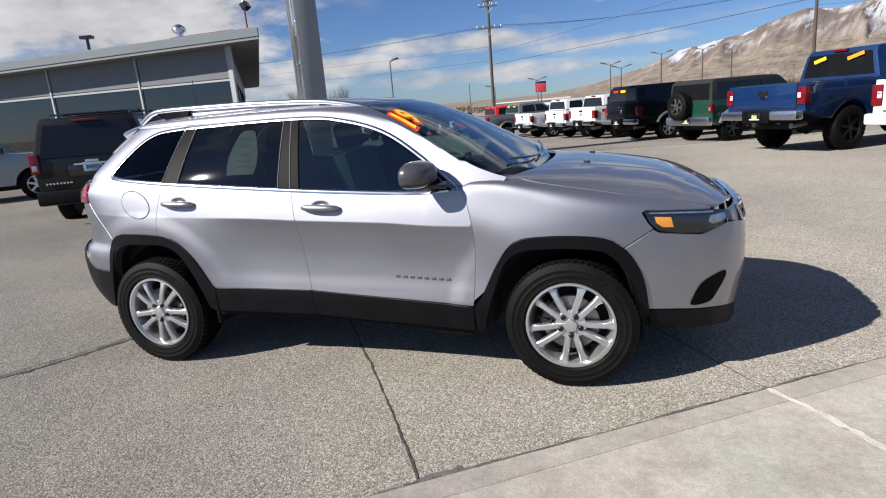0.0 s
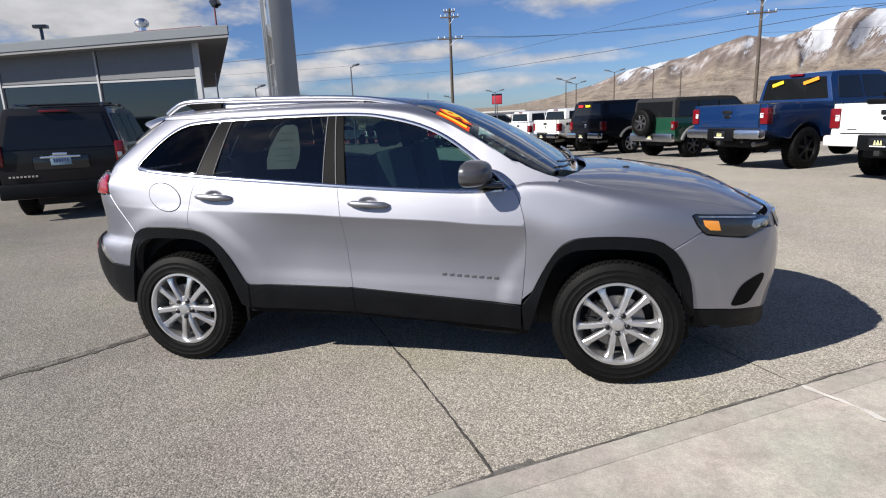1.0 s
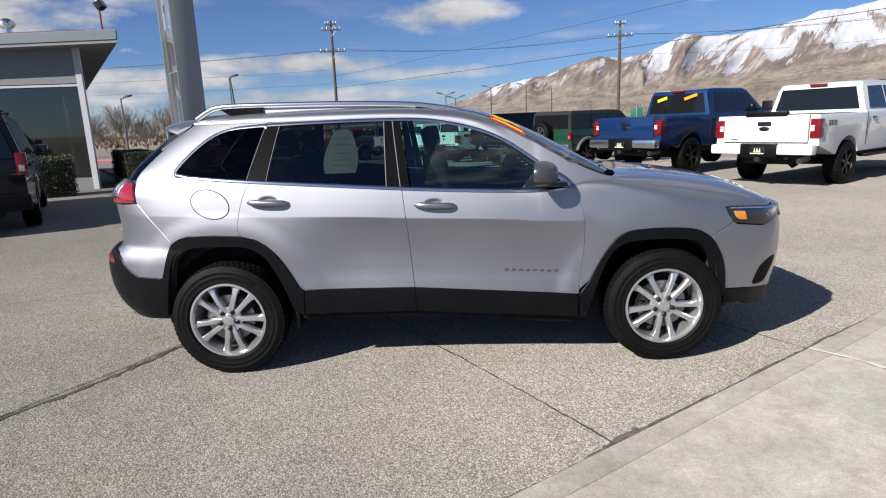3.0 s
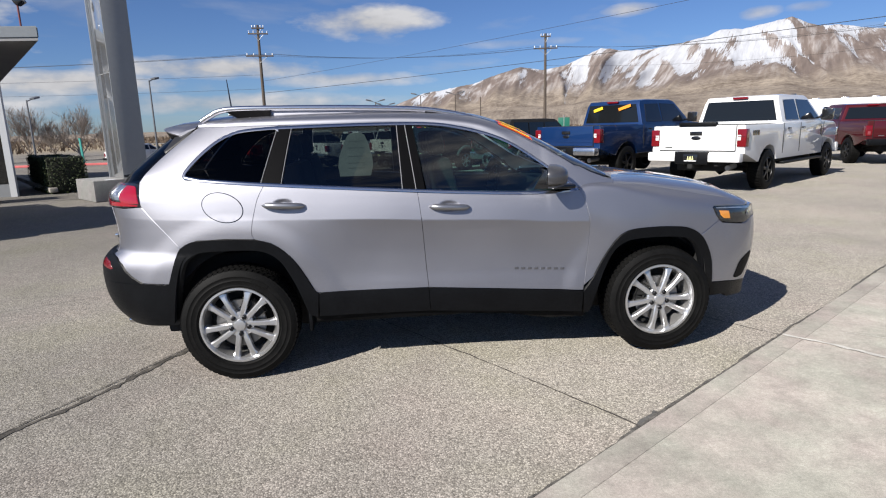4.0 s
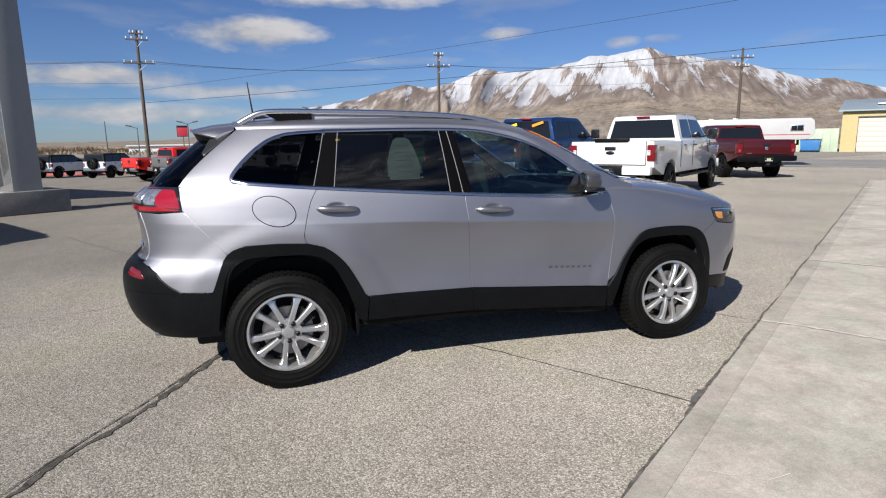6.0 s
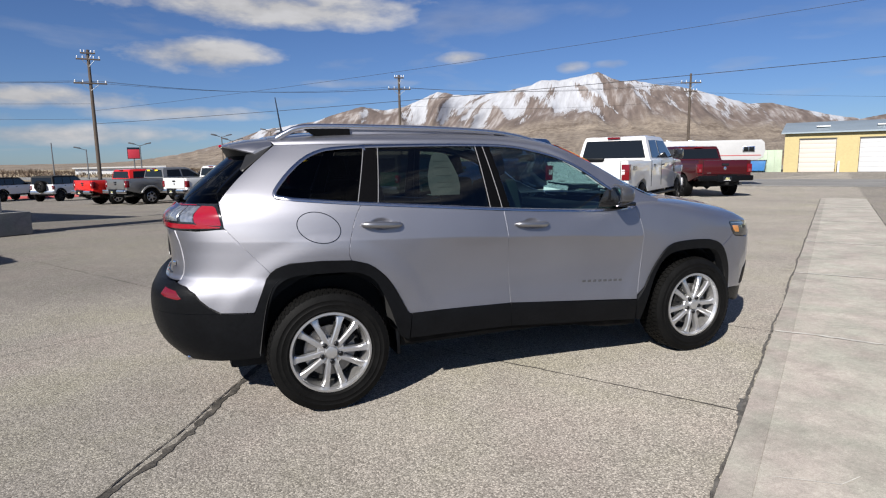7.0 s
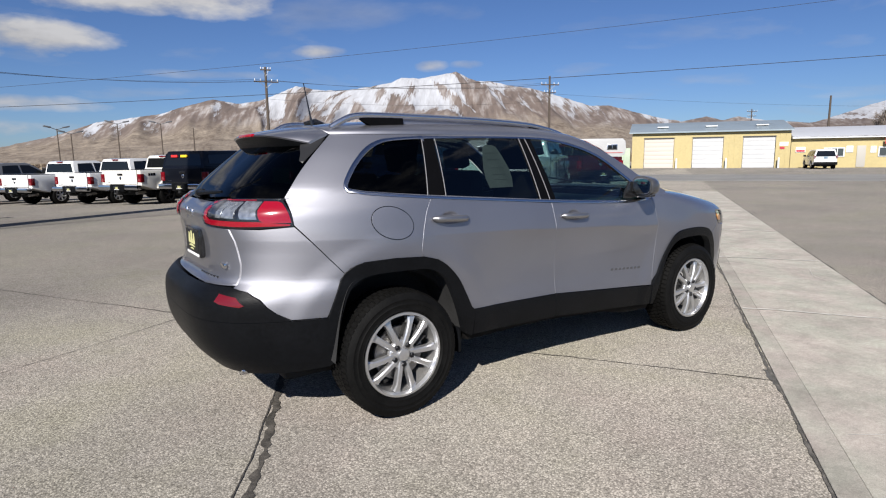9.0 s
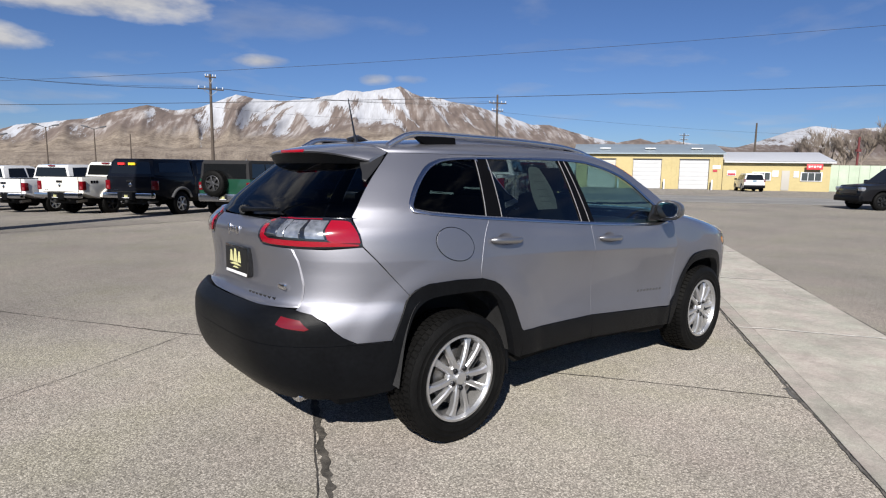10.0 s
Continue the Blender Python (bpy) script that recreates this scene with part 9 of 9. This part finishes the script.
def horse_trailer(m):
    """A gooseneck trailer; its hitch lies over the origin, x ahead."""
    v = empty("horse_trailer", "long white gooseneck horse trailer with square windows beside the street", "trailer", "", m)
    skin = material("white_trailer_sheet", (0.46, 0.46, 0.46), 0.45, scale=1.2, amount=0.08)
    W = 1.12
    out = [(-8.2, 0.46), (-2.35, 0.46), (-1.95, 0.62), (-1.70, 1.22), (0.15, 1.30), (0.42, 1.45), (0.50, 1.75), (0.45, 2.18), (0.30, 2.32), (-8.15, 2.32), (-8.2, 2.26)]
    body = part("body", prism_bm(out, -W, W, 0.05), skin, v)
    trim = material("red_trim_stripe", (0.42, 0.10, 0.10), 0.5)
    for s in (-1, 1):
        for x0, x1, z in ((-8.15, -2.3, 1.42), (-3.3, -2.0, 1.34), (-1.9, 0.3, 1.52)):
            part("trim_stripe", box_bm((x0, min(s * W, s * (W + 0.012)), z), (x1, max(s * W, s * (W + 0.012)), z + 0.045), 0.004), trim if x0 > -5 else SATIN, body)
        for x in (-7.7, -6.75, -5.8, -4.85, -0.55):
            w = part("window", box_bm((x, min(s * W, s * (W + 0.02)), 1.70), (x + 0.56, max(s * W, s * (W + 0.02)), 2.00), 0.02), SATIN, body)
            for k in range(2):
                part("pane", box_bm((x + 0.04 + 0.25 * k, min(s * (W + 0.016), s * (W + 0.026)), 1.74), (x + 0.27 + 0.25 * k, max(s * (W + 0.016), s * (W + 0.026)), 1.96), 0.004), WINDOW_DARK, w)
        part("rub_rail", box_bm((-8.2, min(s * W, s * (W + 0.04)), 0.46), (-2.3, max(s * W, s * (W + 0.04)), 0.54), 0.01), SATIN, body)
        arc = [(-6.95, 0.60), (-6.88, 0.86), (-6.65, 0.98), (-5.35, 0.98), (-5.12, 0.86), (-5.05, 0.60)]
        fend = part("fender", tube_bm([(x, s * (W + 0.02), z) for x, z in arc], 0.05, 8), SATIN, v)
        part("wheel_shadow_panel", box_bm((-6.9, min(s * (W - 0.02), s * (W + 0.006)), 0.47), (-5.1, max(s * (W - 0.02), s * (W + 0.006)), 0.95), 0), DARK, fend)
        for x in (-6.42, -5.58):
            lot_wheel(v, x, s * (W - 0.02), 0.74, 0.22, ALLOY, s, 8)
    for k in range(5):
        part("roof_vent", box_bm((-7.6 + k * 1.15, -0.2, 2.31), (-7.3 + k * 1.15, 0.2, 2.38), 0.02), SATIN, body)
    part("rear_door", box_bm((-8.23, -W + 0.1, 0.52), (-8.195, W - 0.1, 2.2), 0.01), skin, v)
    for s in (-1, 1):
        part("tail_lamp", box_bm((-8.24, s * 0.95 - 0.05, 0.62), (-8.21, s * 0.95 + 0.05, 0.72), 0.01), TRUCK_LENS, v)
    part("hitch_post", tube_bm([(0, 0, 1.32), (0, 0, 1.02)], 0.06, 10), DARK, v)
    part("chassis", box_bm((-8.0, -0.9, 0.36), (-2.4, 0.9, 0.47), 0.01), DARK, v)
    for s in (-1, 1):
        part("landing_jack", tube_bm([(-1.78, s * 0.8, 1.2), (-1.78, s * 0.8, 0.5), (-1.78, s * 0.8, 0.48), (-1.78, s * 0.8, 0.03), (-1.78, s * 0.8, 0.028), (-1.78, s * 0.8, 0.0)], [0.055, 0.055, 0.04, 0.04, 0.11, 0.11], 10), STEEL, v)


parked_rows()
horse_trailer(pose(24.4, 18.75, 0, 0, 0, -38))
